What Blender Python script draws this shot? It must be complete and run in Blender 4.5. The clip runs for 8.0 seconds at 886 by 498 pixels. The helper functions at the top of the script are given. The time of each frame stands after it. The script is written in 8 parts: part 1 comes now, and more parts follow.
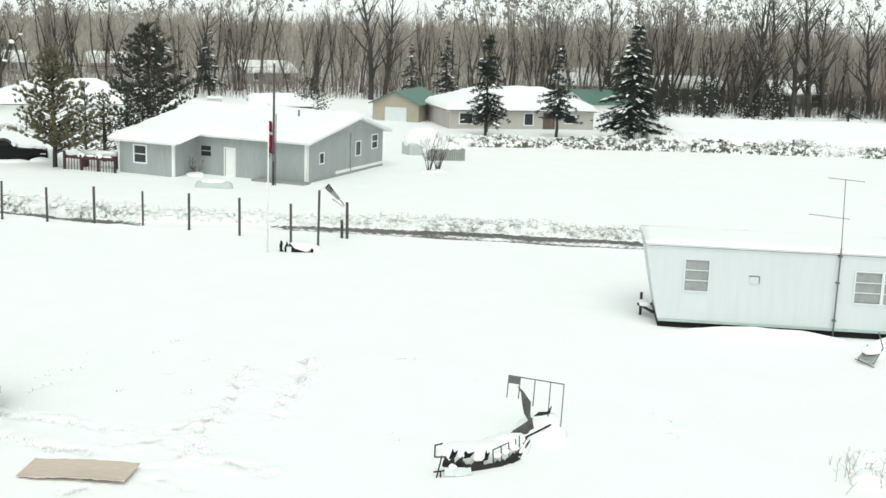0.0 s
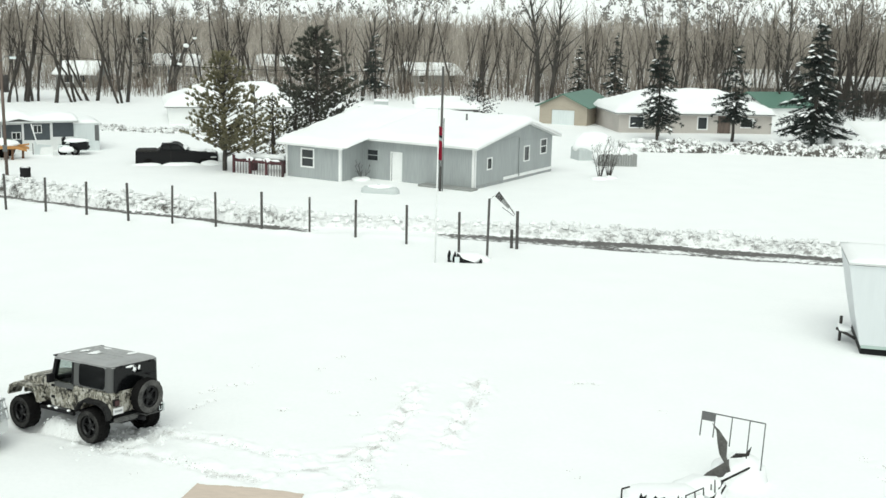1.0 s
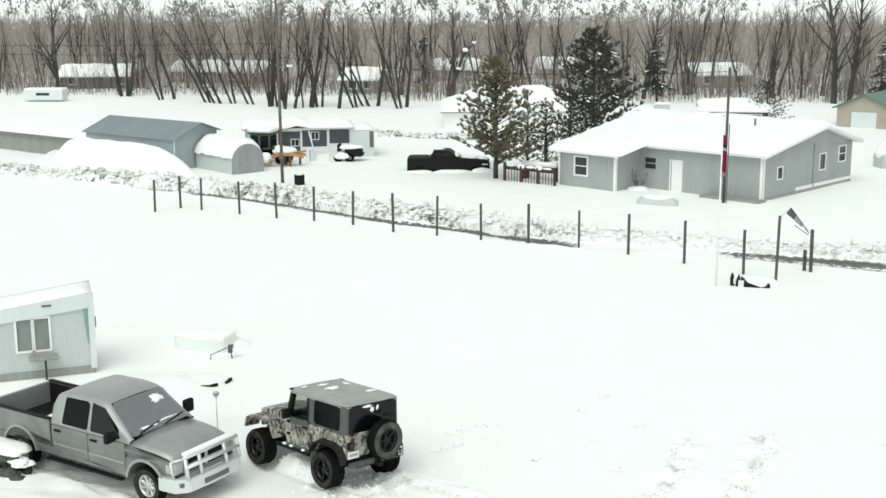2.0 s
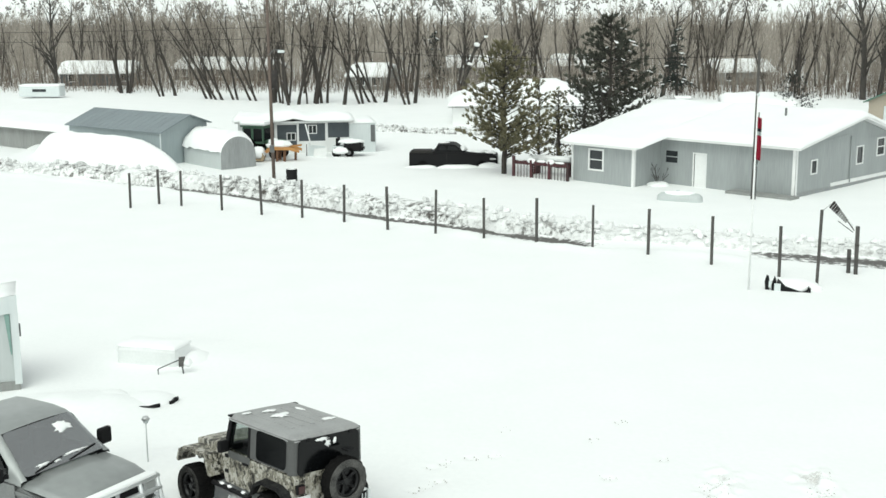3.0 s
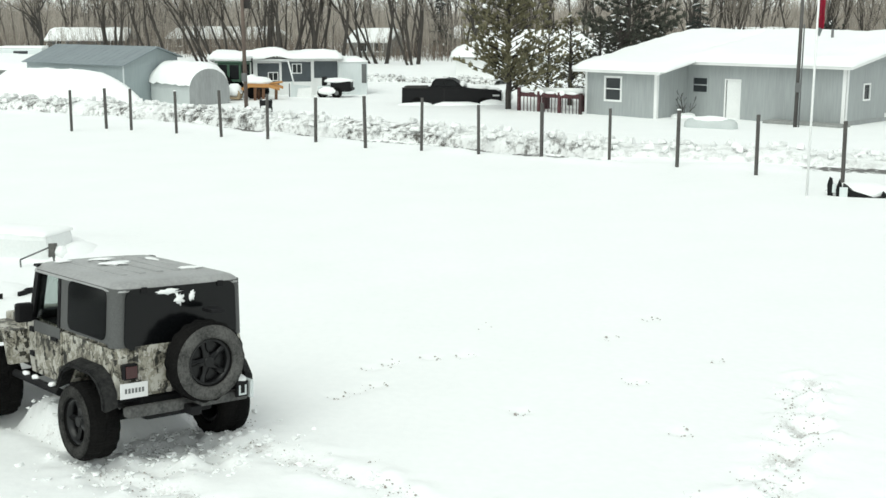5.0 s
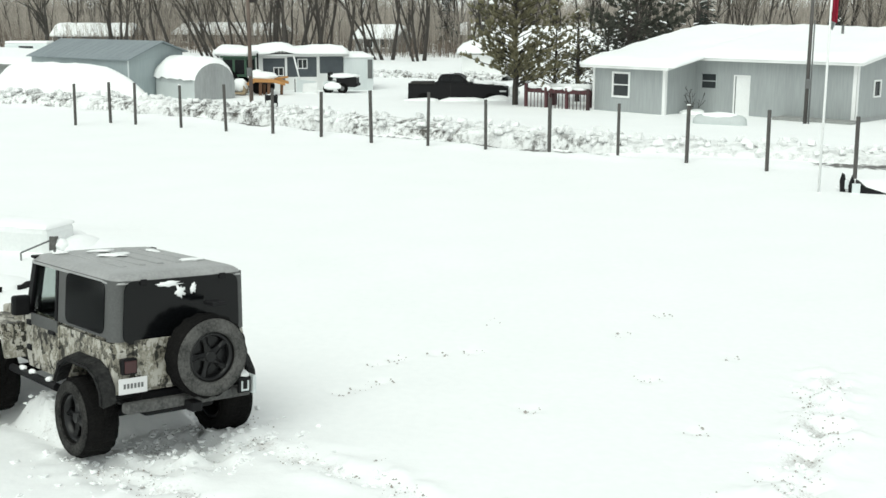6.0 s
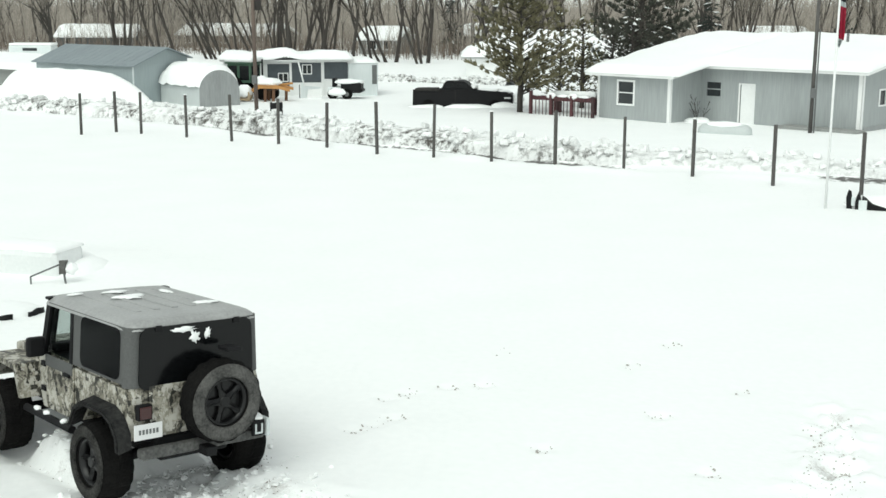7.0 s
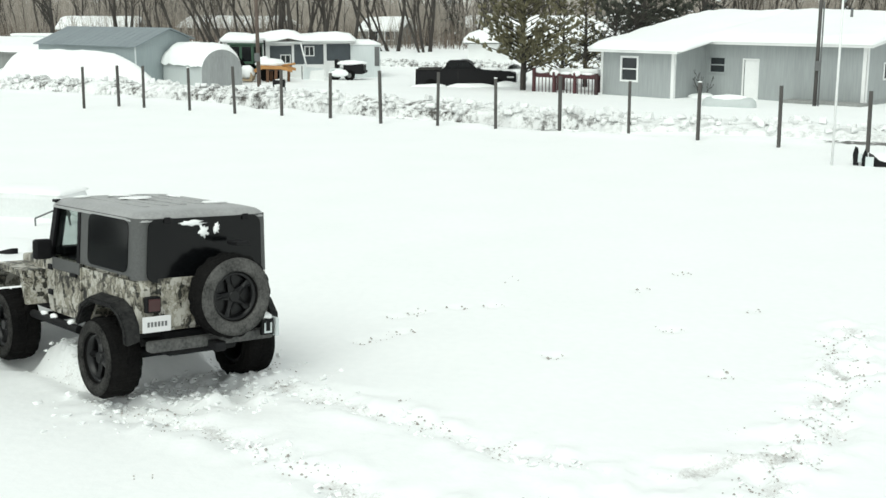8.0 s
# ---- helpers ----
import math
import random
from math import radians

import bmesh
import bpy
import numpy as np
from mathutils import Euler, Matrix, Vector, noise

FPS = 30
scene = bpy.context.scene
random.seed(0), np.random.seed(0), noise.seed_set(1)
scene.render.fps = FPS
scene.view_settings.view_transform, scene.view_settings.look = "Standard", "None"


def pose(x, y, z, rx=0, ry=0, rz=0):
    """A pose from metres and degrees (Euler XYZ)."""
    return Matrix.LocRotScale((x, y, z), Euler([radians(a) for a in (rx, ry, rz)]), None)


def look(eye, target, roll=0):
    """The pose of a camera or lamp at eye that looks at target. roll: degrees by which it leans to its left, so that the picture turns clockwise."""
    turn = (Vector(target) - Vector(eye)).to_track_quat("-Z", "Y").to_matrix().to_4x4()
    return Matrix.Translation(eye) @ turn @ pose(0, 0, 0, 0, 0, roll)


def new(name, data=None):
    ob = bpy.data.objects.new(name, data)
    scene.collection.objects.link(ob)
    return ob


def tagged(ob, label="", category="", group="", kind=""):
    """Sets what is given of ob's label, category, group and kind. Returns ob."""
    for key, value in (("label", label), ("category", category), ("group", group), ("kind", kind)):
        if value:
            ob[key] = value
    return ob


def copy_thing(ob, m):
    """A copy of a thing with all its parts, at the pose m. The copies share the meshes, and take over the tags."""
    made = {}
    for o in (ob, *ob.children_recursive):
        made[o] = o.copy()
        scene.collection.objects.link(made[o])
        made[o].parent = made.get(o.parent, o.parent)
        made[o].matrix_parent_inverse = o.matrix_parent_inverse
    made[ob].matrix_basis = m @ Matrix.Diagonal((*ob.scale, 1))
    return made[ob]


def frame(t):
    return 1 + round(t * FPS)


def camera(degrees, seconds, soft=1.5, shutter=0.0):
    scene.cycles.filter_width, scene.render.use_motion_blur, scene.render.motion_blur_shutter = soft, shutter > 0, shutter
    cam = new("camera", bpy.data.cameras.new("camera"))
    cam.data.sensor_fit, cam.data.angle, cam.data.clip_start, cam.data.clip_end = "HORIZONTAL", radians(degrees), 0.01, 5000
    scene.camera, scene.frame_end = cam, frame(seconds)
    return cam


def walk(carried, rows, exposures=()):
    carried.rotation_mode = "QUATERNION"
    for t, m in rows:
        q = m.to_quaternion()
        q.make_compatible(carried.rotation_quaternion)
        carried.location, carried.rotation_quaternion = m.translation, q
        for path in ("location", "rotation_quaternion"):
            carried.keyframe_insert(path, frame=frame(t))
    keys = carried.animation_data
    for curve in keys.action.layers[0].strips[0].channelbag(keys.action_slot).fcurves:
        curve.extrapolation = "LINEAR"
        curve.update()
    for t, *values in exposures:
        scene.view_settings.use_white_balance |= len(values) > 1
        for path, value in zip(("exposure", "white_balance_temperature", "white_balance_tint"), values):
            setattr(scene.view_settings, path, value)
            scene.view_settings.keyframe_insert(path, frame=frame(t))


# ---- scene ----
cam = camera(41.3, 8.0)
PATH = [
    (0, (1.178, -23.021, 10.33), (1.733, -21.14, 9.935), 2.0),
    (0.2, (1.085, -22.676, 10.288), (1.687, -20.81, 9.895), 2.2),
    (0.5, (1.155, -21.951, 10.278), (1.766, -20.088, 9.885), 2.2),
    (0.8, (1.178, -21.311, 10.357), (1.659, -19.411, 9.958), 1.6),
    (1, (1.176, -20.677, 10.269), (1.467, -18.74, 9.869), 1.4),
    (1.2, (1.314, -20.224, 10.259), (1.369, -18.265, 9.857), 0.5),
    (1.5, (1.563, -19.121, 10.213), (1.444, -17.165, 9.811), 0.2),
    (1.7, (1.645, -18.315, 10.213), (1.49, -16.362, 9.809), 0.0),
    (2.8, (1.967, -13.037, 9.481), (1.764, -11.088, 9.085), -0.3),
    (3, (2.006, -11.923, 8.943), (1.796, -9.974, 8.548), -0.3),
    (3.5, (2.074, -9.477, 7.373), (1.856, -7.528, 6.979), -0.2),
    (4, (2.112, -7.231, 5.896), (1.888, -5.284, 5.497), -0.2),
    (4.5, (2.141, -5.282, 4.827), (1.909, -3.334, 4.44), -0.2),
    (4.7, (2.169, -4.983, 4.706), (1.937, -3.035, 4.317), -0.1),
    (5.8, (2.094, -4.395, 4.539), (1.854, -2.449, 4.143), -0.0),
    (6, (2.076, -4.364, 4.505), (1.834, -2.419, 4.109), 0.1),
    (6.5, (2.017, -4.344, 4.508), (1.773, -2.399, 4.11), 0.1),
    (6.8, (2.003, -4.347, 4.723), (1.756, -2.403, 4.324), 0.0),
    (7, (1.956, -4.326, 5.0), (1.71, -2.382, 4.599), 0.1),
    (7.2, (1.948, -4.337, 5.144), (1.701, -2.393, 4.744), 0.1),
    (7.5, (1.904, -4.351, 5.01), (1.656, -2.407, 4.609), 0.1),
    (7.7, (1.894, -4.403, 4.629), (1.645, -2.46, 4.226), 0.0),
    (8, (1.872, -4.445, 3.908), (1.624, -2.501, 3.508), 0.0),
]
walk(cam, [(t, look(eye, target, roll)) for t, eye, target, roll in PATH])
# ---- world, sun, exposure ----
world = bpy.data.worlds.new("overcast_sky")
scene.world = world
world.use_nodes = True
wn, wl = world.node_tree.nodes, world.node_tree.links
sky = wn.new("ShaderNodeTexSky")
sky.sky_type, sky.sun_disc = "NISHITA", False
sky.sun_elevation, sky.sun_rotation = radians(57), radians(195)
sky.air_density, sky.dust_density, sky.ozone_density = 1.0, 1.0, 1.0
grey = wn.new("ShaderNodeHueSaturation")
grey.inputs["Saturation"].default_value = 0.12
wl.new(sky.outputs["Color"], grey.inputs["Color"])
cast = wn.new("ShaderNodeMix")
cast.data_type, cast.blend_type = "RGBA", "MULTIPLY"
cast.inputs["Factor"].default_value = 1.0
cast.inputs["B"].default_value = (0.945, 1.0, 0.945, 1)
wl.new(grey.outputs["Color"], cast.inputs["A"])
wl.new(cast.outputs["Result"], wn["Background"].inputs["Color"])
wn["Background"].inputs["Strength"].default_value = 0.15
sun = new("sun", bpy.data.lights.new("sun", "SUN"))
sun.data.energy, sun.data.angle, sun.data.color = 1.0, radians(50), (0.935, 1.0, 0.915)
sun.matrix_world = look((-7, -28, 45), (0, 0, 0))
scene.view_settings.exposure = 0.375


# ---- materials ----
def material(name, color, rough=0.7, metal=0.0, color2=None, scale=3.0, fine=40.0, mix=0.5, bump=0.2, bump_scale=None, stretch=(1, 1, 1), coord="Object", spec=0.5):
    m = bpy.data.materials.new(name)
    m.use_nodes = True
    n, l = m.node_tree.nodes, m.node_tree.links
    b = n["Principled BSDF"]
    b.inputs["Roughness"].default_value, b.inputs["Metallic"].default_value = rough, metal
    b.inputs["Specular IOR Level"].default_value = spec
    co = n.new("ShaderNodeTexCoord")
    mp = n.new("ShaderNodeMapping")
    mp.inputs["Scale"].default_value = stretch
    l.new(co.outputs[coord], mp.inputs["Vector"])
    big, small = n.new("ShaderNodeTexNoise"), n.new("ShaderNodeTexNoise")
    big.inputs["Scale"].default_value, big.inputs["Detail"].default_value = scale, 5
    small.inputs["Scale"].default_value, small.inputs["Detail"].default_value = fine, 4
    for t in (big, small):
        l.new(mp.outputs["Vector"], t.inputs["Vector"])
    add = n.new("ShaderNodeMath")
    add.operation = "ADD"
    l.new(big.outputs["Fac"], add.inputs[0])
    l.new(small.outputs["Fac"], add.inputs[1])
    rng = n.new("ShaderNodeMapRange")
    rng.inputs["From Min"].default_value, rng.inputs["From Max"].default_value = 0.7, 1.3
    l.new(add.outputs[0], rng.inputs["Value"])
    mx = n.new("ShaderNodeMix")
    mx.data_type = "RGBA"
    c2 = color2 or tuple(c * (1 - 0.45 * mix) for c in color)
    mx.inputs["A"].default_value, mx.inputs["B"].default_value = (*color, 1), (*c2, 1)
    l.new(rng.outputs["Result"], mx.inputs["Factor"])
    l.new(mx.outputs["Result"], b.inputs["Base Color"])
    if bump:
        bp = n.new("ShaderNodeBump")
        bp.inputs["Strength"].default_value, bp.inputs["Distance"].default_value = bump, 0.02
        l.new(small.outputs["Fac"], bp.inputs["Height"])
        l.new(bp.outputs["Normal"], b.inputs["Normal"])
    m["mix"] = 0
    return m


SNOW = material("snow", (0.9, 0.91, 0.905), 0.65, color2=(0.86, 0.875, 0.87), scale=0.6, fine=9, bump=0.35)
ROOF_SNOW = material("roof_snow", (0.9, 0.91, 0.905), 0.65, color2=(0.86, 0.875, 0.87), scale=0.5, fine=6, bump=0.3)
SIDING = material("grey_siding", (0.36, 0.385, 0.385), 0.75, color2=(0.285, 0.306, 0.306), scale=0.8, fine=14, stretch=(1, 1, 0.08))
WHITE = material("white_paint", (0.8, 0.81, 0.8), 0.55, mix=0.2, scale=1.2, fine=18, bump=0.05)
DULL_WHITE = material("dull_white_metal", (0.66, 0.7, 0.7), 0.5, color2=(0.58, 0.63, 0.63), scale=0.7, fine=10, stretch=(1, 1, 0.15), bump=0.05)
HOME_WALL = material("pale_metal_siding", (0.6, 0.63, 0.64), 0.5, color2=(0.56, 0.59, 0.6), scale=0.4, fine=5, stretch=(1, 1, 0.12), bump=0.05)
OFF_WHITE = material("weathered_white", (0.5, 0.535, 0.53), 0.6, color2=(0.45, 0.485, 0.48), scale=1.1, fine=12, stretch=(1, 1, 0.2), bump=0.08)
GLASS = material("dark_window_glass", (0.03, 0.035, 0.038), 0.12, mix=0.4, scale=1, fine=3, bump=0)
DARK_GLASS = material("tinted_glass", (0.006, 0.007, 0.008), 0.12, mix=0.3, scale=1, fine=3, bump=0, spec=0.3)
GALV = material("galvanised_roofing", (0.23, 0.27, 0.285), 0.5, metal=0.0, color2=(0.18, 0.21, 0.225), scale=0.8, fine=8, stretch=(1, 0.1, 1), bump=0.1)
SHED_WALL = material("pale_steel_cladding", (0.33, 0.38, 0.39), 0.6, color2=(0.28, 0.33, 0.34), scale=0.8, fine=10, stretch=(1, 1, 0.1), bump=0.1)
WEATHERED = material("weathered_board", (0.3, 0.31, 0.3), 0.8, color2=(0.22, 0.225, 0.215), scale=1.5, fine=12, stretch=(1, 1, 0.1), bump=0.2)
POST_WOOD = material("grey_post_wood", (0.1, 0.095, 0.09), 0.85, color2=(0.05, 0.047, 0.044), scale=3, fine=30, stretch=(1, 1, 0.1))
POLE_WOOD = material("brown_pole_wood", (0.16, 0.12, 0.1), 0.85, color2=(0.09, 0.07, 0.06), scale=3, fine=30, stretch=(1, 1, 0.1))
PLY = material("plywood", (0.64, 0.53, 0.445), 0.7, color2=(0.52, 0.43, 0.36), scale=1.2, fine=14, stretch=(0.25, 1, 1), bump=0.1)
BLACK = material("black_plastic", (0.008, 0.008, 0.009), 0.6, mix=0.3, fine=60, spec=0.2)
RUBBER = material("tyre_rubber", (0.004, 0.004, 0.0042), 0.9, color2=(0.011, 0.0105, 0.01), fine=50, spec=0.06)
RUST = material("rusty_iron", (0.05, 0.043, 0.039), 0.8, color2=(0.018, 0.016, 0.016), scale=4, fine=30)
STEEL = material("grey_steel", (0.16, 0.165, 0.165), 0.5, metal=0.4, fine=40)
BARK = material("grey_bark", (0.07, 0.061, 0.053), 0.9, color2=(0.03, 0.026, 0.023), scale=2, fine=20, stretch=(1, 1, 0.2), bump=0.4)
TWIG = material("brown_twigs", (0.33, 0.29, 0.245), 0.9, color2=(0.19, 0.165, 0.138), scale=0.3, fine=4, bump=0)
NEEDLE = material("pine_needles", (0.26, 0.235, 0.14), 0.85, color2=(0.09, 0.088, 0.052), scale=0.9, fine=7, bump=0)
SPRUCE = material("spruce_needles", (0.026, 0.036, 0.03), 0.8, color2=(0.014, 0.021, 0.018), scale=0.9, fine=7, bump=0)
GREEN_ROOF = material("green_metal_roof", (0.1, 0.2, 0.155), 0.5, color2=(0.085, 0.175, 0.135), fine=12)
TAN = material("tan_siding", (0.42, 0.37, 0.3), 0.8, color2=(0.35, 0.305, 0.245), scale=0.8, fine=10)
DARK_PICKET = material("dark_maroon_paint", (0.05, 0.022, 0.023), 0.7, color2=(0.03, 0.018, 0.018))
MAROON = material("maroon_paint", (0.095, 0.027, 0.032), 0.6, color2=(0.05, 0.018, 0.02))
ORANGE = material("orange_paint", (0.5, 0.25, 0.07), 0.6, color2=(0.36, 0.17, 0.06))
MACHINE_BROWN = material("rust_brown_paint", (0.16, 0.075, 0.035), 0.75, color2=(0.09, 0.045, 0.025))
MACHINE_TAN = material("faded_tan_paint", (0.4, 0.31, 0.2), 0.75, color2=(0.3, 0.23, 0.15))
DARK_PANEL = material("dark_grey_panel", (0.07, 0.085, 0.095), 0.5, color2=(0.05, 0.06, 0.07))
TRACTOR_GREEN = material("green_paint", (0.05, 0.11, 0.07), 0.5)
# paler than TRUCK_SIDE: sky brightness on hood and cab is in the colour
TRUCK_PAINT = material("grey_metallic_paint", (0.35, 0.367, 0.362), 0.36, metal=0.25, color2=(0.29, 0.305, 0.3), scale=0.8, fine=5, bump=0)
CHROME = material("chrome", (0.75, 0.77, 0.77), 0.2, metal=0.9, mix=0.15, bump=0)
# side grey of the hardtop, darkened against the sky-lit ROOF_GREY
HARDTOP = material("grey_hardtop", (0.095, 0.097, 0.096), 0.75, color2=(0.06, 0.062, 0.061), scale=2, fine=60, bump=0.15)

HUT_END = material("grey_hut_panel", (0.33, 0.345, 0.345), 0.7, color2=(0.25, 0.262, 0.262), scale=1.5, fine=14, stretch=(1, 1, 0.15))


# ---- building helpers ----
def part(name, bm, mat, parent, label=""):
    me = bpy.data.meshes.new(name)
    bm.to_mesh(me)
    bm.free()
    ob = new(name, me)
    me.materials.append(mat)
    ob.parent = parent
    if label:
        ob["label"] = label
    return ob


def thing(name, m, label, category, group=""):
    ob = new(name)
    ob.matrix_world = m
    ob.empty_display_size = 0.2
    return tagged(ob, label, category, group)


def box(bm, x0, y0, z0, x1, y1, z1, m=None, bevel=0.0):
    r = bmesh.ops.create_cube(bm, size=1.0, matrix=Matrix.Translation(((x0 + x1) / 2, (y0 + y1) / 2, (z0 + z1) / 2)) @ Matrix.Diagonal((abs(x1 - x0), abs(y1 - y0), abs(z1 - z0), 1)))
    if bevel:
        es = list({e for v in r["verts"] for e in v.link_edges})
        g = bmesh.ops.bevel(bm, geom=es, offset=bevel, segments=2, affect="EDGES", profile=0.5)
        vs = list({v for v in g["verts"]} | {v for v in r["verts"] if v.is_valid})
    else:
        vs = r["verts"]
    if m is not None:
        bmesh.ops.transform(bm, matrix=m, verts=[v for v in vs if v.is_valid])
    return bm


def cyl(bm, a, b, r0, r1=None, seg=10, caps=True):
    a, b = Vector(a), Vector(b)
    r1 = r0 if r1 is None else r1
    q = (b - a).to_track_quat("Z", "Y").to_matrix()
    rings = []
    for p, r in ((a, r0), (b, r1)):
        rings.append([bm.verts.new(p + q @ Vector((r * math.cos(2 * math.pi * i / seg), r * math.sin(2 * math.pi * i / seg), 0))) for i in range(seg)])
    for i in range(seg):
        f = bm.faces.new((rings[0][i], rings[0][(i + 1) % seg], rings[1][(i + 1) % seg], rings[1][i]))
        f.smooth = seg > 6
    if caps:
        bm.faces.new(rings[0][::-1])
        bm.faces.new(rings[1])
    return bm


def prism(bm, pts, axis, a, b):
    """A polygon in the plane across an axis, drawn out from a to b."""
    def at(p, t):
        return {"x": (t, p[0], p[1]), "y": (p[0], t, p[1]), "z": (p[0], p[1], t)}[axis]
    lo = [bm.verts.new(at(p, a)) for p in pts]
    hi = [bm.verts.new(at(p, b)) for p in pts]
    n = len(pts)
    fs = [bm.faces.new(lo), bm.faces.new(hi[::-1])]
    for i in range(n):
        fs.append(bm.faces.new((lo[i], hi[i], hi[(i + 1) % n], lo[(i + 1) % n])))
    bmesh.ops.recalc_face_normals(bm, faces=fs)
    return bm


def B():
    return bmesh.new()


def lump(bm, sheet, wobble=0.05, scale=0.7):
    """Uneven snow: pushes the vertices of a mesh about with noise."""
    for v in bm.verts:
        v.co += Vector(noise.noise_vector(v.co * scale + Vector((sheet, 0, 0)))) * wobble
    for f in bm.faces:
        f.smooth = True
    return bm


def icelump(bm, x, y, z, rx, ry, rz, seed, wob=0.25, sub=3):
    b2 = B()
    bmesh.ops.create_icosphere(b2, subdivisions=sub, radius=1.0)
    for v in b2.verts:
        v.co *= 1 + wob * noise.noise(v.co * 1.6 + Vector((seed, 0, 0))) + 0.4 * wob * noise.noise(v.co * 4 + Vector((0, seed, 0)))
    me = bpy.data.meshes.new("tmp")
    bmesh.ops.transform(b2, matrix=pose(x, y, z) @ Matrix.Diagonal((rx, ry, rz, 1)), verts=b2.verts)
    b2.to_mesh(me)
    b2.free()
    n = len(bm.verts)
    bm.from_mesh(me)
    bpy.data.meshes.remove(me)
    for f in bm.faces:
        f.smooth = True
    return bm


def snow_slab(pts, top, thick, wobble=0.06, cell=0.35, seed=0.0, edge=0.25):
    """A blanket of snow on a roof: an outline (convex polygon, xy), the height of the roof at (x, y), and how deep the snow lies."""
    xs, ys = [p[0] for p in pts], [p[1] for p in pts]
    nx = max(2, int((max(xs) - min(xs)) / cell))
    ny = max(2, int((max(ys) - min(ys)) / cell))
    bm = B()
    def inside(x, y):
        d, n, s = 1e9, len(pts), 0
        for i in range(n):
            (ax, ay), (bx, by) = pts[i], pts[(i + 1) % n]
            L = math.hypot(bx - ax, by - ay)
            c = ((bx - ax) * (y - ay) - (by - ay) * (x - ax)) / L
            d = min(d, c)
        return d
    grid, low = {}, {}
    for i in range(nx + 1):
        for j in range(ny + 1):
            x, y = min(xs) + (max(xs) - min(xs)) * i / nx, min(ys) + (max(ys) - min(ys)) * j / ny
            d = max(0.0, inside(x, y))
            k = math.sqrt(max(0.0, 1 - (1 - min(1, d / edge)) ** 2))
            h = thick * (0.35 + 0.65 * k) + wobble * noise.noise(Vector((x * 0.6, y * 0.6, seed))) * k + 0.4 * wobble * noise.noise(Vector((x * 2, y * 2, seed)))
            out = 0.05 * noise.noise(Vector((x * 1.7, y * 1.7, seed + 5)))
            grid[i, j] = bm.verts.new((x + out, y + out, top(x, y) + h))
            low[i, j] = bm.verts.new((x + out, y + out, top(x, y) + 0.01))
    for i in range(nx):
        for j in range(ny):
            f = bm.faces.new((grid[i, j], grid[i + 1, j], grid[i + 1, j + 1], grid[i, j + 1]))
            f.smooth = True
    ring = [(i, 0) for i in range(nx)] + [(nx, j) for j in range(ny)] + [(i, ny) for i in range(nx, 0, -1)] + [(0, j) for j in range(ny, 0, -1)]
    for a, b in zip(ring, ring[1:] + ring[:1]):
        f = bm.faces.new((low[a], low[b], grid[b], grid[a]))
        f.smooth = True
    bmesh.ops.delete(bm, geom=[v for v in bm.verts if not v.link_faces], context="VERTS")
    return bm


# ---- the ground: one sheet of snow, the cleared road sunk into it ----
ROAD_FAR = [(-160, 96), (-60, 63.5), (-31, 53.3), (-22.7, 50.3), (-14.8, 46.4), (-5.9, 40.1), (4, 34.3), (8.4, 32.8), (14.5, 31.3), (19.4, 29.6), (26, 26.7), (45, 18), (160, -36)]


def road_distance(x, y):
    """How far a place lies on the near side of the road's far edge (negative: beyond it)."""
    x, y = np.asarray(x, float), np.asarray(y, float)
    best, sign = np.full(x.shape, 1e9), np.zeros(x.shape)
    for (ax, ay), (bx, by) in zip(ROAD_FAR, ROAD_FAR[1:]):
        dx, dy = bx - ax, by - ay
        u = np.clip(((x - ax) * dx + (y - ay) * dy) / (dx * dx + dy * dy), 0, 1)
        d = np.hypot(x - ax - u * dx, y - ay - u * dy)
        s = -np.sign(dx * (y - ay) - dy * (x - ax))
        sign = np.where(d < best, s, sign)
        best = np.minimum(best, d)
    return best * sign


def near_line(x, y, pts):
    """Distance to a polyline and the way along it."""
    best, along, run = np.full(x.shape, 1e9), np.zeros(x.shape), 0.0
    for (ax, ay), (bx, by) in zip(pts, pts[1:]):
        dx, dy = bx - ax, by - ay
        L = math.hypot(dx, dy)
        u = np.clip(((x - ax) * dx + (y - ay) * dy) / L ** 2, 0, 1)
        d = np.hypot(x - ax - u * dx, y - ay - u * dy)
        along = np.where(d < best, run + u * L, along)
        best = np.minimum(best, d)
        run += L
    return best, along


def wave_noise(x, y, size, seed, octaves=4):
    """Cheap smooth noise for whole arrays."""
    rng = np.random.RandomState(seed)
    out, amp, tot = np.zeros(x.shape), 1.0, 0.0
    for o in range(octaves):
        n = 64
        t = rng.rand(n, n)
        u, v = x / size * 2 ** o + 17.3 * o, y / size * 2 ** o + 9.1 * o
        i, j = np.floor(u).astype(int), np.floor(v).astype(int)
        a, b = u - i, v - j
        a, b = a * a * (3 - 2 * a), b * b * (3 - 2 * b)
        i0, i1, j0, j1 = i % n, (i + 1) % n, j % n, (j + 1) % n
        out += amp * (t[i0, j0] * (1 - a) * (1 - b) + t[i1, j0] * a * (1 - b) + t[i0, j1] * (1 - a) * b + t[i1, j1] * a * b - 0.5)
        tot += amp
        amp *= 0.5
    return out / tot


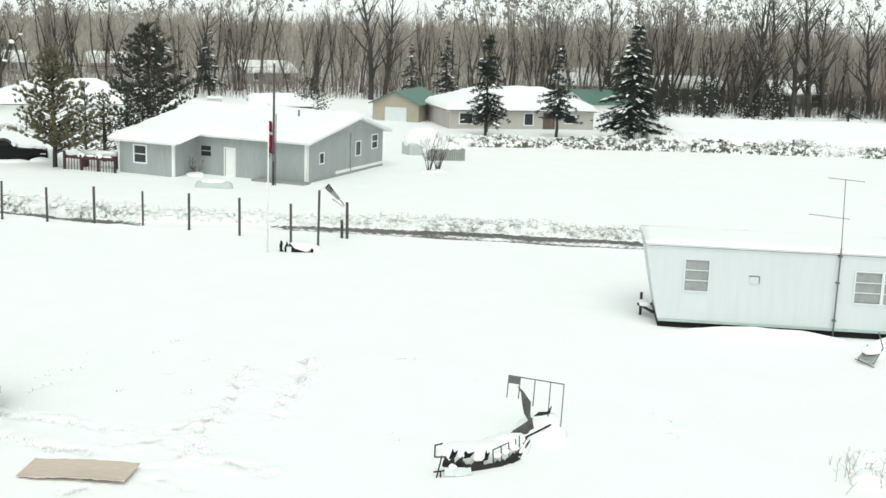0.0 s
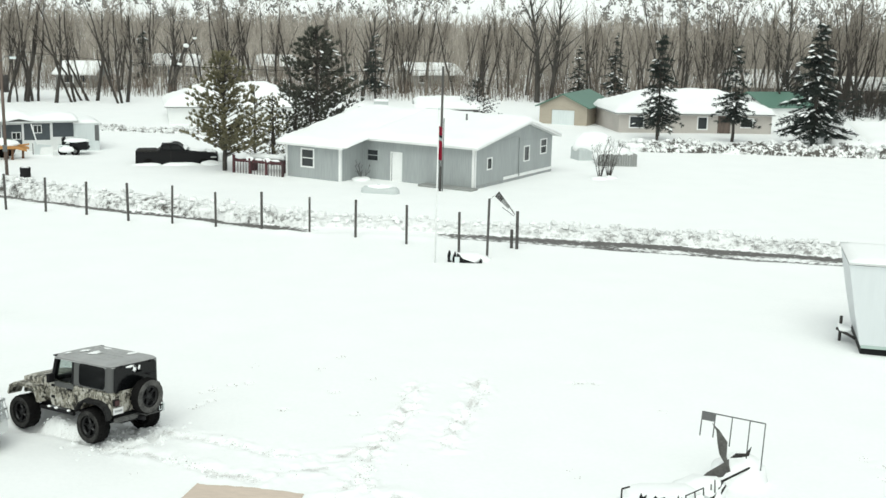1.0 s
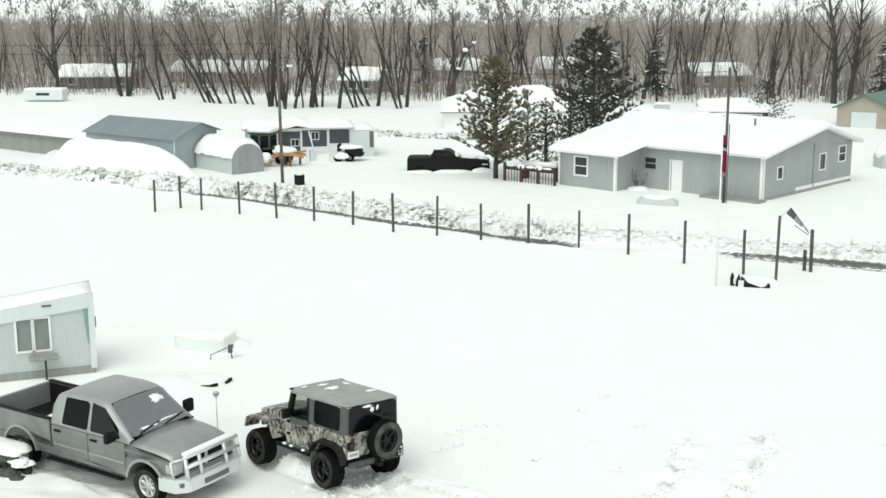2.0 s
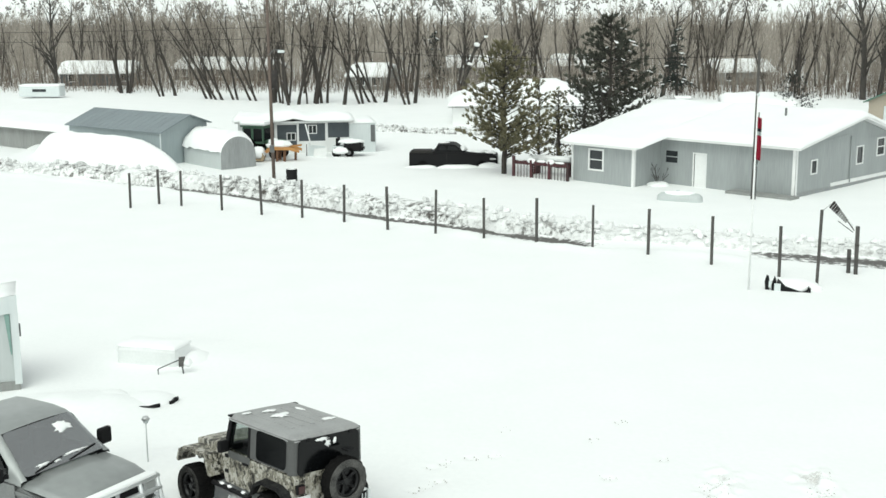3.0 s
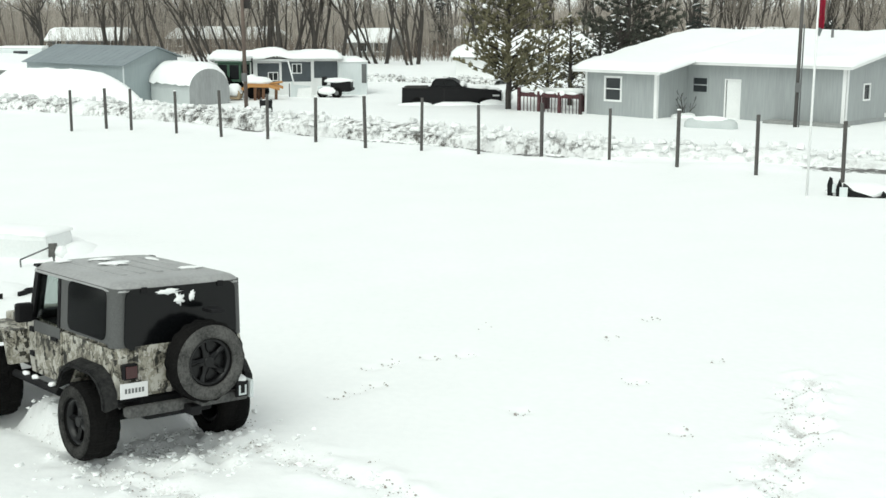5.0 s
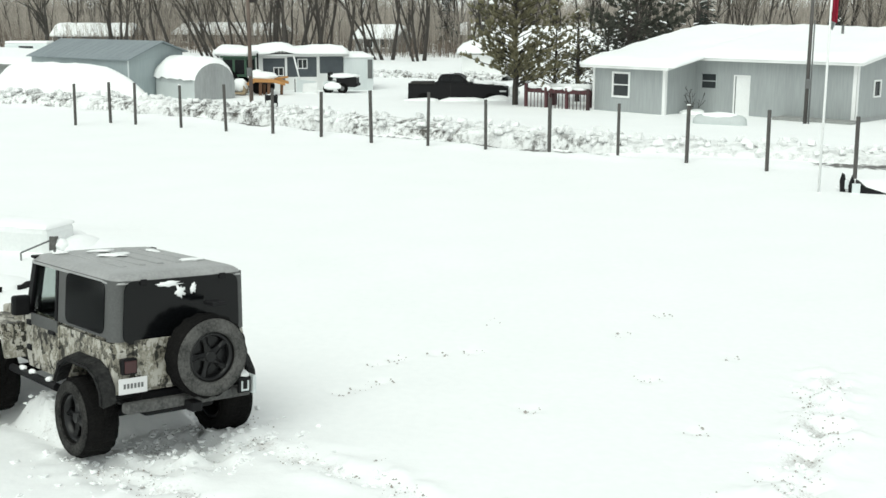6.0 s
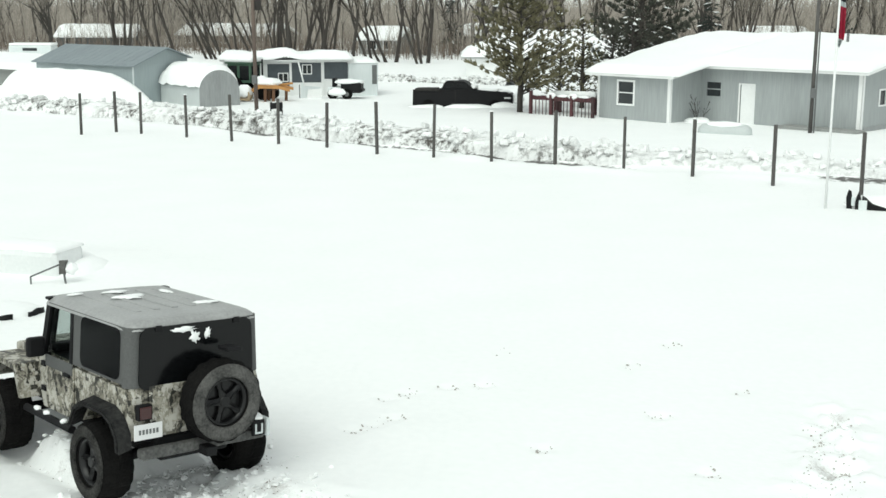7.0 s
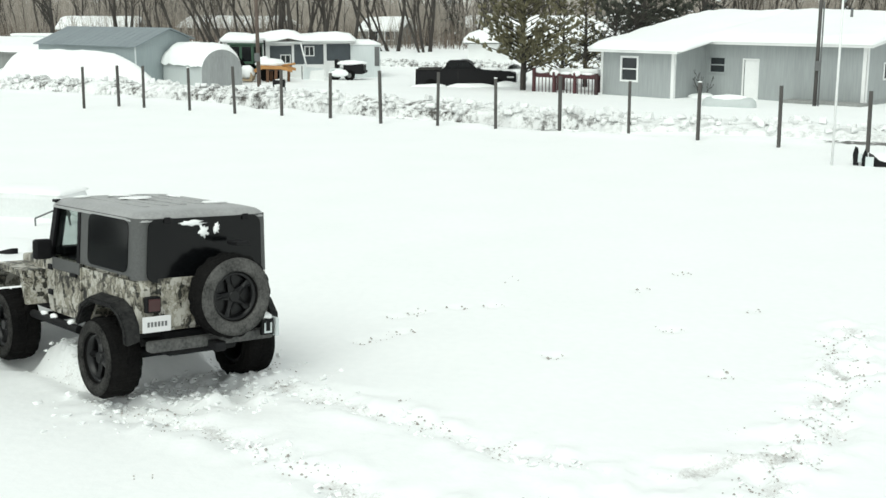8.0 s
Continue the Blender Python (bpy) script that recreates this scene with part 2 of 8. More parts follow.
RUTS = [
    [(-3.0, 6.55), (-2.13, 5.97), (-1.31, 5.55), (-0.73, 5.13), (-0.09, 4.48), (0.93, 3.95)],
    [(-1.75, 7.4), (-1.43, 7.21), (0.06, 6.34), (1.14, 5.52), (1.8, 5.2)],
    [(1.28, 4.33), (2.34, 4.54)],
    [(2.5, 5.14), (3.76, 5.86)],
    [(-3.2, 6.9), (-4.5, 8.1)],
    [(-1.8, 7.8), (-3.4, 9.2)],
    [(5.2, 10.2), (4.71, 8.5), (4.13, 6.54), (3.67, 5.79), (3.37, 4.85), (3.24, 4.14), (3.1, 3.4)],
    [(6.84, 10.5), (6.85, 9.56), (6.27, 8.2), (5.83, 7.25), (5.25, 5.4)],
    [(2.27, 2.98), (2.99, 3.59), (3.5, 3.02), (4.08, 2.62), (4.62, 1.94)],
    [(2.28, 1.98), (3.13, 1.2)],
    [(0.07, 1.67), (0.67, 2.04)],
]
TRUCK_RUTS = [[(-6.4, 5.7), (-10.2, 7.6), (-14, 9.6)], [(-5.4, 7.3), (-9.4, 9.3), (-13, 11)]]
FOOTPRINTS = [(-0.4, 9.43), (-0.62, 9.2), (-0.8, 9.0), (3.26, 13.2), (9.6, 10.2), (9.95, 10.25), (10.3, 10.1), (15.2, 4.0), (15.35, 3.5), (15.1, 2.8), (15.0, 2.35), (2.63, 11.95), (0.68, 12.5), (-0.38, 10.45), (0.1, 10.75), (-0.6, 10.2), (0.6, 10.9), (3.3, 8.1), (4.0, 11.0), (1.5, 8.6), (3.9, 6.9), (2.9, 9.9)]


def snow_height(x, y):
    d = road_distance(x, y)
    near = (np.hypot(x - 3, y - 8) < 40).astype(float)
    z = 0.1 * wave_noise(x, y, 7.0, 1, 3) + 0.035 * wave_noise(x, y, 1.3, 2, 4)
    jitter = 0.7 * wave_noise(x, y, 2.2, 3, 2)
    e = d + jitter
    wide = np.interp(x, [-30, -22, -12, 3, 5, 9.5, 12.5, 16], [0.8, 1.4, 1.6, 1.6, 1.1, 1.2, 1.6, 2.3])
    bare = np.interp(x, [-28, -20, 2.5, 4.0, 8.0, 9.5], [0, 1, 1, 0, 0.15, 1])
    sunk = np.clip((e + 0.5) / 0.5, 0, 1) * np.clip((wide - e) / 0.4, 0, 1)
    z = z * (1 - sunk) - np.interp(x, [-30, 3, 9], [0.3, 0.26, 0.08]) * sunk * (0.25 + 0.75 * bare)
    z += np.interp(x, [8, 12], [0.13, 0.05]) * np.exp(-((e - wide - 0.5) / 0.5) ** 2) * (0.6 + 1.6 * wave_noise(x, y, 1.0, 4, 2))
    sunk = sunk * bare * (1 - 0.9 * np.exp(-((e - wide * 0.55) / 0.4) ** 2) * np.clip(0.6 + 1.5 * wave_noise(x, y, 3.0, 14, 2), 0, 1))
    dirt = np.zeros(x.shape)
    crumbs = wave_noise(x, y, 0.28, 5, 3)
    for k, r in enumerate(RUTS + TRUCK_RUTS):
        q, along = near_line(x, y, r)
        q = q + 0.22 * wave_noise(x, y, 0.8, 20 + k, 2)
        gap = np.clip((0.3 if k in (6, 7) else 0.65) + (3.6 if k in (6, 7) else 2.8) * wave_noise(x, y, 0.36 if k in (6, 7) else 0.6, 40 + k, 3), 0, 1)
        rut = np.exp(-(q / 0.17) ** 2) * gap
        deep = 1.0 if k in (4, 5) or k >= len(RUTS) else (0.7 if k < 2 else (0.9 if k in (6, 7) else 0.35))
        z += -0.085 * deep * rut + 0.035 * deep * np.exp(-((q - 0.33) / 0.13) ** 2) * gap + crumbs * (0.3 if k in (6, 7) else 0.2) * np.exp(-(q / 0.4) ** 2)
        dirt = np.maximum(dirt, (1.35 if k in (6, 7) else 1.3) * np.exp(-(q / (0.3 if k in (6, 7) else 0.22)) ** 2) * (0.35 + 0.65 * gap if k in (6, 7) else gap))
    for fx, fy in FOOTPRINTS:
        q = np.hypot(x - fx, (y - fy) * 1.2) + 0.12 * crumbs
        z += -0.05 * np.exp(-(q / 0.12) ** 2)
        dirt = np.maximum(dirt, 0.9 * np.exp(-(q / 0.14) ** 2))
    # ploughed heap beside the truck and the drifts in front of the grey shed and by the trailer
    for cx, cy, rx, ry, h in ((-10.6, 4.6, 1.8, 1.0, 0.2), (-8.2, 4.2, 1.6, 0.9, 0.2), (-8.4, 17.6, 2.2, 1.3, 0.12), (-9.2, 13.0, 1.5, 0.9, 0.25), (-5.9, 9.6, 1.2, 0.9, 0.25)):
        z += h * np.exp(-(((x - cx) / rx) ** 2 + ((y - cy) / ry) ** 2) ** 1.5) * (1 + 0.8 * wave_noise(x, y, 0.7, 8, 3))
    pile = np.clip(1 - (np.abs(x + 26.5 + 0.6 * (y - 57.2)) / 4.1) ** 4, 0, 1) * np.exp(-((y - 57.3 + 0.62 * (x + 26.5)) / 1.4) ** 2)
    z += 1.75 * pile * (1 + 0.15 * wave_noise(x, y, 2.0, 9, 2))
    z -= 0.17 * np.exp(-((x + 3.6) / 2.0) ** 2 - ((y - 8.8) / 2.2) ** 2)
    # churned snow under and round the parked off-roader
    c, s = math.cos(radians(139.0)), math.sin(radians(139.0))
    lx, ly = (x + 2.52) * c + (y - 7.25) * s, -(x + 2.52) * s + (y - 7.25) * c
    belly = np.clip((lx - 0.35) / 0.35, 0, 1) * np.clip((2.15 - lx) / 0.4, 0, 1) * np.clip((0.74 - np.abs(ly)) / 0.1, 0, 1)
    z += belly * (0.27 + 0.2 * wave_noise(x, y, 0.45, 11, 3))
    front = np.exp(-((lx - 3.1) / 0.5) ** 2 - (ly / 1.0) ** 2)
    z += 0.3 * front
    z -= 0.14 * np.exp(-((lx - 2.3) / 0.5) ** 2 - ((np.abs(ly) - 0.85) / 0.3) ** 2)
    churn = np.exp(-((lx + 0.4) / 0.9) ** 4 - (ly / 0.95) ** 4)
    z += churn * (-0.06 + 0.34 * wave_noise(x, y, 0.24, 12, 3))
    dirt = np.maximum(dirt, 0.95 * churn * np.clip(0.75 + 1.2 * wave_noise(x, y, 0.5, 19, 3), 0, 1))
    tx, ty = (x + 9.75) * math.cos(radians(-27.2)) + (y - 8.2) * math.sin(radians(-27.2)), -(x + 9.75) * math.sin(radians(-27.2)) + (y - 8.2) * math.cos(radians(-27.2))
    slush = np.exp(-((tx - 2.2) / 3.2) ** 6 - ((ty + 0.35) / 1.35) ** 6)
    z += slush * (-0.05 + 0.12 * wave_noise(x, y, 0.4, 15, 3))
    dirt = np.maximum(dirt, 0.7 * slush)
    shelf = np.clip((-1.12 - ty) / 0.22, 0, 1) * np.exp(-(np.minimum(ty + 1.6, 0) / 1.5) ** 2) * np.clip((tx + 3) / 1.0, 0, 1) * np.clip((3.3 - tx) / 0.8, 0, 1)
    z += 0.24 * shelf * (1 + 0.7 * wave_noise(x, y, 0.6, 16, 3))
    return z, dirt, sunk


def axis(parts):
    out = [parts[0][0]]
    for a, b, step in parts:
        n = max(1, round((b - a) / step))
        out += [a + (b - a) * (i + 1) / n for i in range(n)]
    return np.array(out)


def make_ground():
    xs = axis([(-1500, -300, 150), (-300, -60, 15), (-60, -36, 1.2), (-36, -12, 0.3), (-12, -4, 0.15), (-4, 8, 0.075), (8, 17, 0.15), (17, 30, 0.35), (30, 75, 1.5), (75, 300, 15), (300, 1500, 150)])
    ys = axis([(-400, -60, 60), (-60, 0, 3), (0, 2, 0.2), (2, 11, 0.075), (11, 18, 0.2), (18, 60, 0.3), (60, 130, 2.5), (130, 400, 25), (400, 1600, 150)])
    X, Y = np.meshgrid(xs, ys)
    Z, dirt, sunk = snow_height(X, Y)
    Z = np.where(np.hypot(X, Y) > 170, -0.05, Z)
    nx, ny = len(xs), len(ys)
    me = bpy.data.meshes.new("ground")
    i = np.arange((nx - 1) * (ny - 1))
    r, c = i // (nx - 1), i % (nx - 1)
    a = r * nx + c
    faces = np.stack([a, a + 1, a + nx + 1, a + nx], 1)
    me.from_pydata(np.stack([X.ravel(), Y.ravel(), Z.ravel()], 1).tolist(), [], faces.tolist())
    me.polygons.foreach_set("use_smooth", np.ones(len(faces), bool))
    for name, values in (("dirt", dirt), ("road", sunk)):
        at = me.attributes.new(name, "FLOAT", "POINT")
        at.data.foreach_set("value", values.ravel().astype(np.float32))
    ob = new("ground", me)
    me.materials.append(GROUND)
    return tagged(ob, "flat white snow field with tyre ruts and a ploughed lane", "snow ground", kind="structure")


def ground_material():
    m = material("field_snow", (0.91, 0.92, 0.915), 0.65, color2=(0.87, 0.885, 0.88), scale=0.5, fine=8, bump=0.3)
    n, l = m.node_tree.nodes, m.node_tree.links
    b = n["Principled BSDF"]
    white = b.inputs["Base Color"].links[0].from_socket
    prev = white
    grain = n.new("ShaderNodeTexNoise")
    grain.inputs["Scale"].default_value, grain.inputs["Detail"].default_value = 5.0, 6
    co = n.new("ShaderNodeTexCoord")
    l.new(co.outputs["Object"], grain.inputs["Vector"])
    specks = n.new("ShaderNodeTexNoise")
    specks.inputs["Scale"].default_value, specks.inputs["Detail"].default_value, specks.inputs["Roughness"].default_value = 21.0, 6, 0.8
    l.new(co.outputs["Object"], specks.inputs["Vector"])
    for name, color, tex, lo, hi, share in (("dirt", (0.5, 0.485, 0.47), specks, 0.9, 1.2, 0.45), ("road", (0.1, 0.095, 0.09), grain, 0.95, 1.2, 0.85)):
        at = n.new("ShaderNodeAttribute")
        at.attribute_name = name
        add = n.new("ShaderNodeMath")
        add.operation = "MULTIPLY_ADD"
        l.new(at.outputs["Fac"], add.inputs[0])
        add.inputs[1].default_value = share
        l.new(tex.outputs["Fac"], add.inputs[2])
        r = n.new("ShaderNodeMapRange")
        r.inputs["From Min"].default_value, r.inputs["From Max"].default_value = lo, hi
        l.new(add.outputs[0], r.inputs["Value"])
        mx = n.new("ShaderNodeMix")
        mx.data_type = "RGBA"
        mx.inputs["B"].default_value = (*color, 1)
        l.new(r.outputs["Result"], mx.inputs["Factor"])
        l.new(prev, mx.inputs["A"])
        prev = mx.outputs["Result"]
    l.new(prev, b.inputs["Base Color"])
    return m


GROUND = ground_material()
ground = make_ground()


# crumbs of soil and dirty ice that the tyres and boots have thrown up
def make_crumbs():
    rng = np.random.RandomState(23)
    px, py, size = [], [], []

    def strew(line, n, spread, big):
        seg = [(a, b, math.hypot(b[0] - a[0], b[1] - a[1])) for a, b in zip(line, line[1:])]
        total = sum(s[2] for s in seg)
        for (ax, ay), (bx, by), L in seg:
            k = int(n * L / total)
            # they lie in clusters along the track
            u = np.clip(rng.rand(max(1, k // 5)).repeat(5) + rng.normal(0, 0.12 / L, max(1, k // 5) * 5), 0, 1)
            off = rng.normal(0, spread, max(1, k // 5)).repeat(5) + rng.normal(0, 0.06, len(u))
            px.extend(ax + (bx - ax) * u - (by - ay) / L * off)
            py.extend(ay + (by - ay) * u + (bx - ax) / L * off)
            size.extend(rng.uniform(0.006, big, len(u)) * rng.uniform(0.5, 1, len(u)))
    for k, r in enumerate(RUTS):
        n, spread, big = {0: (260, 0.1, 0.018), 1: (190, 0.1, 0.017), 6: (480, 0.13, 0.021), 7: (300, 0.12, 0.02)}.get(k, (35, 0.09, 0.015))
        strew(r, n, spread, big)
    for fx, fy in FOOTPRINTS:
        strew([(fx - 0.12, fy - 0.05), (fx + 0.12, fy + 0.05)], 10, 0.05, 0.022)
    for x, y in zip(rng.uniform(-2, 12, 9), rng.uniform(3, 13, 9)):
        strew([(x, y), (x + 0.15, y + 0.05)], 5, 0.03, 0.02)
    # churned under the off-roader's tail
    strew([(-2.9, 6.3), (-1.5, 7.9)], 160, 0.4, 0.017)
    px, py, size = np.array(px), np.array(py), np.array(size)
    pz = snow_height(px, py)[0]
    n = len(px)
    octa = np.array([(1, 0, 0), (0, 1, 0), (-1, 0, 0), (0, -1, 0), (0, 0, 0.8), (0, 0, -0.6)])
    v = octa[None] * size[:, None, None] * rng.uniform(0.6, 1.5, (n, 6, 1)) + np.stack([px, py, pz + size * 0.25], 1)[:, None]
    f = np.array([(0, 1, 4), (1, 2, 4), (2, 3, 4), (3, 0, 4), (1, 0, 5), (2, 1, 5), (3, 2, 5), (0, 3, 5)])[None] + np.arange(n)[:, None, None] * 6
    me = bpy.data.meshes.new("soil_crumbs")
    me.from_pydata(v.reshape(-1, 3).tolist(), [], f.reshape(-1, 3).tolist())
    me.materials.append(material("thrown_soil", (0.24, 0.21, 0.19), 0.9, color2=(0.5, 0.48, 0.46), scale=5, fine=40, bump=0))
    tagged(new("soil_crumbs", me), "crumbs of brown soil and dirty ice along the tyre tracks", "soil", kind="stuff")


make_crumbs()


# broken lumps of snow, thrown up by the wheels behind the off-roader and along the tracks
def make_clods():
    rng = np.random.RandomState(31)
    tail = rng.uniform(0, 1, (420, 2))
    c, s = math.cos(radians(139.0)), math.sin(radians(139.0))
    lx, ly = -1.5 + 1.9 * tail[:, 0] ** 0.7, rng.normal(0, 0.6, len(tail))
    px, py, size = [-2.52 + lx * c - ly * s], [7.25 + lx * s + ly * c], [0.008 + 0.03 * rng.uniform(0, 1, len(tail)) ** 2.5]
    for k, n, spread in ((0, 150, 0.13), (1, 120, 0.13), (6, 170, 0.14), (7, 110, 0.13), (4, 60, 0.1), (5, 60, 0.1)):
        line = np.array(RUTS[k])
        u = np.sort(rng.uniform(0, len(line) - 1.001, n))
        i = u.astype(int)
        p = line[i] + (line[i + 1] - line[i]) * (u - i)[:, None] + rng.normal(0, spread, (n, 2))
        px.append(p[:, 0])
        py.append(p[:, 1])
        size.append(0.008 + 0.026 * rng.uniform(0, 1, n) ** 2)
    px, py, size = np.concatenate(px), np.concatenate(py), np.concatenate(size)
    pz = snow_height(px, py)[0]
    ball = bmesh.new()
    bmesh.ops.create_icosphere(ball, subdivisions=1, radius=1.0)
    ball.verts.index_update()
    ico = np.array([v.co[:] for v in ball.verts])
    tri = np.array([[v.index for v in f.verts] for f in ball.faces])
    ball.free()
    n = len(px)
    v = ico[None] * size[:, None, None] * rng.uniform(0.5, 1.5, (n, len(ico), 1)) * np.array([1.3, 1.3, 0.7]) + np.stack([px, py, pz + size * 0.3], 1)[:, None]
    f = tri[None] + np.arange(n)[:, None, None] * len(ico)
    me = bpy.data.meshes.new("snow_clods")
    me.from_pydata(v.reshape(-1, 3).tolist(), [], f.reshape(-1, 3).tolist())
    me.materials.append(SNOW)
    tagged(new("snow_clods", me), "broken lumps of snow thrown up along the tyre tracks", "snow", kind="stuff")


make_clods()


# ---- ploughed banks of dirty, lumpy snow along the road and along the far drive ----
def make_bank(name, pts, width, height, label, seed, step=0.2, cross=15, clods=9.0, soil=1.0):
    run, out = [], []
    for (ax, ay), (bx, by) in zip(pts, pts[1:]):
        L = math.hypot(bx - ax, by - ay)
        for i in range(max(1, int(L / step))):
            u = i * step / L
            run.append((ax + (bx - ax) * u, ay + (by - ay) * u, -(by - ay) / L, (bx - ax) / L))
    run = np.array(run)
    for k in range(4):
        run[1:-1, 2:] = (run[:-2, 2:] + run[1:-1, 2:] * 2 + run[2:, 2:]) / 4
    v = np.linspace(0, 1, cross)
    X = run[:, 0:1] + run[:, 2:3] * width * v
    Y = run[:, 1:2] + run[:, 3:4] * width * v
    n = len(run)
    prof = np.sin(np.pi * np.clip(v, 0, 1)) ** 0.7 * (1 - 0.35 * v)
    tall = 0.75 + 1.0 * wave_noise(X, Y, 3.0, seed, 2)
    chunk = wave_noise(X, Y, 0.9, seed + 1, 4)
    ridged = 0.5 - np.abs(wave_noise(X, Y, 0.6, seed + 2, 3)) * 2.2
    Z = height * prof * tall + prof * (0.5 * chunk + 0.28 * ridged) * height - 0.4 * (v < 0.01) - 0.15 * (v > 0.99)
    X, Y = X + 0.35 * chunk, Y + 0.35 * wave_noise(X, Y, 0.8, seed + 3, 3)
    i = np.arange((n - 1) * (cross - 1))
    r, c = i // (cross - 1), i % (cross - 1)
    a = r * cross + c
    faces = np.stack([a, a + cross, a + cross + 1, a + 1], 1)
    me = bpy.data.meshes.new(name)
    dirt = np.clip(1.05 - v * 0.9 + 2.4 * wave_noise(X, Y, 2.2, seed + 4, 3), 0, 1) * np.ones_like(X) * soil
    verts, polys, marks = np.stack([X.ravel(), Y.ravel(), Z.ravel()], 1).tolist(), faces.tolist(), dirt.ravel().tolist()
    # broken clods thrown up by the plough
    rs = np.random.RandomState(seed)
    for k in range(int(n * step * clods)):
        a, c = rs.randint(n), rs.randint(1, cross - 3)
        size = rs.uniform(0.07, 0.26) * (0.6 + height * 0.6)
        ox, oy, oz = X[a, c], Y[a, c], Z[a, c] + size * 0.25
        s0 = len(verts)
        spin = rs.uniform(0, 3.14)
        for px, py, pz in ((1, 0, 0), (0, 1, 0), (-1, 0, 0), (0, -1, 0), (0.5, 0.5, 0.8), (-0.6, 0.3, 0.9), (0.1, -0.7, 0.75), (0, 0, -0.8)):
            jx, jy, jz = px + rs.uniform(-0.3, 0.3), py + rs.uniform(-0.3, 0.3), pz + rs.uniform(-0.25, 0.25)
            verts.append((ox + size * (jx * math.cos(spin) - jy * math.sin(spin)), oy + size * (jx * math.sin(spin) + jy * math.cos(spin)), oz + size * jz * 0.9))
            marks.append(float(dirt[a, c] * rs.uniform(0.2, 1.0)))
        polys += [[s0 + i for i in f] for f in ((0, 1, 4), (1, 5, 4), (1, 2, 5), (2, 3, 6), (2, 6, 5), (3, 0, 6), (0, 4, 6), (4, 5, 6), (1, 0, 7), (2, 1, 7), (3, 2, 7), (0, 3, 7))]
    me.from_pydata(verts, [], polys)
    dirt = np.array(marks)
    at = me.attributes.new("dirt", "FLOAT", "POINT")
    at.data.foreach_set("value", dirt.ravel().astype(np.float32))
    me.materials.append(BANK)
    ob = new(name, me)
    return tagged(ob, label, "snow bank", kind="stuff")


def bank_material():
    m = material("ploughed_snow", (0.84, 0.85, 0.845), 0.75, color2=(0.74, 0.75, 0.74), scale=1.5, fine=9, bump=0.8)
    n, l = m.node_tree.nodes, m.node_tree.links
    b = n["Principled BSDF"]
    white = b.inputs["Base Color"].links[0].from_socket
    at = n.new("ShaderNodeAttribute")
    at.attribute_name = "dirt"
    co = n.new("ShaderNodeTexCoord")
    gr = n.new("ShaderNodeTexNoise")
    gr.inputs["Scale"].default_value, gr.inputs["Detail"].default_value, gr.inputs["Roughness"].default_value = 2.6, 8, 0.75
    l.new(co.outputs["Object"], gr.inputs["Vector"])
    r = n.new("ShaderNodeMapRange")
    r.inputs["From Min"].default_value, r.inputs["From Max"].default_value = 0.47, 0.6
    l.new(gr.outputs["Fac"], r.inputs["Value"])
    mu = n.new("ShaderNodeMath")
    mu.operation = "MULTIPLY"
    l.new(r.outputs["Result"], mu.inputs[0])
    l.new(at.outputs["Fac"], mu.inputs[1])
    mx = n.new("ShaderNodeMix")
    mx.data_type = "RGBA"
    mx.inputs["B"].default_value = (0.075, 0.068, 0.06, 1)
    l.new(mu.outputs[0], mx.inputs["Factor"])
    l.new(white, mx.inputs["A"])
    l.new(mx.outputs["Result"], b.inputs["Base Color"])
    return m


BANK = bank_material()
FAR_EDGE = [(-14.5, 77.4), (-10, 76.2), (-5.5, 74.8), (-3.5, 73.5)]
make_bank("snow_bank", ROAD_FAR[1:6] + [(3.2, 34.8)], 2.4, 0.55, "ploughed bank of lumpy dirty snow beside the road", 61, soil=1.05)
make_bank("snow_bank", [(2.2, 35.3), (3.6, 34.7), (8.4, 33.0), (12.6, 32.0)], 2.4, 0.4, "low bank of clean lumpy snow at the yard entrance", 66, soil=0.35)
make_bank("snow_bank", [(12.2, 32.2), (14.5, 31.5), (19.4, 29.8), (26, 26.9), (33, 23.7)], 2.3, 0.5, "ploughed bank of lumpy dirty snow beside the road", 71, soil=0.75)
make_bank("snow_bank", FAR_EDGE, 1.6, 0.4, "low ridge of grey snow along the far yard", 91, soil=1.2)
make_bank("snow_bank", [(27.5, 65), (36, 64), (45.6, 62), (61, 57), (80, 51)], 1.5, 1.05, "dirty snow bank along the far edge of the field", 81, soil=3.0)


# ---- buildings ----
def wall_panel(bm, u0, u1, z0, z1, holes=(), thick=0.12, m=None):
    """A wall in the plane y = 0 .. thick, from u0 to u1, with openings (a, b, c, d): from a to b, from height c to d."""
    us = sorted({u0, u1, *[h[0] for h in holes], *[h[1] for h in holes]})
    zs = sorted({z0, z1, *[h[2] for h in holes], *[h[3] for h in holes]})
    start = len(bm.verts)
    for a, b in zip(us, us[1:]):
        for c, d in zip(zs, zs[1:]):
            if any(h[0] <= a and b <= h[1] and h[2] <= c and d <= h[3] for h in holes):
                continue
            box(bm, a, 0, c, b, thick, d)
    bm.verts.ensure_lookup_table()
    if m is not None:
        bmesh.ops.transform(bm, matrix=m, verts=bm.verts[start:])
    bmesh.ops.remove_doubles(bm, verts=bm.verts, dist=0.0005)
    return bm


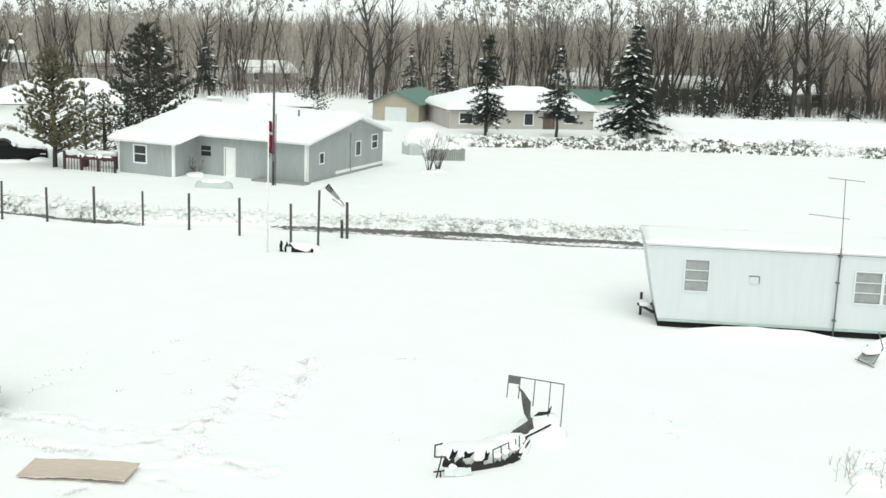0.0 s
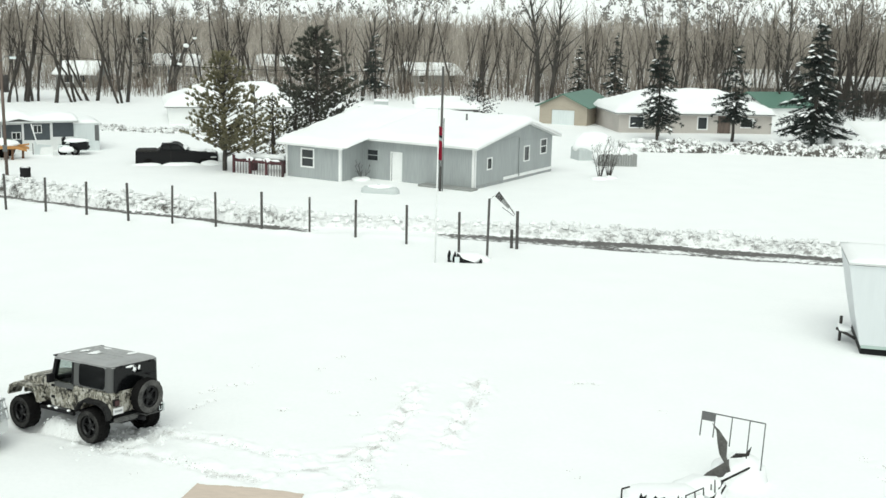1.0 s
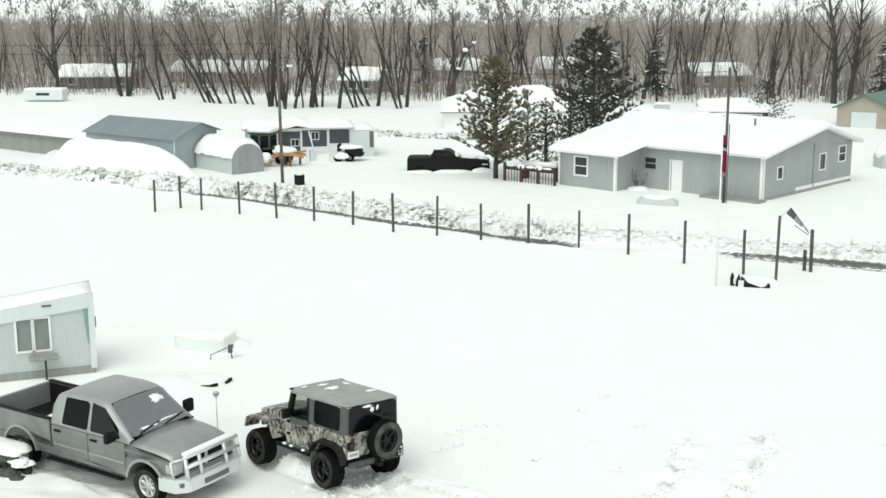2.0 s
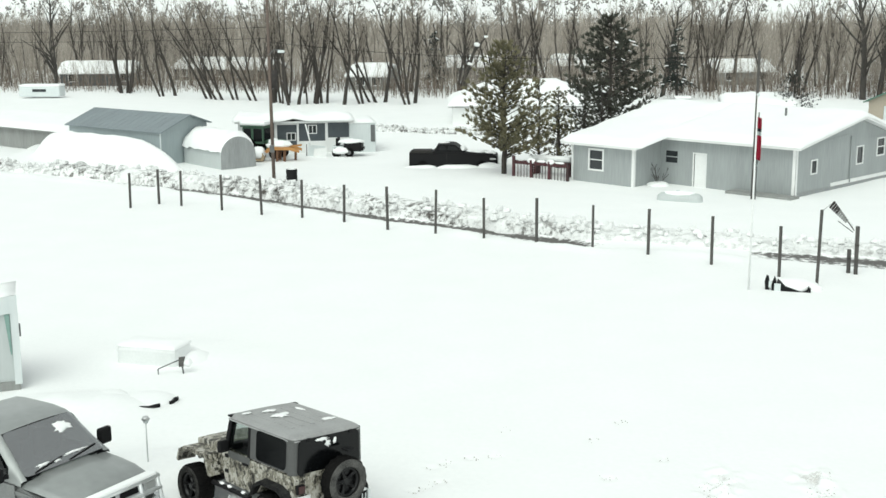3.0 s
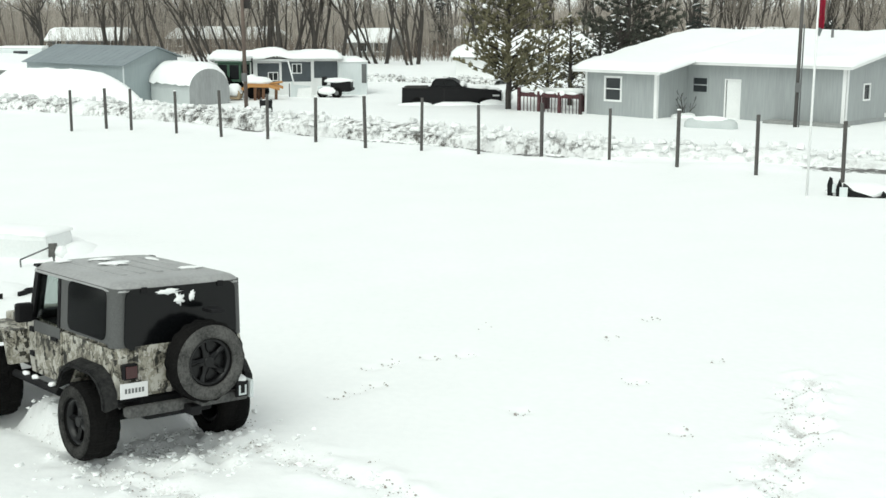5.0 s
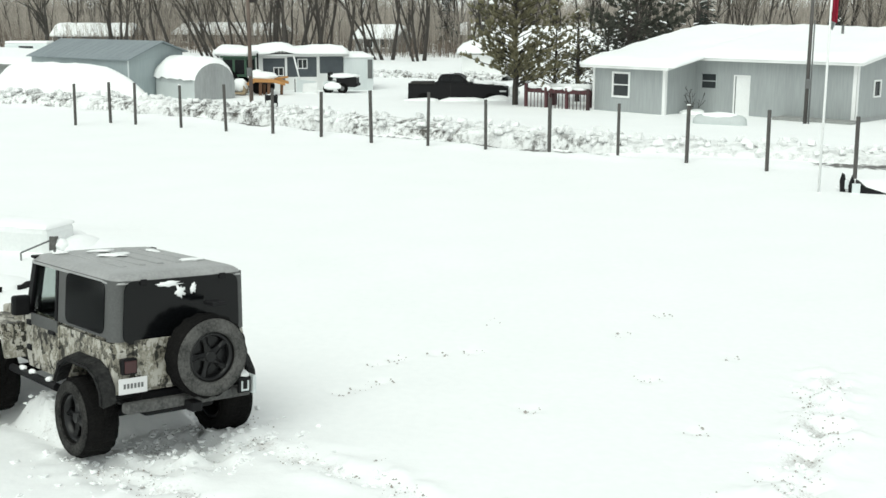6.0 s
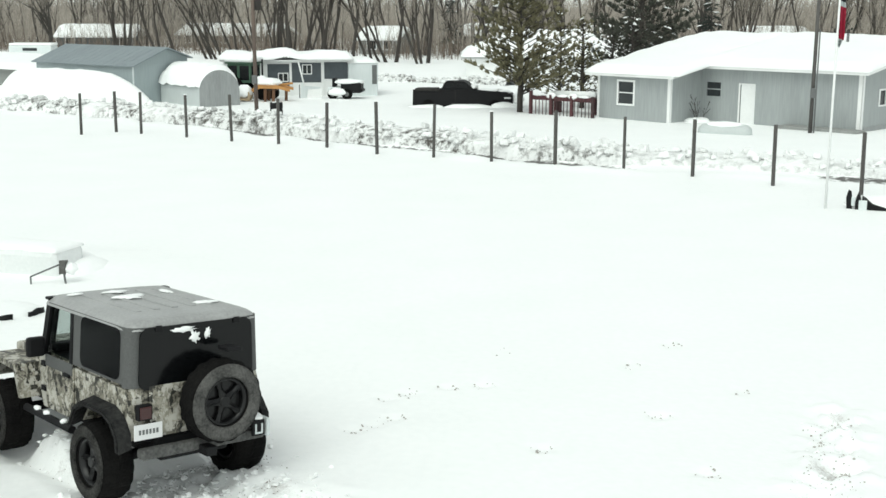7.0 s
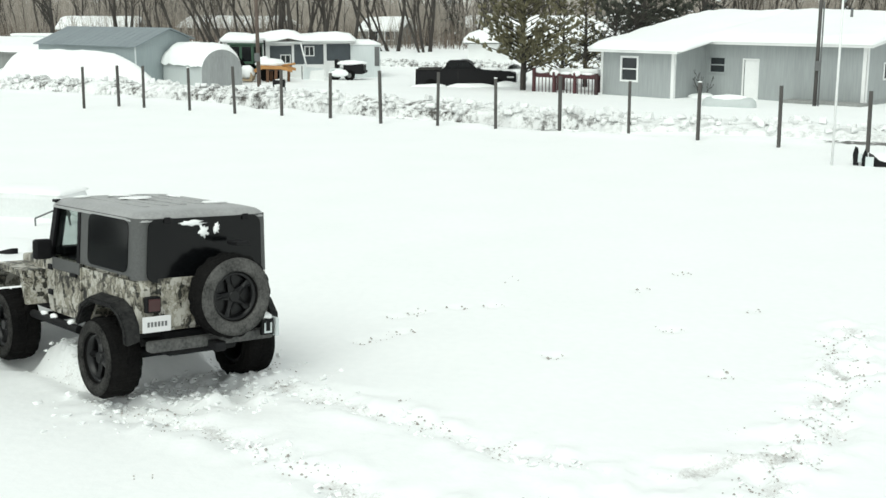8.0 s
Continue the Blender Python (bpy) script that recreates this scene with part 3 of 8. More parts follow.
def window(parent, m, w, h, frame_mat=None, glass=None, cross=True, border=0.07, name="window"):
    """A window in the plane y = 0, looking to -y, from its lower left corner at (0, 0, 0)."""
    fm, gl = frame_mat or WHITE, glass or GLASS
    bm = B()
    for a in ((-border, -border, w + border, 0), (-border, h, w + border, h + border), (-border, 0, 0, h), (w, 0, w + border, h)):
        box(bm, a[0], -0.035, a[1], a[2], 0.05, a[3])
    if cross:
        box(bm, 0, -0.01, h / 2 - 0.025, w, 0.04, h / 2 + 0.025)
    bmesh.ops.transform(bm, matrix=m, verts=bm.verts)
    ob = part(name, bm, fm, parent, "white window frame" if fm is WHITE else "")
    bm = B()
    for a, b in (((0, h / 2 - 0.025), (h / 2 + 0.025, h)) if cross else ((0, h),)):
        bmq = B()
        box(bmq, 0.0, 0.03, a, w, 0.045, b)
        bmesh.ops.transform(bmq, matrix=m, verts=bmq.verts)
        part("pane", bmq, gl, ob)
    bm.free()
    return ob


def make_grey_house():
    H = thing("house", pose(12.93, 46.05, 0, 0, 0, -39.2), "single-storey grey house with white trim under deep snow", "house")
    W0, WX0, WX1, WY, D = -7.82, -7.82, -11.91, -2.38, 10.25
    rise, zf, yr = 0.165, 2.42, 6.3
    back = 0.27

    def zr(y):
        return zf + rise * y if y <= yr else zf + rise * yr - back * (y - yr)
    # walls
    bm = B()
    wall_panel(bm, W0, 0, -0.3, zf, [(-5.75, -5.05, -0.29, 1.72), (-7.5, -6.75, 1.12, 1.75)])
    part("wall", bm, SIDING, H, "grey vertical siding")
    bm = B()
    wall_panel(bm, WX1, WX0, -0.3, zr(WY), [(-10.7, -9.85, 0.72, 1.72)], m=pose(0, WY, 0))
    part("wall", bm, SIDING, H)
    bm = B()
    wall_panel(bm, 0, -WY - 0.002, -0.3, zr(WY), m=pose(WX0, WY + 0.002, 0, 0, 0, 90))
    prism(bm, [(WY + 0.12, zr(WY)), (0, zr(WY)), (0, zf)], "x", WX0 - 0.12, WX0)
    part("wall", bm, SIDING, H)
    bm = B()
    holes = [(1.55, 2.05, 1.05, 1.65), (6.3, 6.95, 1.1, 1.95), (8.6, 9.4, 1.35, 2.2)]
    wall_panel(bm, 0.12, D, -0.3, zf, holes, m=pose(0, 0, 0, 0, 0, 90))
    part("wall", bm, SIDING, H)
    bm = B()
    prism(bm, [(0.12, zf + 0.003), (D, zf + 0.003), (D, zr(D)), (yr, zr(yr)), (0.12, zf + 0.02)], "x", -0.12, 0)
    part("gable", bm, SIDING, H)
    bm = B()
    wall_panel(bm, WX1, -0.12, -0.3, zr(D), m=pose(0, D - 0.12, 0))
    part("wall", bm, SIDING, H)
    bm = B()
    wall_panel(bm, WY + 0.12, D - 0.12, -0.3, zr(WY), m=pose(WX1 + 0.12, 0, 0, 0, 0, 90))
    prism(bm, [(WY + 0.12, zr(WY)), (D - 0.12, zr(WY)), (D - 0.12, zr(D)), (yr, zr(yr))], "x", WX1, WX1 + 0.12)
    part("wall", bm, SIDING, H)
    # corner boards, frieze and base trim
    for x0, y0, x1, y1, z in ((-0.16, -0.03, 0.03, 0.0, zf), (0.0, -0.03, 0.03, 0.16, zf), (WX0 - 0.13, WY - 0.03, WX0 + 0.03, WY, zr(WY)), (WX0, WY, WX0 + 0.03, WY + 0.12, zr(WY)), (WX1 - 0.02, WY - 0.03, WX1 + 0.1, WY, zr(WY))):
        part("corner_board", box(B(), x0, y0, -0.3, x1, y1, z), WHITE, H, "white corner board")
    part("base_board", box(B(), 0.0, 3.6, 0.18, 0.04, D, 0.36), WHITE, H, "white base board")
    part("foundation", box(B(), 0.0, 0.3, -0.2, 0.03, D, 0.177), HUT_END, H, "bare grey foundation")
    part("downpipe", cyl(B(), (0.05, 5.55, 0.2), (0.05, 5.55, 2.6), 0.04), SIDING, H)
    part("step_trim", box(B(), -0.01, 0.16, 2.3, 0.025, 5.5, 2.42, m=pose(0, 0, 0, 3.2)), SIDING, H)
    # door and windows
    part("door", box(B(), -5.73, 0.03, -0.28, -5.07, 0.08, 1.7, bevel=0.01), WHITE, H, "plain white door")
    bm = B()
    for a in ((-5.82, -5.75), (-5.05, -4.98)):
        box(bm, a[0], -0.03, -0.28, a[1], 0.02, 1.76)
    box(bm, -5.75, -0.03, 1.7, -5.05, 0.02, 1.76)
    part("door_frame", bm, WHITE, H)
    window(H, pose(-10.7, WY, 0.72), 0.85, 1.0, border=0.09)
    window(H, pose(-7.5, 0, 1.12), 0.75, 0.63, SIDING)
    for a, b, c, d in holes:
        window(H, pose(0, a, c, 0, 0, 90), b - a, d - c, cross=b - a > 0.7)
    # roof: deck and snow
    over = 0.45
    bm = B()
    y0, y1 = WY - over, D + over
    prof = [(y0, zr(y0) + 0.02), (yr, zr(yr) + 0.02), (y1, zr(y1) + 0.02), (y1, zr(y1) + 0.14), (yr, zr(yr) + 0.15), (y0, zr(y0) + 0.14)]
    prism(bm, prof, "x", WX1 - over, WX0 + over)
    y0 = -over
    prof = [(y0, zr(y0) + 0.018), (yr, zr(yr) + 0.018), (y1, zr(y1) + 0.018), (y1, zr(y1) + 0.138), (yr, zr(yr) + 0.148), (y0, zr(y0) + 0.138)]
    prism(bm, prof, "x", WX0 + over + 0.001, over)
    part("roof", bm, WHITE, H, "white fascia boards")
    snow = 0.32
    part("roof_snow", snow_slab([(WX1 - over - 0.03, WY - over - 0.03), (WX0 + over + 0.3, WY - over - 0.03), (WX0 + over + 0.3, D + over), (WX1 - over - 0.03, D + over)], lambda x, y: zr(y) + 0.13, snow, 0.1, seed=1.0), ROOF_SNOW, H, "deep snow blanket on the roof")
    part("roof_snow", snow_slab([(WX0 + over - 0.25, -over - 0.03), (over + 0.03, -over - 0.03), (over + 0.03, D + over), (WX0 + over - 0.25, D + over)], lambda x, y: zr(y) + 0.128, snow, 0.1, seed=2.0), ROOF_SNOW, H)
    # chimney block and vents
    part("roof_vent", cyl(B(), (-3.0, 4.2, 3.0), (-3.0, 4.2, 3.95), 0.06), STEEL, H)
    # deck planks at the foot of the corner
    part("deck", box(B(), -3.3, -0.9, -0.1, 0.3, -0.02, 0.12, bevel=0.02), WEATHERED, H, "low weathered wooden deck")
    return H


make_grey_house()


def gable_house(name, m, w, d, wall_h, ridge_h, wall_mat, roof_mat, label, category, snow=0.3, windows=(), door=None, over=0.35, ridge="x", seed=0.0, base=-0.3):
    """A plain house: w along x, d along y, front at y = 0, gable roof with its ridge along x or y."""
    H = thing(name, m, label, category)
    holes = [(a, b, c, e) for a, b, c, e in windows] + ([(door[0], door[1], base + 0.01, door[2])] if door else [])
    part("wall", wall_panel(B(), 0, w, base, wall_h, holes), wall_mat, H)
    part("wall", wall_panel(B(), 0, w, base, wall_h, m=pose(0, d - 0.12, 0)), wall_mat, H)
    for x in (0.12, w):
        part("wall", wall_panel(B(), 0.12, d - 0.12, base, wall_h, m=pose(x, 0, 0, 0, 0, 90)), wall_mat, H)
    if ridge == "hip":
        k = (ridge_h - wall_h) / (d / 2)

        def zr(x, y):
            return wall_h + k * min(y, d - y, x, w - x)
        bm = B()
        low = [bm.verts.new((x, y, wall_h - over * k)) for x, y in ((-over, -over), (w + over, -over), (w + over, d + over), (-over, d + over))]
        top = [bm.verts.new((d / 2, d / 2, ridge_h + 0.1)), bm.verts.new((w - d / 2, d / 2, ridge_h + 0.1))]
        for f in ((low[0], low[1], top[1], top[0]), (low[1], low[2], top[1]), (low[2], low[3], top[0], top[1]), (low[3], low[0], top[0]), (low[3], low[2], low[1], low[0])):
            bm.faces.new(f)
        part("roof", bm, roof_mat, H)
    elif ridge == "x":
        def zr(x, y):
            return ridge_h - abs(y - d / 2) * (ridge_h - wall_h) / (d / 2)
        for x in (0.003, w - 0.123):
            part("gable", prism(B(), [(0, wall_h + 0.003), (d, wall_h + 0.003), (d / 2, ridge_h)], "x", x, x + 0.12), wall_mat, H)
        prof = [(-over, zr(0, -over) + 0.02), (d / 2, ridge_h + 0.02), (d + over, zr(0, d + over) + 0.02), (d + over, zr(0, d + over) + 0.12), (d / 2, ridge_h + 0.13), (-over, zr(0, -over) + 0.12)]
        part("roof", prism(B(), prof, "x", -over, w + over), roof_mat, H)
    else:
        def zr(x, y):
            return ridge_h - abs(x - w / 2) * (ridge_h - wall_h) / (w / 2)
        for y in (0.003, d - 0.123):
            part("gable", prism(B(), [(0, wall_h + 0.003), (w, wall_h + 0.003), (w / 2, ridge_h)], "y", y, y + 0.12), wall_mat, H)
        prof = [(-over, zr(-over, 0) + 0.02), (w / 2, ridge_h + 0.02), (w + over, zr(w + over, 0) + 0.02), (w + over, zr(w + over, 0) + 0.12), (w / 2, ridge_h + 0.13), (-over, zr(-over, 0) + 0.12)]
        part("roof", prism(B(), prof, "y", -over, d + over), roof_mat, H)
    for a, b, c, e in windows:
        window(H, pose(a, 0, c), b - a, e - c, cross=False, border=0.1)
    if door:
        part("door", box(B(), door[0] + 0.02, 0.03, base + 0.02, door[1] - 0.02, 0.08, door[2] - 0.02, bevel=0.01), door[3], H)
    if snow:
        k = over + 0.03
        part("roof_snow", snow_slab([(-k, -k), (w + k, -k), (w + k, d + k), (-k, d + k)], lambda x, y: zr(x, y) + 0.12, snow, 0.1, cell=0.5, seed=seed), ROOF_SNOW, H, "deep snow on the roof")
    return H


# grey steel shed with its low side wing, at the far side of the road
def make_shed():
    S = thing("shed", pose(-22.3, 56.2, -0.17, 0, 0, -32), "pale grey steel shed with a bare dark metal roof", "shed")
    w, d, e, r, yr = 9.2, 3.6, 2.15, 3.0, 2.15
    part("wall", wall_panel(B(), -w, 0, -0.3, e), SHED_WALL, S)
    part("wall", wall_panel(B(), 0.12, d, -0.3, e, [(2.3, 3.1, 1.5, 2.08)], m=pose(0, 0, 0, 0, 0, 90)), SHED_WALL, S)
    part("gable", prism(B(), [(0.12, e + 0.003), (d, e + 0.003), (d, e + 0.4), (yr, r)], "x", -0.123, -0.003), SHED_WALL, S)
    part("wall", wall_panel(B(), -w, -0.12, -0.3, e, m=pose(0, d - 0.12, 0)), SHED_WALL, S)
    part("wall", wall_panel(B(), 0.12, d - 0.12, -0.3, e, m=pose(-w + 0.12, 0, 0, 0, 0, 90)), SHED_WALL, S)
    k = (r - e) / yr
    prof = [(-0.2, e - 0.2 * k + 0.02), (yr, r + 0.02), (d + 0.2, e + 0.3), (d + 0.2, e + 0.36), (yr, r + 0.09), (-0.2, e - 0.2 * k + 0.08)]
    roof = part("roof", prism(B(), prof, "x", -w - 0.2, 0.25), GALV, S, "bare dark grey sheet-metal roof")
    for i in range(16):
        x = -w + 0.1 + i * 0.6
        part("roof_rib", prism(B(), [(-0.2, e - 0.2 * k + 0.082), (yr, r + 0.092), (yr, r + 0.1), (-0.2, e - 0.2 * k + 0.09)], "x", x, x + 0.04), GALV, roof)
    part("vent_hatch", box(B(), -0.08, 2.3, 1.5, -0.02, 3.1, 2.08), WEATHERED, S)
    part("trim", box(B(), -0.08, -0.025, -0.3, 0.02, 0.0, e), DULL_WHITE, S)
    L = thing("shed", pose(-29.4, 60.9, 0, 0, 0, -32), "low weathered lean-to shed under snow", "shed")
    part("wall", wall_panel(B(), -14, 0, -0.3, 1.3), WEATHERED, L)
    part("wall", wall_panel(B(), 0.12, 4.5, -0.3, 1.3, m=pose(0, 0, 0, 0, 0, 90)), WEATHERED, L)
    part("roof", prism(B(), [(-0.3, 1.3), (4.6, 1.8), (4.6, 1.9), (-0.3, 1.4)], "x", -14.2, 0.2), WEATHERED, L)
    part("roof_snow", snow_slab([(-14.2, -0.35), (0.15, -0.35), (0.15, 4.6), (-14.2, 4.6)], lambda x, y: 1.43 + 0.1 * y, 0.3, 0.08, cell=0.5, seed=4), ROOF_SNOW, L)


def make_arched_hut():
    Q = thing("arched_hut", pose(-18.1, 54.4, 0, 0, 0, 46), "small white arched hut with snow on its back", "hut")
    w, L, h = 2.3, 4.5, 1.85
    pts = [(0, -0.3)] + [(w / 2 - w / 2 * math.cos(math.pi * i / 14), 0.75 + (h - 0.75) * math.sin(math.pi * i / 14)) for i in range(15)] + [(w, -0.3)]
    part("shell", prism(B(), pts, "y", 0.02, L), OFF_WHITE, Q)
    bm = B()
    prism(bm, [(w / 2 + (x - w / 2) * 1.01, z + 0.01) for x, z in pts], "y", -0.02, 0.018)
    part("end_wall", bm, HUT_END, Q, "grey end wall")
    part("door", box(B(), 0.55, -0.045, -0.25, 1.5, -0.022, 1.45, bevel=0.01), HUT_END, Q)
    # snow on the arch
    bm = B()
    outer = [(w / 2 - (w / 2 + 0.16) * math.cos(math.pi * i / 14), 0.66 + (h - 0.75 + 0.4) * math.sin(math.pi * i / 14)) for i in range(1, 14)]
    inner = [(w / 2 - (w / 2 + 0.004) * math.cos(math.pi * i / 14), 0.75 + (h - 0.746) * math.sin(math.pi * i / 14)) for i in range(1, 14)]
    rows = 14
    vs = [[bm.verts.new((x, 0.0 + L * j / rows + (0.25 if j == 0 else 0) + 0.1 * noise.noise(Vector((x, j, 3))), z + 0.2 * noise.noise(Vector((x * 2, j * 0.6, 1))))) for x, z in outer] for j in range(rows + 1)]
    ws = [[bm.verts.new((x, 0.02 + L * j / rows, z)) for x, z in inner] for j in (0, rows)]
    for j in range(rows):
        for i in range(len(outer) - 1):
            bm.faces.new((vs[j][i], vs[j][i + 1], vs[j + 1][i + 1], vs[j + 1][i])).smooth = True
    for k, j in ((0, 0), (1, rows)):
        for i in range(len(outer) - 1):
            bm.faces.new((vs[j][i], vs[j][i + 1], ws[k][i + 1], ws[k][i]))
    part("roof_snow", bm, ROOF_SNOW, Q, "thick snow on the arch")


make_shed()
make_arched_hut()


# long dark trailer home with white posts and a white box trailer beside it
def make_far_trailers():
    T = thing("trailer_home", pose(-20.5, 61.8, -0.15, 0, 0, 14), "long dark blue-grey trailer home with white posts under snow", "trailer home")
    L, eave = 8.58, 2.13
    bays = [(3.8, 5.06, 0.55, 1.98), (5.2, 6.9, 0.9, 2.05), (7.08, 8.52, 1.1, 2.08)]
    part("wall", wall_panel(B(), 1.3, L, 0.0, eave, bays), WHITE, T, "white lower wall")
    part("body", box(B(), 1.3, 0.13, 0.0, L, 2.6, eave), OFF_WHITE, T)
    for k, (a, b, c, d) in enumerate(bays):
        holes = [(4.45, 4.95, 1.0, 1.42)] if k == 0 else ([(5.85, 6.32, 1.42, 1.9)] if k == 1 else [])
        p = part("bay_panel", wall_panel(B(), a + 0.002, b - 0.002, c + 0.002, d - 0.002, holes, 0.06, m=pose(0, 0.03, 0)), DARK_PANEL, T, "dark blue-grey panel")
        for x0, x1, z0, z1 in holes:
            fr = B()
            for q in ((x0 - 0.05, z0 - 0.05, x1 + 0.05, z0), (x0 - 0.05, z1, x1 + 0.05, z1 + 0.05), (x0 - 0.05, z0, x0, z1), (x1, z0, x1 + 0.05, z1), ((x0 + x1) / 2 - 0.02, z0, (x0 + x1) / 2 + 0.02, z1)):
                box(fr, q[0], 0.0, q[1], q[2], 0.028, q[3])
            part("window_frame", fr, WHITE, p, "white window frame")
            part("pane", box(B(), x0, 0.05, z0, x1, 0.06, z1), GLASS, p)
    for x in (5.08, 6.93, 8.54):
        part("post", box(B(), x, -0.07, -0.1, x + 0.12, -0.003, eave), WHITE, T, "white post")
    part("roof", box(B(), 1.1, -0.35, eave + 0.003, L + 0.15, 2.8, eave + 0.09), WHITE, T)
    part("roof_snow", snow_slab([(1.0, -0.45), (L + 0.2, -0.45), (L + 0.2, 2.9), (1.0, 2.9)], lambda x, y: eave + 0.09 + 0.18 * math.exp(-((x - 4.9) / 0.5) ** 2), 0.42, 0.2, seed=6), ROOF_SNOW, T, "deep lumpy snow on the roof")
    V = thing("box_trailer", pose(-12.25, 63.7, -0.1, 0, 0, 16), "white rounded box trailer with snow on its roof", "trailer")
    part("body", box(B(), 0, 0, 0.3, 1.75, 4.0, 2.05, bevel=0.14), DULL_WHITE, V)
    part("end_panel", box(B(), 1.4, -0.02, 0.75, 1.68, -0.003, 1.85), STEEL, V, "grey end panel")
    part("skirt", box(B(), 0.02, -0.03, 0.05, 1.7, -0.004, 0.72), DULL_WHITE, V)
    for y in (1.4, 2.3):
        part("wheel", cyl(B(), (1.55, y, 0.3), (1.8, y, 0.3), 0.33, seg=16), RUBBER, V)
    part("roof_snow", snow_slab([(-0.03, -0.03), (1.78, -0.03), (1.78, 4.03), (-0.03, 4.03)], lambda x, y: 1.95, 0.26, 0.05, seed=7, edge=0.6), ROOF_SNOW, V)


make_far_trailers()

# houses across the far field
BUFF = material("buff_siding", (0.5, 0.465, 0.43), 0.8, color2=(0.42, 0.39, 0.36), scale=0.8, fine=10)
gable_house("house", pose(-7.4, 83, 0, 0, 0, 6), 12.5, 8, 1.5, 2.7, WHITE, WHITE, "white house under deep snow behind the pines", "house", snow=0.4, seed=11, ridge="hip")
gable_house("house", pose(26.2, 87.2, 0, 0, 0, -32), 4.6, 8, 1.7, 2.75, TAN, GREEN_ROOF, "tan house with a green metal roof", "house", snow=0.0, windows=[], door=(1.2, 3.4, 1.35, DULL_WHITE), ridge="y", seed=12)
gable_house("house", pose(31.5, 79.2, 0, 0, 0, -1), 14.0, 8, 1.75, 3.3, BUFF, WHITE, "pale bungalow with a snow-covered roof", "house", snow=0.4, windows=[(1.0, 2.2, 0.5, 1.4), (7.2, 8.0, 0.4, 1.4), (11.2, 12.2, 0.6, 1.3)], door=(9.0, 10.2, 1.6, POLE_WOOD), seed=13, ridge="hip")
gable_house("carport", pose(14.9, 88, -0.5, 0, 0, -4), 5.6, 5, 1.7, 2.2, POST_WOOD, WHITE, "dark open carport with a snowy roof", "carport", snow=0.4, windows=[(0.4, 2.4, 0.0, 1.4), (2.9, 5.0, 0.0, 1.4)], seed=14)
gable_house("house", pose(49.0, 88, 0, 0, 0, 8), 5.0, 7, 1.7, 2.8, WHITE, GREEN_ROOF, "small pale house with a green roof", "house", snow=0.0, seed=15)
barn = gable_house("barn", pose(48.5, 66.5, 0, 0, 0, -13), 42.0, 16, 0.0, 1.1, WEATHERED, WEATHERED, "long low barn buried to its eaves in snow", "barn", snow=0.5, seed=16)
part("snow_drift", lump(prism(B(), [(-2.5, -0.3), (18.5, -0.3), (17, 0.3), (8.0, 1.6), (-0.8, 0.3)], "x", -2.6, 0.3), 6, 0.2, 0.8), ROOF_SNOW, barn, "drift banked against the gable")
FAR_HOUSES = [(-44, 144, 6), (-24, 126, 4.5), (-15, 150, 6), (0, 154, 5), (20, 136, 7), (58, 122, 8), (72, 118, 9), (84, 110, 7), (-62, 132, 9), (-52, 146, 8), (64, 134, 10)]
for k, (x, y, w) in enumerate(FAR_HOUSES):
    gable_house("house", pose(x, y, 0, 0, 0, (k * 37) % 30 - 15), w, 6, 1.6, 2.7, (POST_WOOD, WEATHERED, DARK_PANEL)[k % 3], WHITE, ("brown", "grey weathered", "dark grey")[k % 3] + " house with a snowy roof among bare trees", "house", snow=0.35, windows=[(1.0, 2.0, 0.6, 1.5), (w - 1.6, w - 0.6, 0.6, 1.5)], seed=20 + k)


# white trailer and stacked boxes behind the grey house
def make_back_trailer():
    T = thing("utility_trailer", pose(9.0, 84, -0.1, 0, 0, -4) @ Matrix.Diagonal((1, 1, 0.64, 1)), "white box trailer and hutch behind the grey house", "trailer")
    part("body", box(B(), 0, 0, 0.3, 2.7, 2.0, 2.7, bevel=0.06), OFF_WHITE, T)
    part("door_panel", box(B(), 1.7, -0.03, 0.5, 2.5, -0.003, 2.4, bevel=0.01), WEATHERED, T)
    part("hutch", box(B(), 1.4, 0.1, 2.71, 2.65, 1.6, 3.35, bevel=0.05), OFF_WHITE, T, "small white hutch on the roof")
    part("snow_cap", lump(box(B(), 1.35, 0.05, 3.36, 2.7, 1.65, 3.6, bevel=0.1), 4, 0.06, 1.6), SNOW, T)
    part("snow_cap", lump(box(B(), 0, 0, 2.71, 1.38, 2.0, 2.95, bevel=0.1), 6, 0.08, 1.6), SNOW, T)
    for y in (0.5, 1.5):
        part("wheel", cyl(B(), (2.6, y, 0.25), (2.8, y, 0.25), 0.33, seg=16), RUBBER, T)


make_back_trailer()


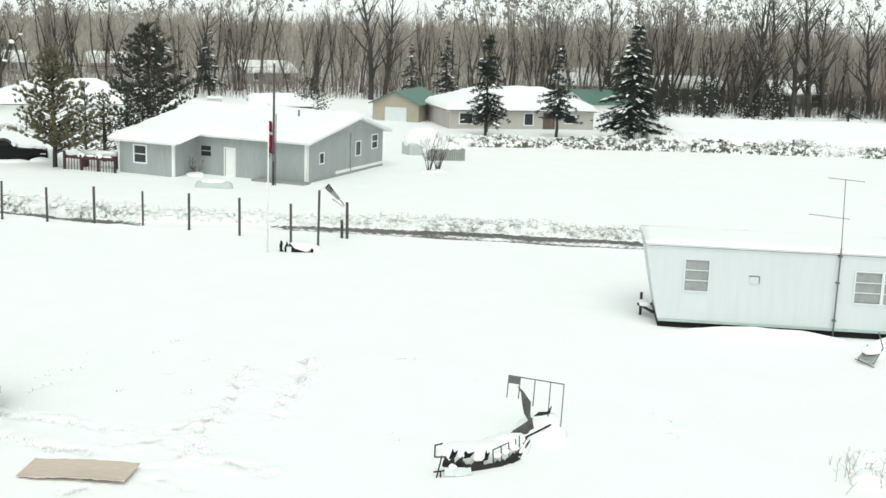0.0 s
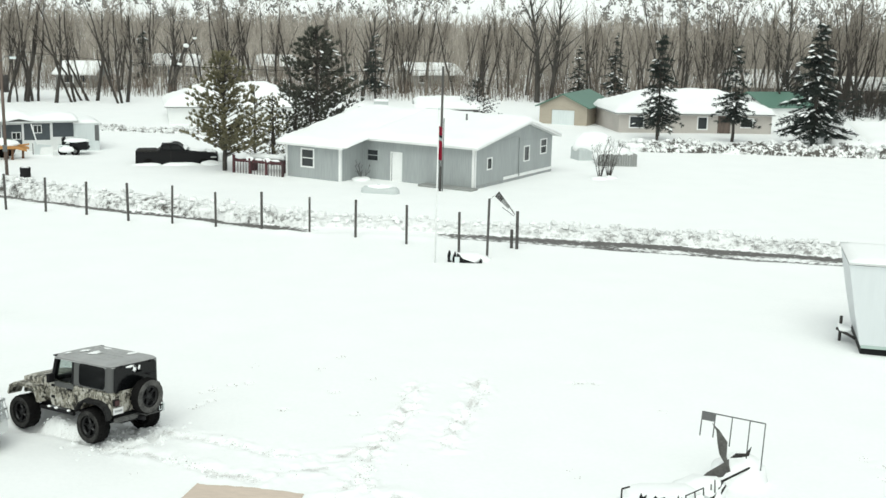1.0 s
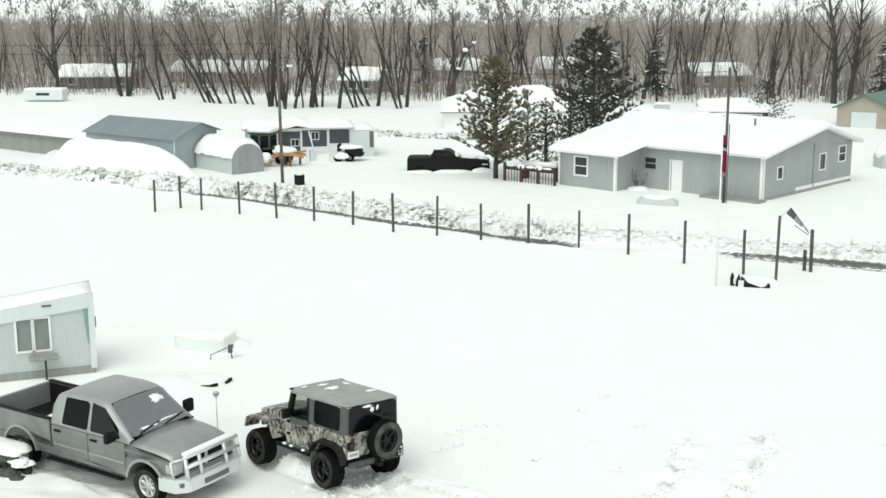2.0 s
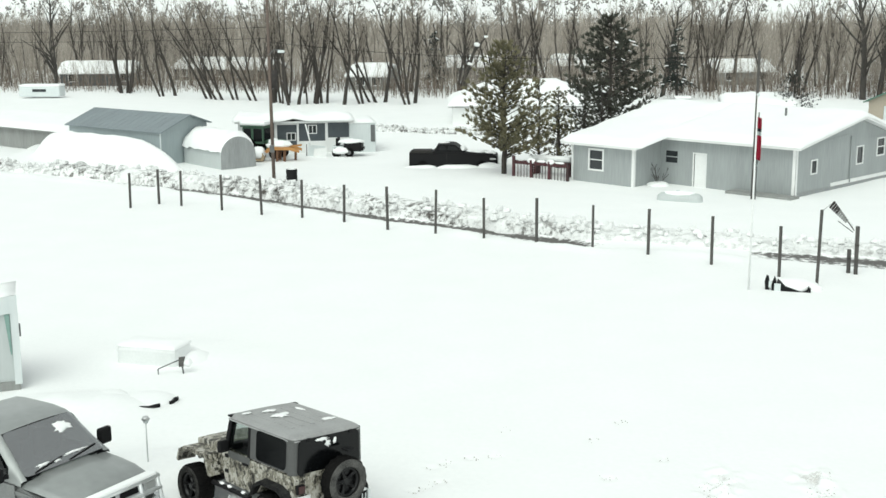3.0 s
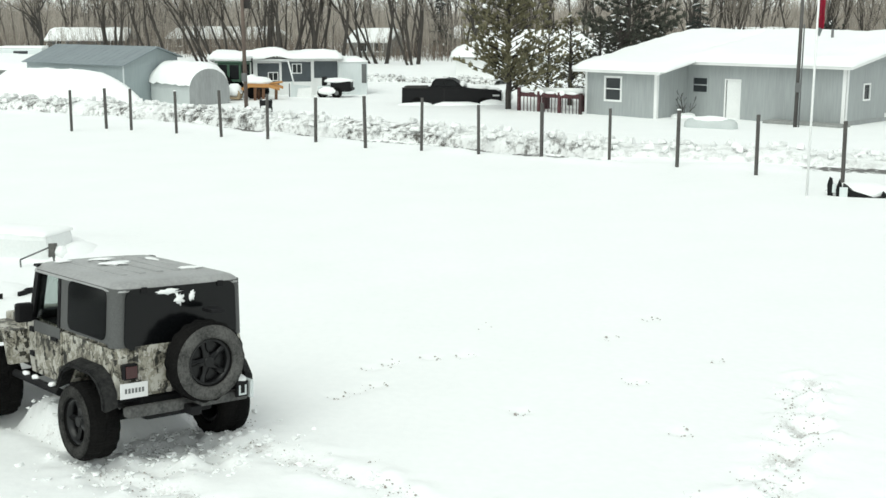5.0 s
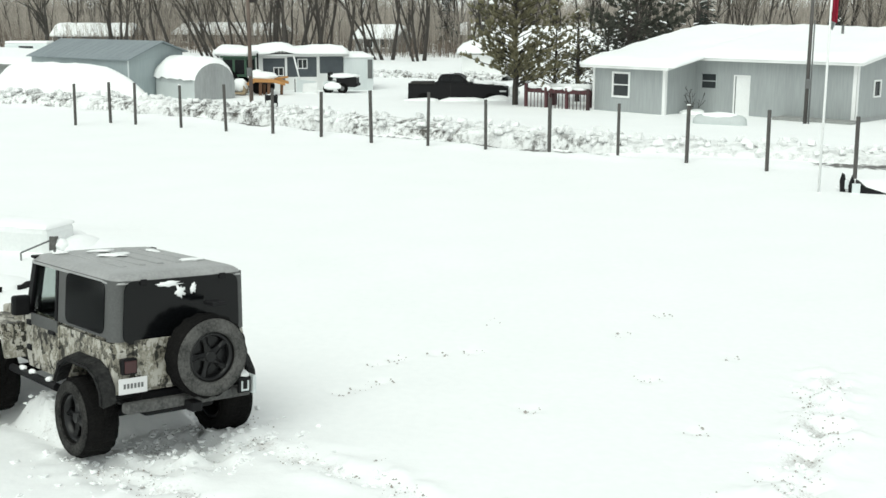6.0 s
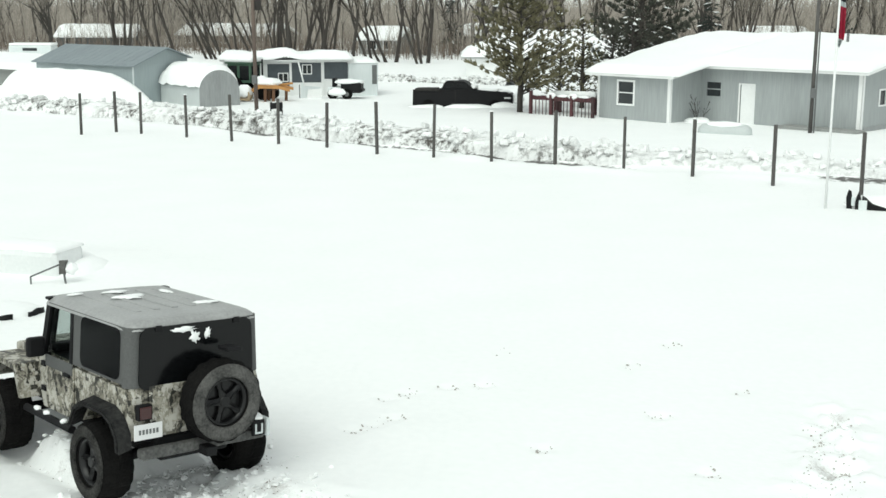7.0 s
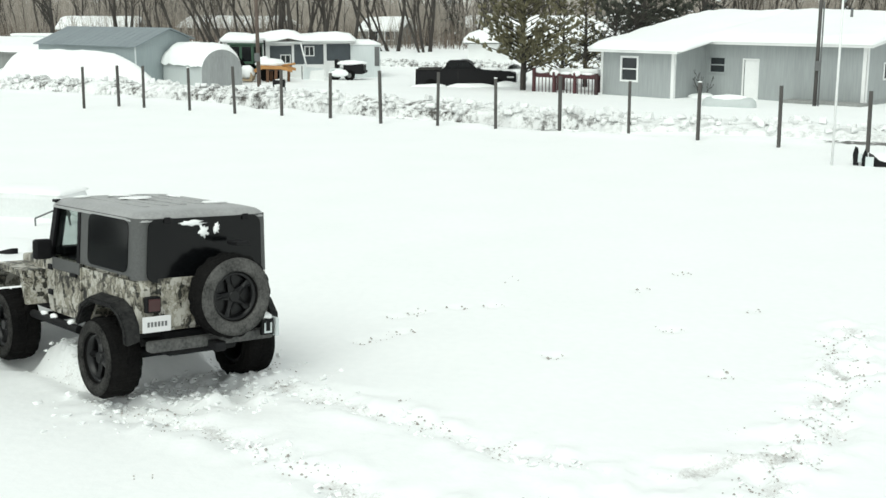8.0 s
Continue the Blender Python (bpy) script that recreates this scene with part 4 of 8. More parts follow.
# white mobile home beside the yard
def make_mobile_home():
    M = thing("mobile_home", pose(19.35, 12.3, 0, 0, 0, -22.1), "white metal-clad mobile home with a snow-covered roof", "mobile home")
    L, D, z0, z1 = 17.0, 3.2, 0.3, 2.8
    holes = [(0.8, 1.58, 1.36, 2.42), (6.42, 8.2, 1.25, 2.3), (11.5, 12.6, 1.4, 2.3)]
    part("wall", wall_panel(B(), 0, L, z0, z1, holes), HOME_WALL, M, "pale ribbed metal siding")
    bm = B()
    prism(bm, [(-0.55, z1), (0.0, z1), (0.0, z0), (-0.02, z0), (-0.25, 1.3)], "y", 0.0, D)
    part("front_end", bm, HOME_WALL, M, "raked front end")
    part("wall", wall_panel(B(), 0, L, z0, z1, m=pose(0, D - 0.12, 0)), DULL_WHITE, M)
    part("wall", box(B(), L - 0.12, 0.122, z0, L, D - 0.122, z1), DULL_WHITE, M)
    for i in range(42):
        x = 0.2 + i * 0.4
        if not any(a - 0.1 < x < b + 0.1 for a, b, c, d in holes):
            part("siding_rib", box(B(), x, -0.004, z0 + 0.02, x + 0.02, -0.001, z1 - 0.03), HOME_WALL, M)
    part("drip_rail", box(B(), -0.57, -0.03, z1, L, 0.0, z1 + 0.04), HOME_WALL, M)
    part("skirt_trim", box(B(), 0, -0.03, z0 - 0.06, L, -0.002, z0 + 0.03), material("pale_green_trim", (0.42, 0.52, 0.48), 0.5), M, "pale green bottom trim")
    # solid black block stands in for the shadow gap beneath the home
    part("underfloor_shade", box(B(), 0.0, 0.08, -0.1, L, D - 0.2, z0), BLACK, M)
    part("roof", box(B(), -0.56, -0.03, z1 + 0.062, L + 0.05, D + 0.05, z1 + 0.12), WHITE, M)
    part("roof_snow", snow_slab([(-0.58, -0.08), (L, -0.08), (L, D + 0.1), (-0.58, D + 0.1)], lambda x, y: z1 + 0.12, 0.1, 0.05, seed=30), ROOF_SNOW, M, "snow on the flat roof")
    glass = material("hazy_glass", (0.34, 0.35, 0.345), 0.25, color2=(0.24, 0.25, 0.25), scale=2, fine=6, bump=0)
    for k, (a, b, c, d) in enumerate(holes):
        w, h = b - a, d - c
        for n in range(2 if w > 1.3 else 1):
            ww = w / 2 - 0.05 if w > 1.3 else w
            x = a + n * (w / 2 + 0.05)
            fr = window(M, pose(x, 0, c), ww, h, DULL_WHITE, glass, cross=False, border=0.05)
            for j in (1, 2):
                part("louvre_bar", box(B(), x, -0.02, c + h * j / 3 - 0.015, x + ww, 0.028, c + h * j / 3 + 0.015), DULL_WHITE, fr)
    fl = part("exhaust_flap", box(B(), 2.95, -0.03, 1.72, 3.25, -0.004, 1.95), HOME_WALL, M, "small square vent flap")
    part("flap_edge", box(B(), 2.92, -0.035, 1.955, 3.28, -0.004, 1.98), STEEL, fl)
    part("flap_edge", box(B(), 3.255, -0.035, 1.72, 3.28, -0.004, 1.95), STEEL, fl)
    for x, w, hh in ((3.4, 2.9, 0.4), (8.9, 1.9, 0.5), (10.6, 2.0, 0.55), (13, 2.2, 0.55), (15.5, 2, 0.5)):
        bank = B()
        bmesh.ops.create_icosphere(bank, subdivisions=4, radius=1.0, matrix=pose(x, -0.42, -0.1) @ Matrix.Diagonal((w, 0.5, hh, 1)))
        part("drift", lump(bank, x, 0.05, 1.5), SNOW, M, "snow banked against the skirt")
    hitch = B()
    cyl(hitch, (-0.1, 0.9, 0.3), (-0.6, 1.5, 0.42), 0.05)
    cyl(hitch, (-0.1, 2.1, 0.3), (-0.6, 1.5, 0.42), 0.05)
    cyl(hitch, (-0.5, 1.5, 0.0), (-0.5, 1.5, 0.85), 0.05)
    part("hitch", hitch, RUST, M)
    part("hitch_snow", lump(box(B(), -0.6, 1.1, 0.42, -0.2, 1.8, 0.6, bevel=0.08), 9, 0.08, 2.0), SNOW, M)
    A = thing("antenna_mast", M.matrix_world @ pose(5.82, -0.12, 0), "thin rusty television antenna mast on a wall", "antenna")
    part("mast", cyl(B(), (0, 0, -0.2), (0, 0, 3.1), 0.026), STEEL, A)
    part("upper_mast", cyl(B(), (0, 0, 3.1), (-0.08, 0.05, 5.4), 0.014), STEEL, A)
    part("boom", cyl(B(), (-1.1, 0.3, 4.15), (0.15, -0.05, 4.1), 0.011), STEEL, A)
    part("boom", cyl(B(), (-0.6, 0.25, 5.4), (0.5, -0.15, 5.37), 0.011), STEEL, A)
    for z in (0.6, 1.9, 2.8):
        part("bracket", box(B(), -0.06, -0.05, z, 0.06, 0.115, z + 0.04), STEEL, A)


make_mobile_home()


# old white trailer by the pickup
def make_old_trailer():
    T = thing("trailer_home", pose(-11.15, 14.2, 0, 0, 0, 25.5), "old white trailer home with a twin window", "trailer home")
    L, D, z0, z1, fall = 4.4, 1.5, 0.15, 1.76, 0.118

    def eave(x):
        return 2.3 + fall * x
    part("wall", wall_panel(B(), -L, 0, z0, z1, [(-2.05, -1.2, 0.83, 1.72)]), OFF_WHITE, T, "weathered white metal wall")
    part("wall", prism(B(), [(-L, z1 + 0.002), (0, z1 + 0.002), (0, eave(0)), (-L, eave(-L))], "y", 0.0, 0.12), OFF_WHITE, T)
    part("wall", wall_panel(B(), 0.12, D, z0, eave(0), m=pose(0, 0, 0, 0, 0, 90)), OFF_WHITE, T)
    part("wall", prism(B(), [(-L, z0), (-0.12, z0), (-0.12, eave(-0.12)), (-L, eave(-L))], "y", D - 0.12, D), OFF_WHITE, T)
    part("fascia", prism(B(), [(-L, eave(-L) - 0.32), (0.05, eave(0) - 0.36), (0.05, eave(0) + 0.06), (-L, eave(-L) + 0.06)], "y", -0.06, -0.003), DULL_WHITE, T, "deep white slanting fascia")
    part("roof", prism(B(), [(-L, eave(-L) + 0.003), (0.03, eave(0) + 0.003), (0.03, eave(0) + 0.05), (-L, eave(-L) + 0.05)], "y", 0.0, D + 0.05), WHITE, T)
    part("corner_post", box(B(), -0.12, -0.05, z0, 0.05, -0.003, eave(0) - 0.362), DULL_WHITE, T)
    bm = B()
    prism(bm, [(-0.26, 1.9), (-0.14, 1.91), (-0.14, 0.9), (-0.17, 0.9)], "y", -0.03, -0.004)
    part("green_panel", bm, material("faded_green", (0.24, 0.38, 0.34), 0.6), T, "faded green corner stripe")
    for k in (0, 1):
        window(T, pose(-2.05 + 0.44 * k, 0, 0.83), 0.41, 0.89, WHITE, material("pale_glass", (0.25, 0.28, 0.27), 0.2, bump=0), cross=False, border=0.06)
    part("skirt", box(B(), -L, -0.04, -0.2, 0.0, -0.003, 0.22), WEATHERED, T)
    part("marker_lamp", box(B(), -1.35, -0.085, 2.06, -1.1, -0.062, 2.11), STEEL, T)
    part("marker_lamp", box(B(), 0.052, 0.1, 1.3, 0.09, 0.2, 1.6), STEEL, T)
    part("roof_snow", snow_slab([(-L, -0.02), (0.03, -0.02), (0.03, D), (-L, D)], lambda x, y: eave(x) + 0.05, 0.06, 0.02, seed=33), ROOF_SNOW, T)
    part("leg", cyl(B(), (-1.35, -0.25, -0.1), (-1.35, -0.25, 0.6), 0.03), RUST, T)
    part("shelf", lump(box(B(), -1.8, -0.4, 0.6, -1.0, -0.06, 0.7, bevel=0.04), 5, 0.05, 2), WEATHERED, T)


make_old_trailer()


# ---- vehicles in the yard ----
def camo_material():
    m = material("camouflage_wrap", (0.3, 0.27, 0.21), 0.55, scale=2, fine=20, bump=0.05)
    n, l = m.node_tree.nodes, m.node_tree.links
    b = n["Principled BSDF"]
    co = n.new("ShaderNodeTexCoord")
    mp = n.new("ShaderNodeMapping")
    mp.inputs["Scale"].default_value = (1.0, 1.0, 0.8)
    l.new(co.outputs["Object"], mp.inputs["Vector"])
    # torn leaf-like patches: cells of chance tone, their outlines pulled about by noise
    pull = n.new("ShaderNodeTexNoise")
    pull.inputs["Scale"].default_value, pull.inputs["Detail"].default_value, pull.inputs["Roughness"].default_value = 11.0, 4, 0.65
    l.new(mp.outputs["Vector"], pull.inputs["Vector"])
    mv = n.new("ShaderNodeVectorMath")
    mv.operation = "MULTIPLY_ADD"
    mv.inputs[1].default_value = (0.16, 0.16, 0.22)
    l.new(pull.outputs["Color"], mv.inputs[0])
    l.new(mp.outputs["Vector"], mv.inputs[2])
    tones = []
    for scale in (13.0, 30.0):
        cell = n.new("ShaderNodeTexVoronoi")
        cell.inputs["Scale"].default_value = scale
        l.new(mv.outputs[0], cell.inputs["Vector"])
        tone = n.new("ShaderNodeSeparateColor")
        l.new(cell.outputs["Color"], tone.inputs[0])
        tones.append(tone.outputs[0])
    drift = n.new("ShaderNodeTexNoise")
    drift.inputs["Scale"].default_value, drift.inputs["Detail"].default_value = 2.4, 2
    l.new(mp.outputs["Vector"], drift.inputs["Vector"])
    both = n.new("ShaderNodeMix")
    both.inputs["Factor"].default_value = 0.38
    l.new(tones[0], both.inputs["A"])
    l.new(tones[1], both.inputs["B"])
    shift = n.new("ShaderNodeMath")
    shift.operation = "MULTIPLY_ADD"
    shift.inputs[1].default_value = 0.58
    l.new(drift.outputs["Fac"], shift.inputs[0])
    l.new(both.outputs["Result"], shift.inputs[2])
    rp = n.new("ShaderNodeValToRGB")
    stops = [(0.0, (0.012, 0.012, 0.01)), (0.52, (0.02, 0.019, 0.016)), (0.62, (0.1, 0.093, 0.073)), (0.76, (0.23, 0.215, 0.172)), (0.92, (0.34, 0.322, 0.268)), (1.0, (0.46, 0.445, 0.4))]
    e = rp.color_ramp.elements
    while len(e) < len(stops):
        e.new(0.5)
    for k, (p, c) in zip(e, stops):
        k.position, k.color = p, (*c, 1)
    l.new(shift.outputs[0], rp.inputs["Fac"])
    l.new(rp.outputs["Color"], b.inputs["Base Color"])
    return m


def see_through(name, tint, gloss):
    m = bpy.data.materials.new(name)
    m.use_nodes = True
    n, l = m.node_tree.nodes, m.node_tree.links
    n.remove(n["Principled BSDF"])
    tr, gl, mx = n.new("ShaderNodeBsdfTransparent"), n.new("ShaderNodeBsdfGlossy"), n.new("ShaderNodeMixShader")
    tr.inputs["Color"].default_value = (*tint, 1)
    gl.inputs["Roughness"].default_value = 0.03
    mx.inputs["Fac"].default_value = gloss
    l.new(tr.outputs[0], mx.inputs[1])
    l.new(gl.outputs[0], mx.inputs[2])
    l.new(mx.outputs[0], n["Material Output"].inputs["Surface"])
    return m


CAMO = camo_material()
SIDEWALL = material("dusty_sidewall", (0.035, 0.035, 0.034), 0.9, color2=(0.12, 0.118, 0.113), scale=5, fine=45, spec=0.05, bump=0.4)
DARK_WALL = material("scuffed_sidewall", (0.012, 0.012, 0.012), 0.9, color2=(0.06, 0.059, 0.056), scale=6, fine=40, spec=0.05, bump=0.4)
# ROOF_GREY is HARDTOP with skylight painted in, plus a thin dust of snow
ROOF_GREY = material("skylit_dusted_hardtop", (0.25, 0.253, 0.25), 0.4, color2=(0.36, 0.363, 0.36), scale=1.6, fine=30, bump=0.15)
TINT = see_through("smoked_glass", (0.07, 0.075, 0.075), 0.03)
CLEAR = see_through("clear_glass", (0.9, 0.93, 0.92), 0.05)
TAIL_RED = material("red_lens", (0.055, 0.016, 0.016), 0.3, bump=0)
PLATE = material("plate_white", (0.7, 0.7, 0.7), 0.5, mix=0.1, bump=0)
SEAT = material("dark_cloth", (0.03, 0.03, 0.032), 0.9)
PALE_GREY = material("pale_wheel_alloy", (0.55, 0.56, 0.56), 0.35, metal=0.6, mix=0.2, bump=0)


def lathe(bm, prof, seg=28, close=True):
    """A profile of (radius, y) turned round the y axis."""
    rings = [[bm.verts.new((r * math.cos(2 * math.pi * i / seg), y, r * math.sin(2 * math.pi * i / seg))) for i in range(seg)] for r, y in prof]
    n = len(rings)
    fs = []
    for k in range(n if close else n - 1):
        a, b = rings[k], rings[(k + 1) % n]
        for i in range(seg):
            f = bm.faces.new((a[i], a[(i + 1) % seg], b[(i + 1) % seg], b[i]))
            f.smooth = True
            fs.append(f)
    bmesh.ops.recalc_face_normals(bm, faces=fs)
    return bm


def add_wheel(parent, m, R, width, rim_r, rim_mat, name="wheel", spokes=5, outward=1, dusty=False):
    """A wheel on the y axis, its outer face towards +y (outward = 1) or -y."""
    o = outward
    h = width / 2
    tyre = B()
    seg = 72
    prof = [(rim_r, -h * 0.8), (rim_r + 0.02, -h), (R - 0.07, -h), (R - 0.02, -h * 0.88), (R, -h * 0.62), (R, -h * 0.12), (R - 0.012, 0.0), (R, h * 0.12), (R, h * 0.62), (R - 0.02, h * 0.88), (R - 0.07, h), (rim_r + 0.02, h), (rim_r, h * 0.8)]
    rings = []
    for k, (r, y) in enumerate(prof):
        ring = []
        for i in range(seg):
            lug = 0.014 if (3 <= k <= 9 and k != 6 and ((i + (1 if k > 6 else 0)) // 2) % 2) else 0.0
            a = 2 * math.pi * i / seg
            ring.append(tyre.verts.new(((r - lug) * math.cos(a), y, (r - lug) * math.sin(a))))
        rings.append(ring)
    for k in range(len(rings)):
        a, b = rings[k], rings[(k + 1) % len(rings)]
        for i in range(seg):
            tyre.faces.new((a[i], a[(i + 1) % seg], b[(i + 1) % seg], b[i]))
    bmesh.ops.recalc_face_normals(tyre, faces=tyre.faces)
    bmesh.ops.transform(tyre, matrix=m, verts=tyre.verts)
    w = part(name, tyre, RUBBER, parent, "chunky black tyre")
    wall = lathe(B(), [(R - 0.035, h * 0.97 * o), (R - 0.075, (h + 0.006) * o), (rim_r + 0.03, (h + 0.006) * o), (rim_r + 0.005, h * 0.93 * o), (rim_r + 0.03, h * 0.9 * o), (R - 0.05, h * 0.9 * o)], 40)
    bmesh.ops.transform(wall, matrix=m, verts=wall.verts)
    part("sidewall", wall, SIDEWALL if dusty else DARK_WALL, w, "dusty grey sidewall" if dusty else "scuffed dark sidewall")
    rim = B()
    lathe(rim, [(rim_r + 0.005, -h * 0.75 * o), (rim_r + 0.005, h * 0.8 * o), (rim_r - 0.025, h * 0.8 * o), (rim_r - 0.04, h * 0.3 * o), (rim_r - 0.04, -h * 0.75 * o)], 28)
    cyl(rim, (0, h * 0.1 * o, 0), (0, h * 0.16 * o, 0), rim_r - 0.03, seg=24)
    bmesh.ops.transform(rim, matrix=m, verts=rim.verts)
    rm = part("rim", rim, BLACK if rim_mat is BLACK else rim_mat, w)
    for i in range(spokes):
        sp = B()
        turn = Matrix.Rotation(2 * math.pi * i / spokes + 0.3, 4, "Y")
        low, tip = [], rim_r - 0.02
        for z, w, top in ((0.045, 0.045, 0.66), (tip * 0.6, 0.026, 0.6), (tip, 0.04, 0.7)):
            low.append([sp.verts.new(turn @ Vector((x, h * y * o, z))) for x, y in ((-w, 0.22), (-w, top - 0.16), (0, top), (w, top - 0.16), (w, 0.22))])
        for a, b in zip(low, low[1:]):
            for q in range(5):
                sp.faces.new((a[q], a[(q + 1) % 5], b[(q + 1) % 5], b[q]))
        sp.faces.new(low[0])
        sp.faces.new(low[-1][::-1])
        bmesh.ops.recalc_face_normals(sp, faces=sp.faces)
        bmesh.ops.transform(sp, matrix=m, verts=sp.verts)
        part("spoke", sp, rim_mat, rm)
    hub = cyl(B(), (0, h * 0.2 * o, 0), (0, h * 0.72 * o, 0), 0.07, 0.055, seg=14)
    bmesh.ops.transform(hub, matrix=m, verts=hub.verts)
    part("hub_cap", hub, rim_mat, rm)
    return w


def arch(bm, cx, cz, r0, r1, y0, y1, a0=10, a1=170, n=10):
    """A curved wheel-arch flare."""
    pts = [(cx + r1 * math.cos(radians(a0 + (a1 - a0) * i / n)), cz + r1 * math.sin(radians(a0 + (a1 - a0) * i / n))) for i in range(n + 1)]
    inn = [(cx + r0 * math.cos(radians(a0 + (a1 - a0) * i / n)), cz + r0 * math.sin(radians(a0 + (a1 - a0) * i / n))) for i in range(n + 1)]
    rows = [[bm.verts.new((p[0], y, p[1])) for p, y in ((a, y0), (a, y1), (b, y1), (b, y0))] for a, b in zip(pts, inn)]
    fs = [bm.faces.new(rows[0]), bm.faces.new(rows[-1][::-1])]
    for a, b in zip(rows, rows[1:]):
        for k in range(4):
            fs.append(bm.faces.new((a[k], b[k], b[(k + 1) % 4], a[(k + 1) % 4])))
    bmesh.ops.recalc_face_normals(bm, faces=fs)
    return bm


def rounded(a, b, c, d, r, n=4):
    """Outline of a rectangle with rounded corners."""
    out = []
    for cx, cy, start in ((b - r, d - r, 0), (a + r, d - r, 90), (a + r, c + r, 180), (b - r, c + r, 270)):
        out += [(cx + r * math.cos(radians(start + 90 * i / n)), cy + r * math.sin(radians(start + 90 * i / n))) for i in range(n + 1)]
    return out


def taper(bm, z0, z1, k):
    """Leans the upper body inwards."""
    for v in bm.verts:
        u = max(0.0, min(1.0, (v.co.z - z0) / (z1 - z0)))
        v.co.y *= 1 - k * u
    return bm


def melt_patch(x, y, z, w, d, seed):
    """A thin ragged patch of melting snow."""
    rng = random.Random(seed)
    bm = B()
    n = 20
    rings = []
    wob = [rng.uniform(0.45, 1.15) for i in range(n)]
    for f, h in ((1.0, 0.0), (0.85, 0.012), (0.4, 0.018)):
        rings.append([bm.verts.new((x + w * f * wob[i] * math.cos(6.283 * i / n), y + d * f * wob[i] * math.sin(6.283 * i / n), z + h)) for i in range(n)])
    for a, b in zip(rings, rings[1:]):
        for i in range(n):
            bm.faces.new((a[i], a[(i + 1) % n], b[(i + 1) % n], b[i])).smooth = True
    bm.faces.new(rings[-1])
    bm.faces.new(rings[0][::-1])
    return bm


def make_jeep():
    J = thing("jeep", pose(*JEEP_AT, 0.02, 4.0, 2.4, JEEP_TURN), "camouflage-wrapped two-door off-roader with a grey hardtop, parked in snow", "jeep")
    R, half = 0.42, 0.76
    belt = 1.22
    ax = (-0.09, 2.37)
    # tub, with cut-outs for the wheels
    def arch_cut(cx, r, a0, a1, n=8):
        return [(cx + r * math.cos(radians(a0 + (a1 - a0) * i / n)), 0.42 + r * math.sin(radians(a0 + (a1 - a0) * i / n))) for i in range(n + 1)]
    prof = [(-0.62, 0.66)] + [p for p in arch_cut(ax[0], 0.52, 150, 28)] + [(0.62, 0.6), (1.42, 0.6), (1.5, 0.8), (1.5, 1.24), (1.2, 1.22), (-0.6, 1.21), (-0.64, 1.1)]
    bm = prism(B(), prof, "y", -half, half)
    es = [e for e in bm.edges if abs(e.verts[0].co.y - e.verts[1].co.y) < 1e-4 and e.verts[0].co.z > 1.05 and e.verts[1].co.z > 1.05]
    bmesh.ops.bevel(bm, geom=es, offset=0.035, segments=2, affect="EDGES")
    body = part("body", bm, CAMO, J, "tan and black camouflage body")
    for s in (1, -1):
        y = half * s
        d = part("door", box(B(), 0.6, min(y, y + 0.02 * s), 0.68, 1.3, max(y, y + 0.02 * s), 1.215, bevel=0.009), CAMO, J)
        part("door_handle", box(B(), 0.66, min(y + 0.02 * s, y + 0.05 * s), 1.06, 0.8, max(y + 0.02 * s, y + 0.05 * s), 1.1, bevel=0.008), BLACK, d)
        part("door_top", box(B(), 0.61, min(y + 0.021 * s, y + 0.03 * s), 1.09, 1.29, max(y + 0.021 * s, y + 0.03 * s), 1.222, bevel=0.004), HARDTOP, d, "dark grey upper door")
        for z in (0.82, 1.1):
            part("hinge", box(B(), 1.29, min(y + 0.005 * s, y + 0.04 * s), z - 0.03, 1.4, max(y + 0.005 * s, y + 0.04 * s), z + 0.03, bevel=0.008), BLACK, d)
    # hood, grille and front fenders
    bm = B()
    top = [(1.48, 0.64, 1.215), (2.1, 0.58, 1.19), (2.6, 0.5, 1.14), (2.74, 0.47, 1.08)]
    v = []
    for x, w, z in top:
        v.append([bm.verts.new(p) for p in ((x, -w, 0.7), (x, -w, z - 0.05), (x, -w + 0.08, z), (x, w - 0.08, z), (x, w, z - 0.05), (x, w, 0.7))])
    for a, b in zip(v, v[1:]):
        for i in range(6):
            bm.faces.new((a[i], a[(i + 1) % 6], b[(i + 1) % 6], b[i])).smooth = True
    bm.faces.new(v[0][::-1])
    bm.faces.new(v[-1])
    bmesh.ops.recalc_face_normals(bm, faces=bm.faces)
    part("hood", bm, CAMO, J, "camouflage hood")
    g = part("grille", box(B(), 2.72, -0.52, 0.66, 2.79, 0.52, 1.08, bevel=0.03), CAMO, J)
    for i in range(7):
        part("grille_slot", box(B(), 2.791, -0.24 + i * 0.07, 0.75, 2.796, -0.2 + i * 0.07, 1.02), BLACK, g)
    for s in (1, -1):
        part("headlight", cyl(B(), (2.79, 0.4 * s, 0.96), (2.82, 0.4 * s, 0.96), 0.09, seg=16), PALE_GREY, J)
    for s in (1, -1):
        y0, y1 = (0.5, 0.88) if s > 0 else (-0.88, -0.5)
        bm = prism(B(), [(1.78, 0.62), (1.84, 0.62), (1.98, 0.92), (2.6, 0.94), (2.82, 0.82), (2.9, 0.66), (2.96, 0.68), (2.88, 0.9), (2.66, 1.005), (1.94, 0.99)], "y", y0, y1)
        part("fender", bm, CAMO, J, "flared dark camouflage front fender")
        y1, y0 = (0.92, 0.765) if s > 0 else (-0.765, -0.87)
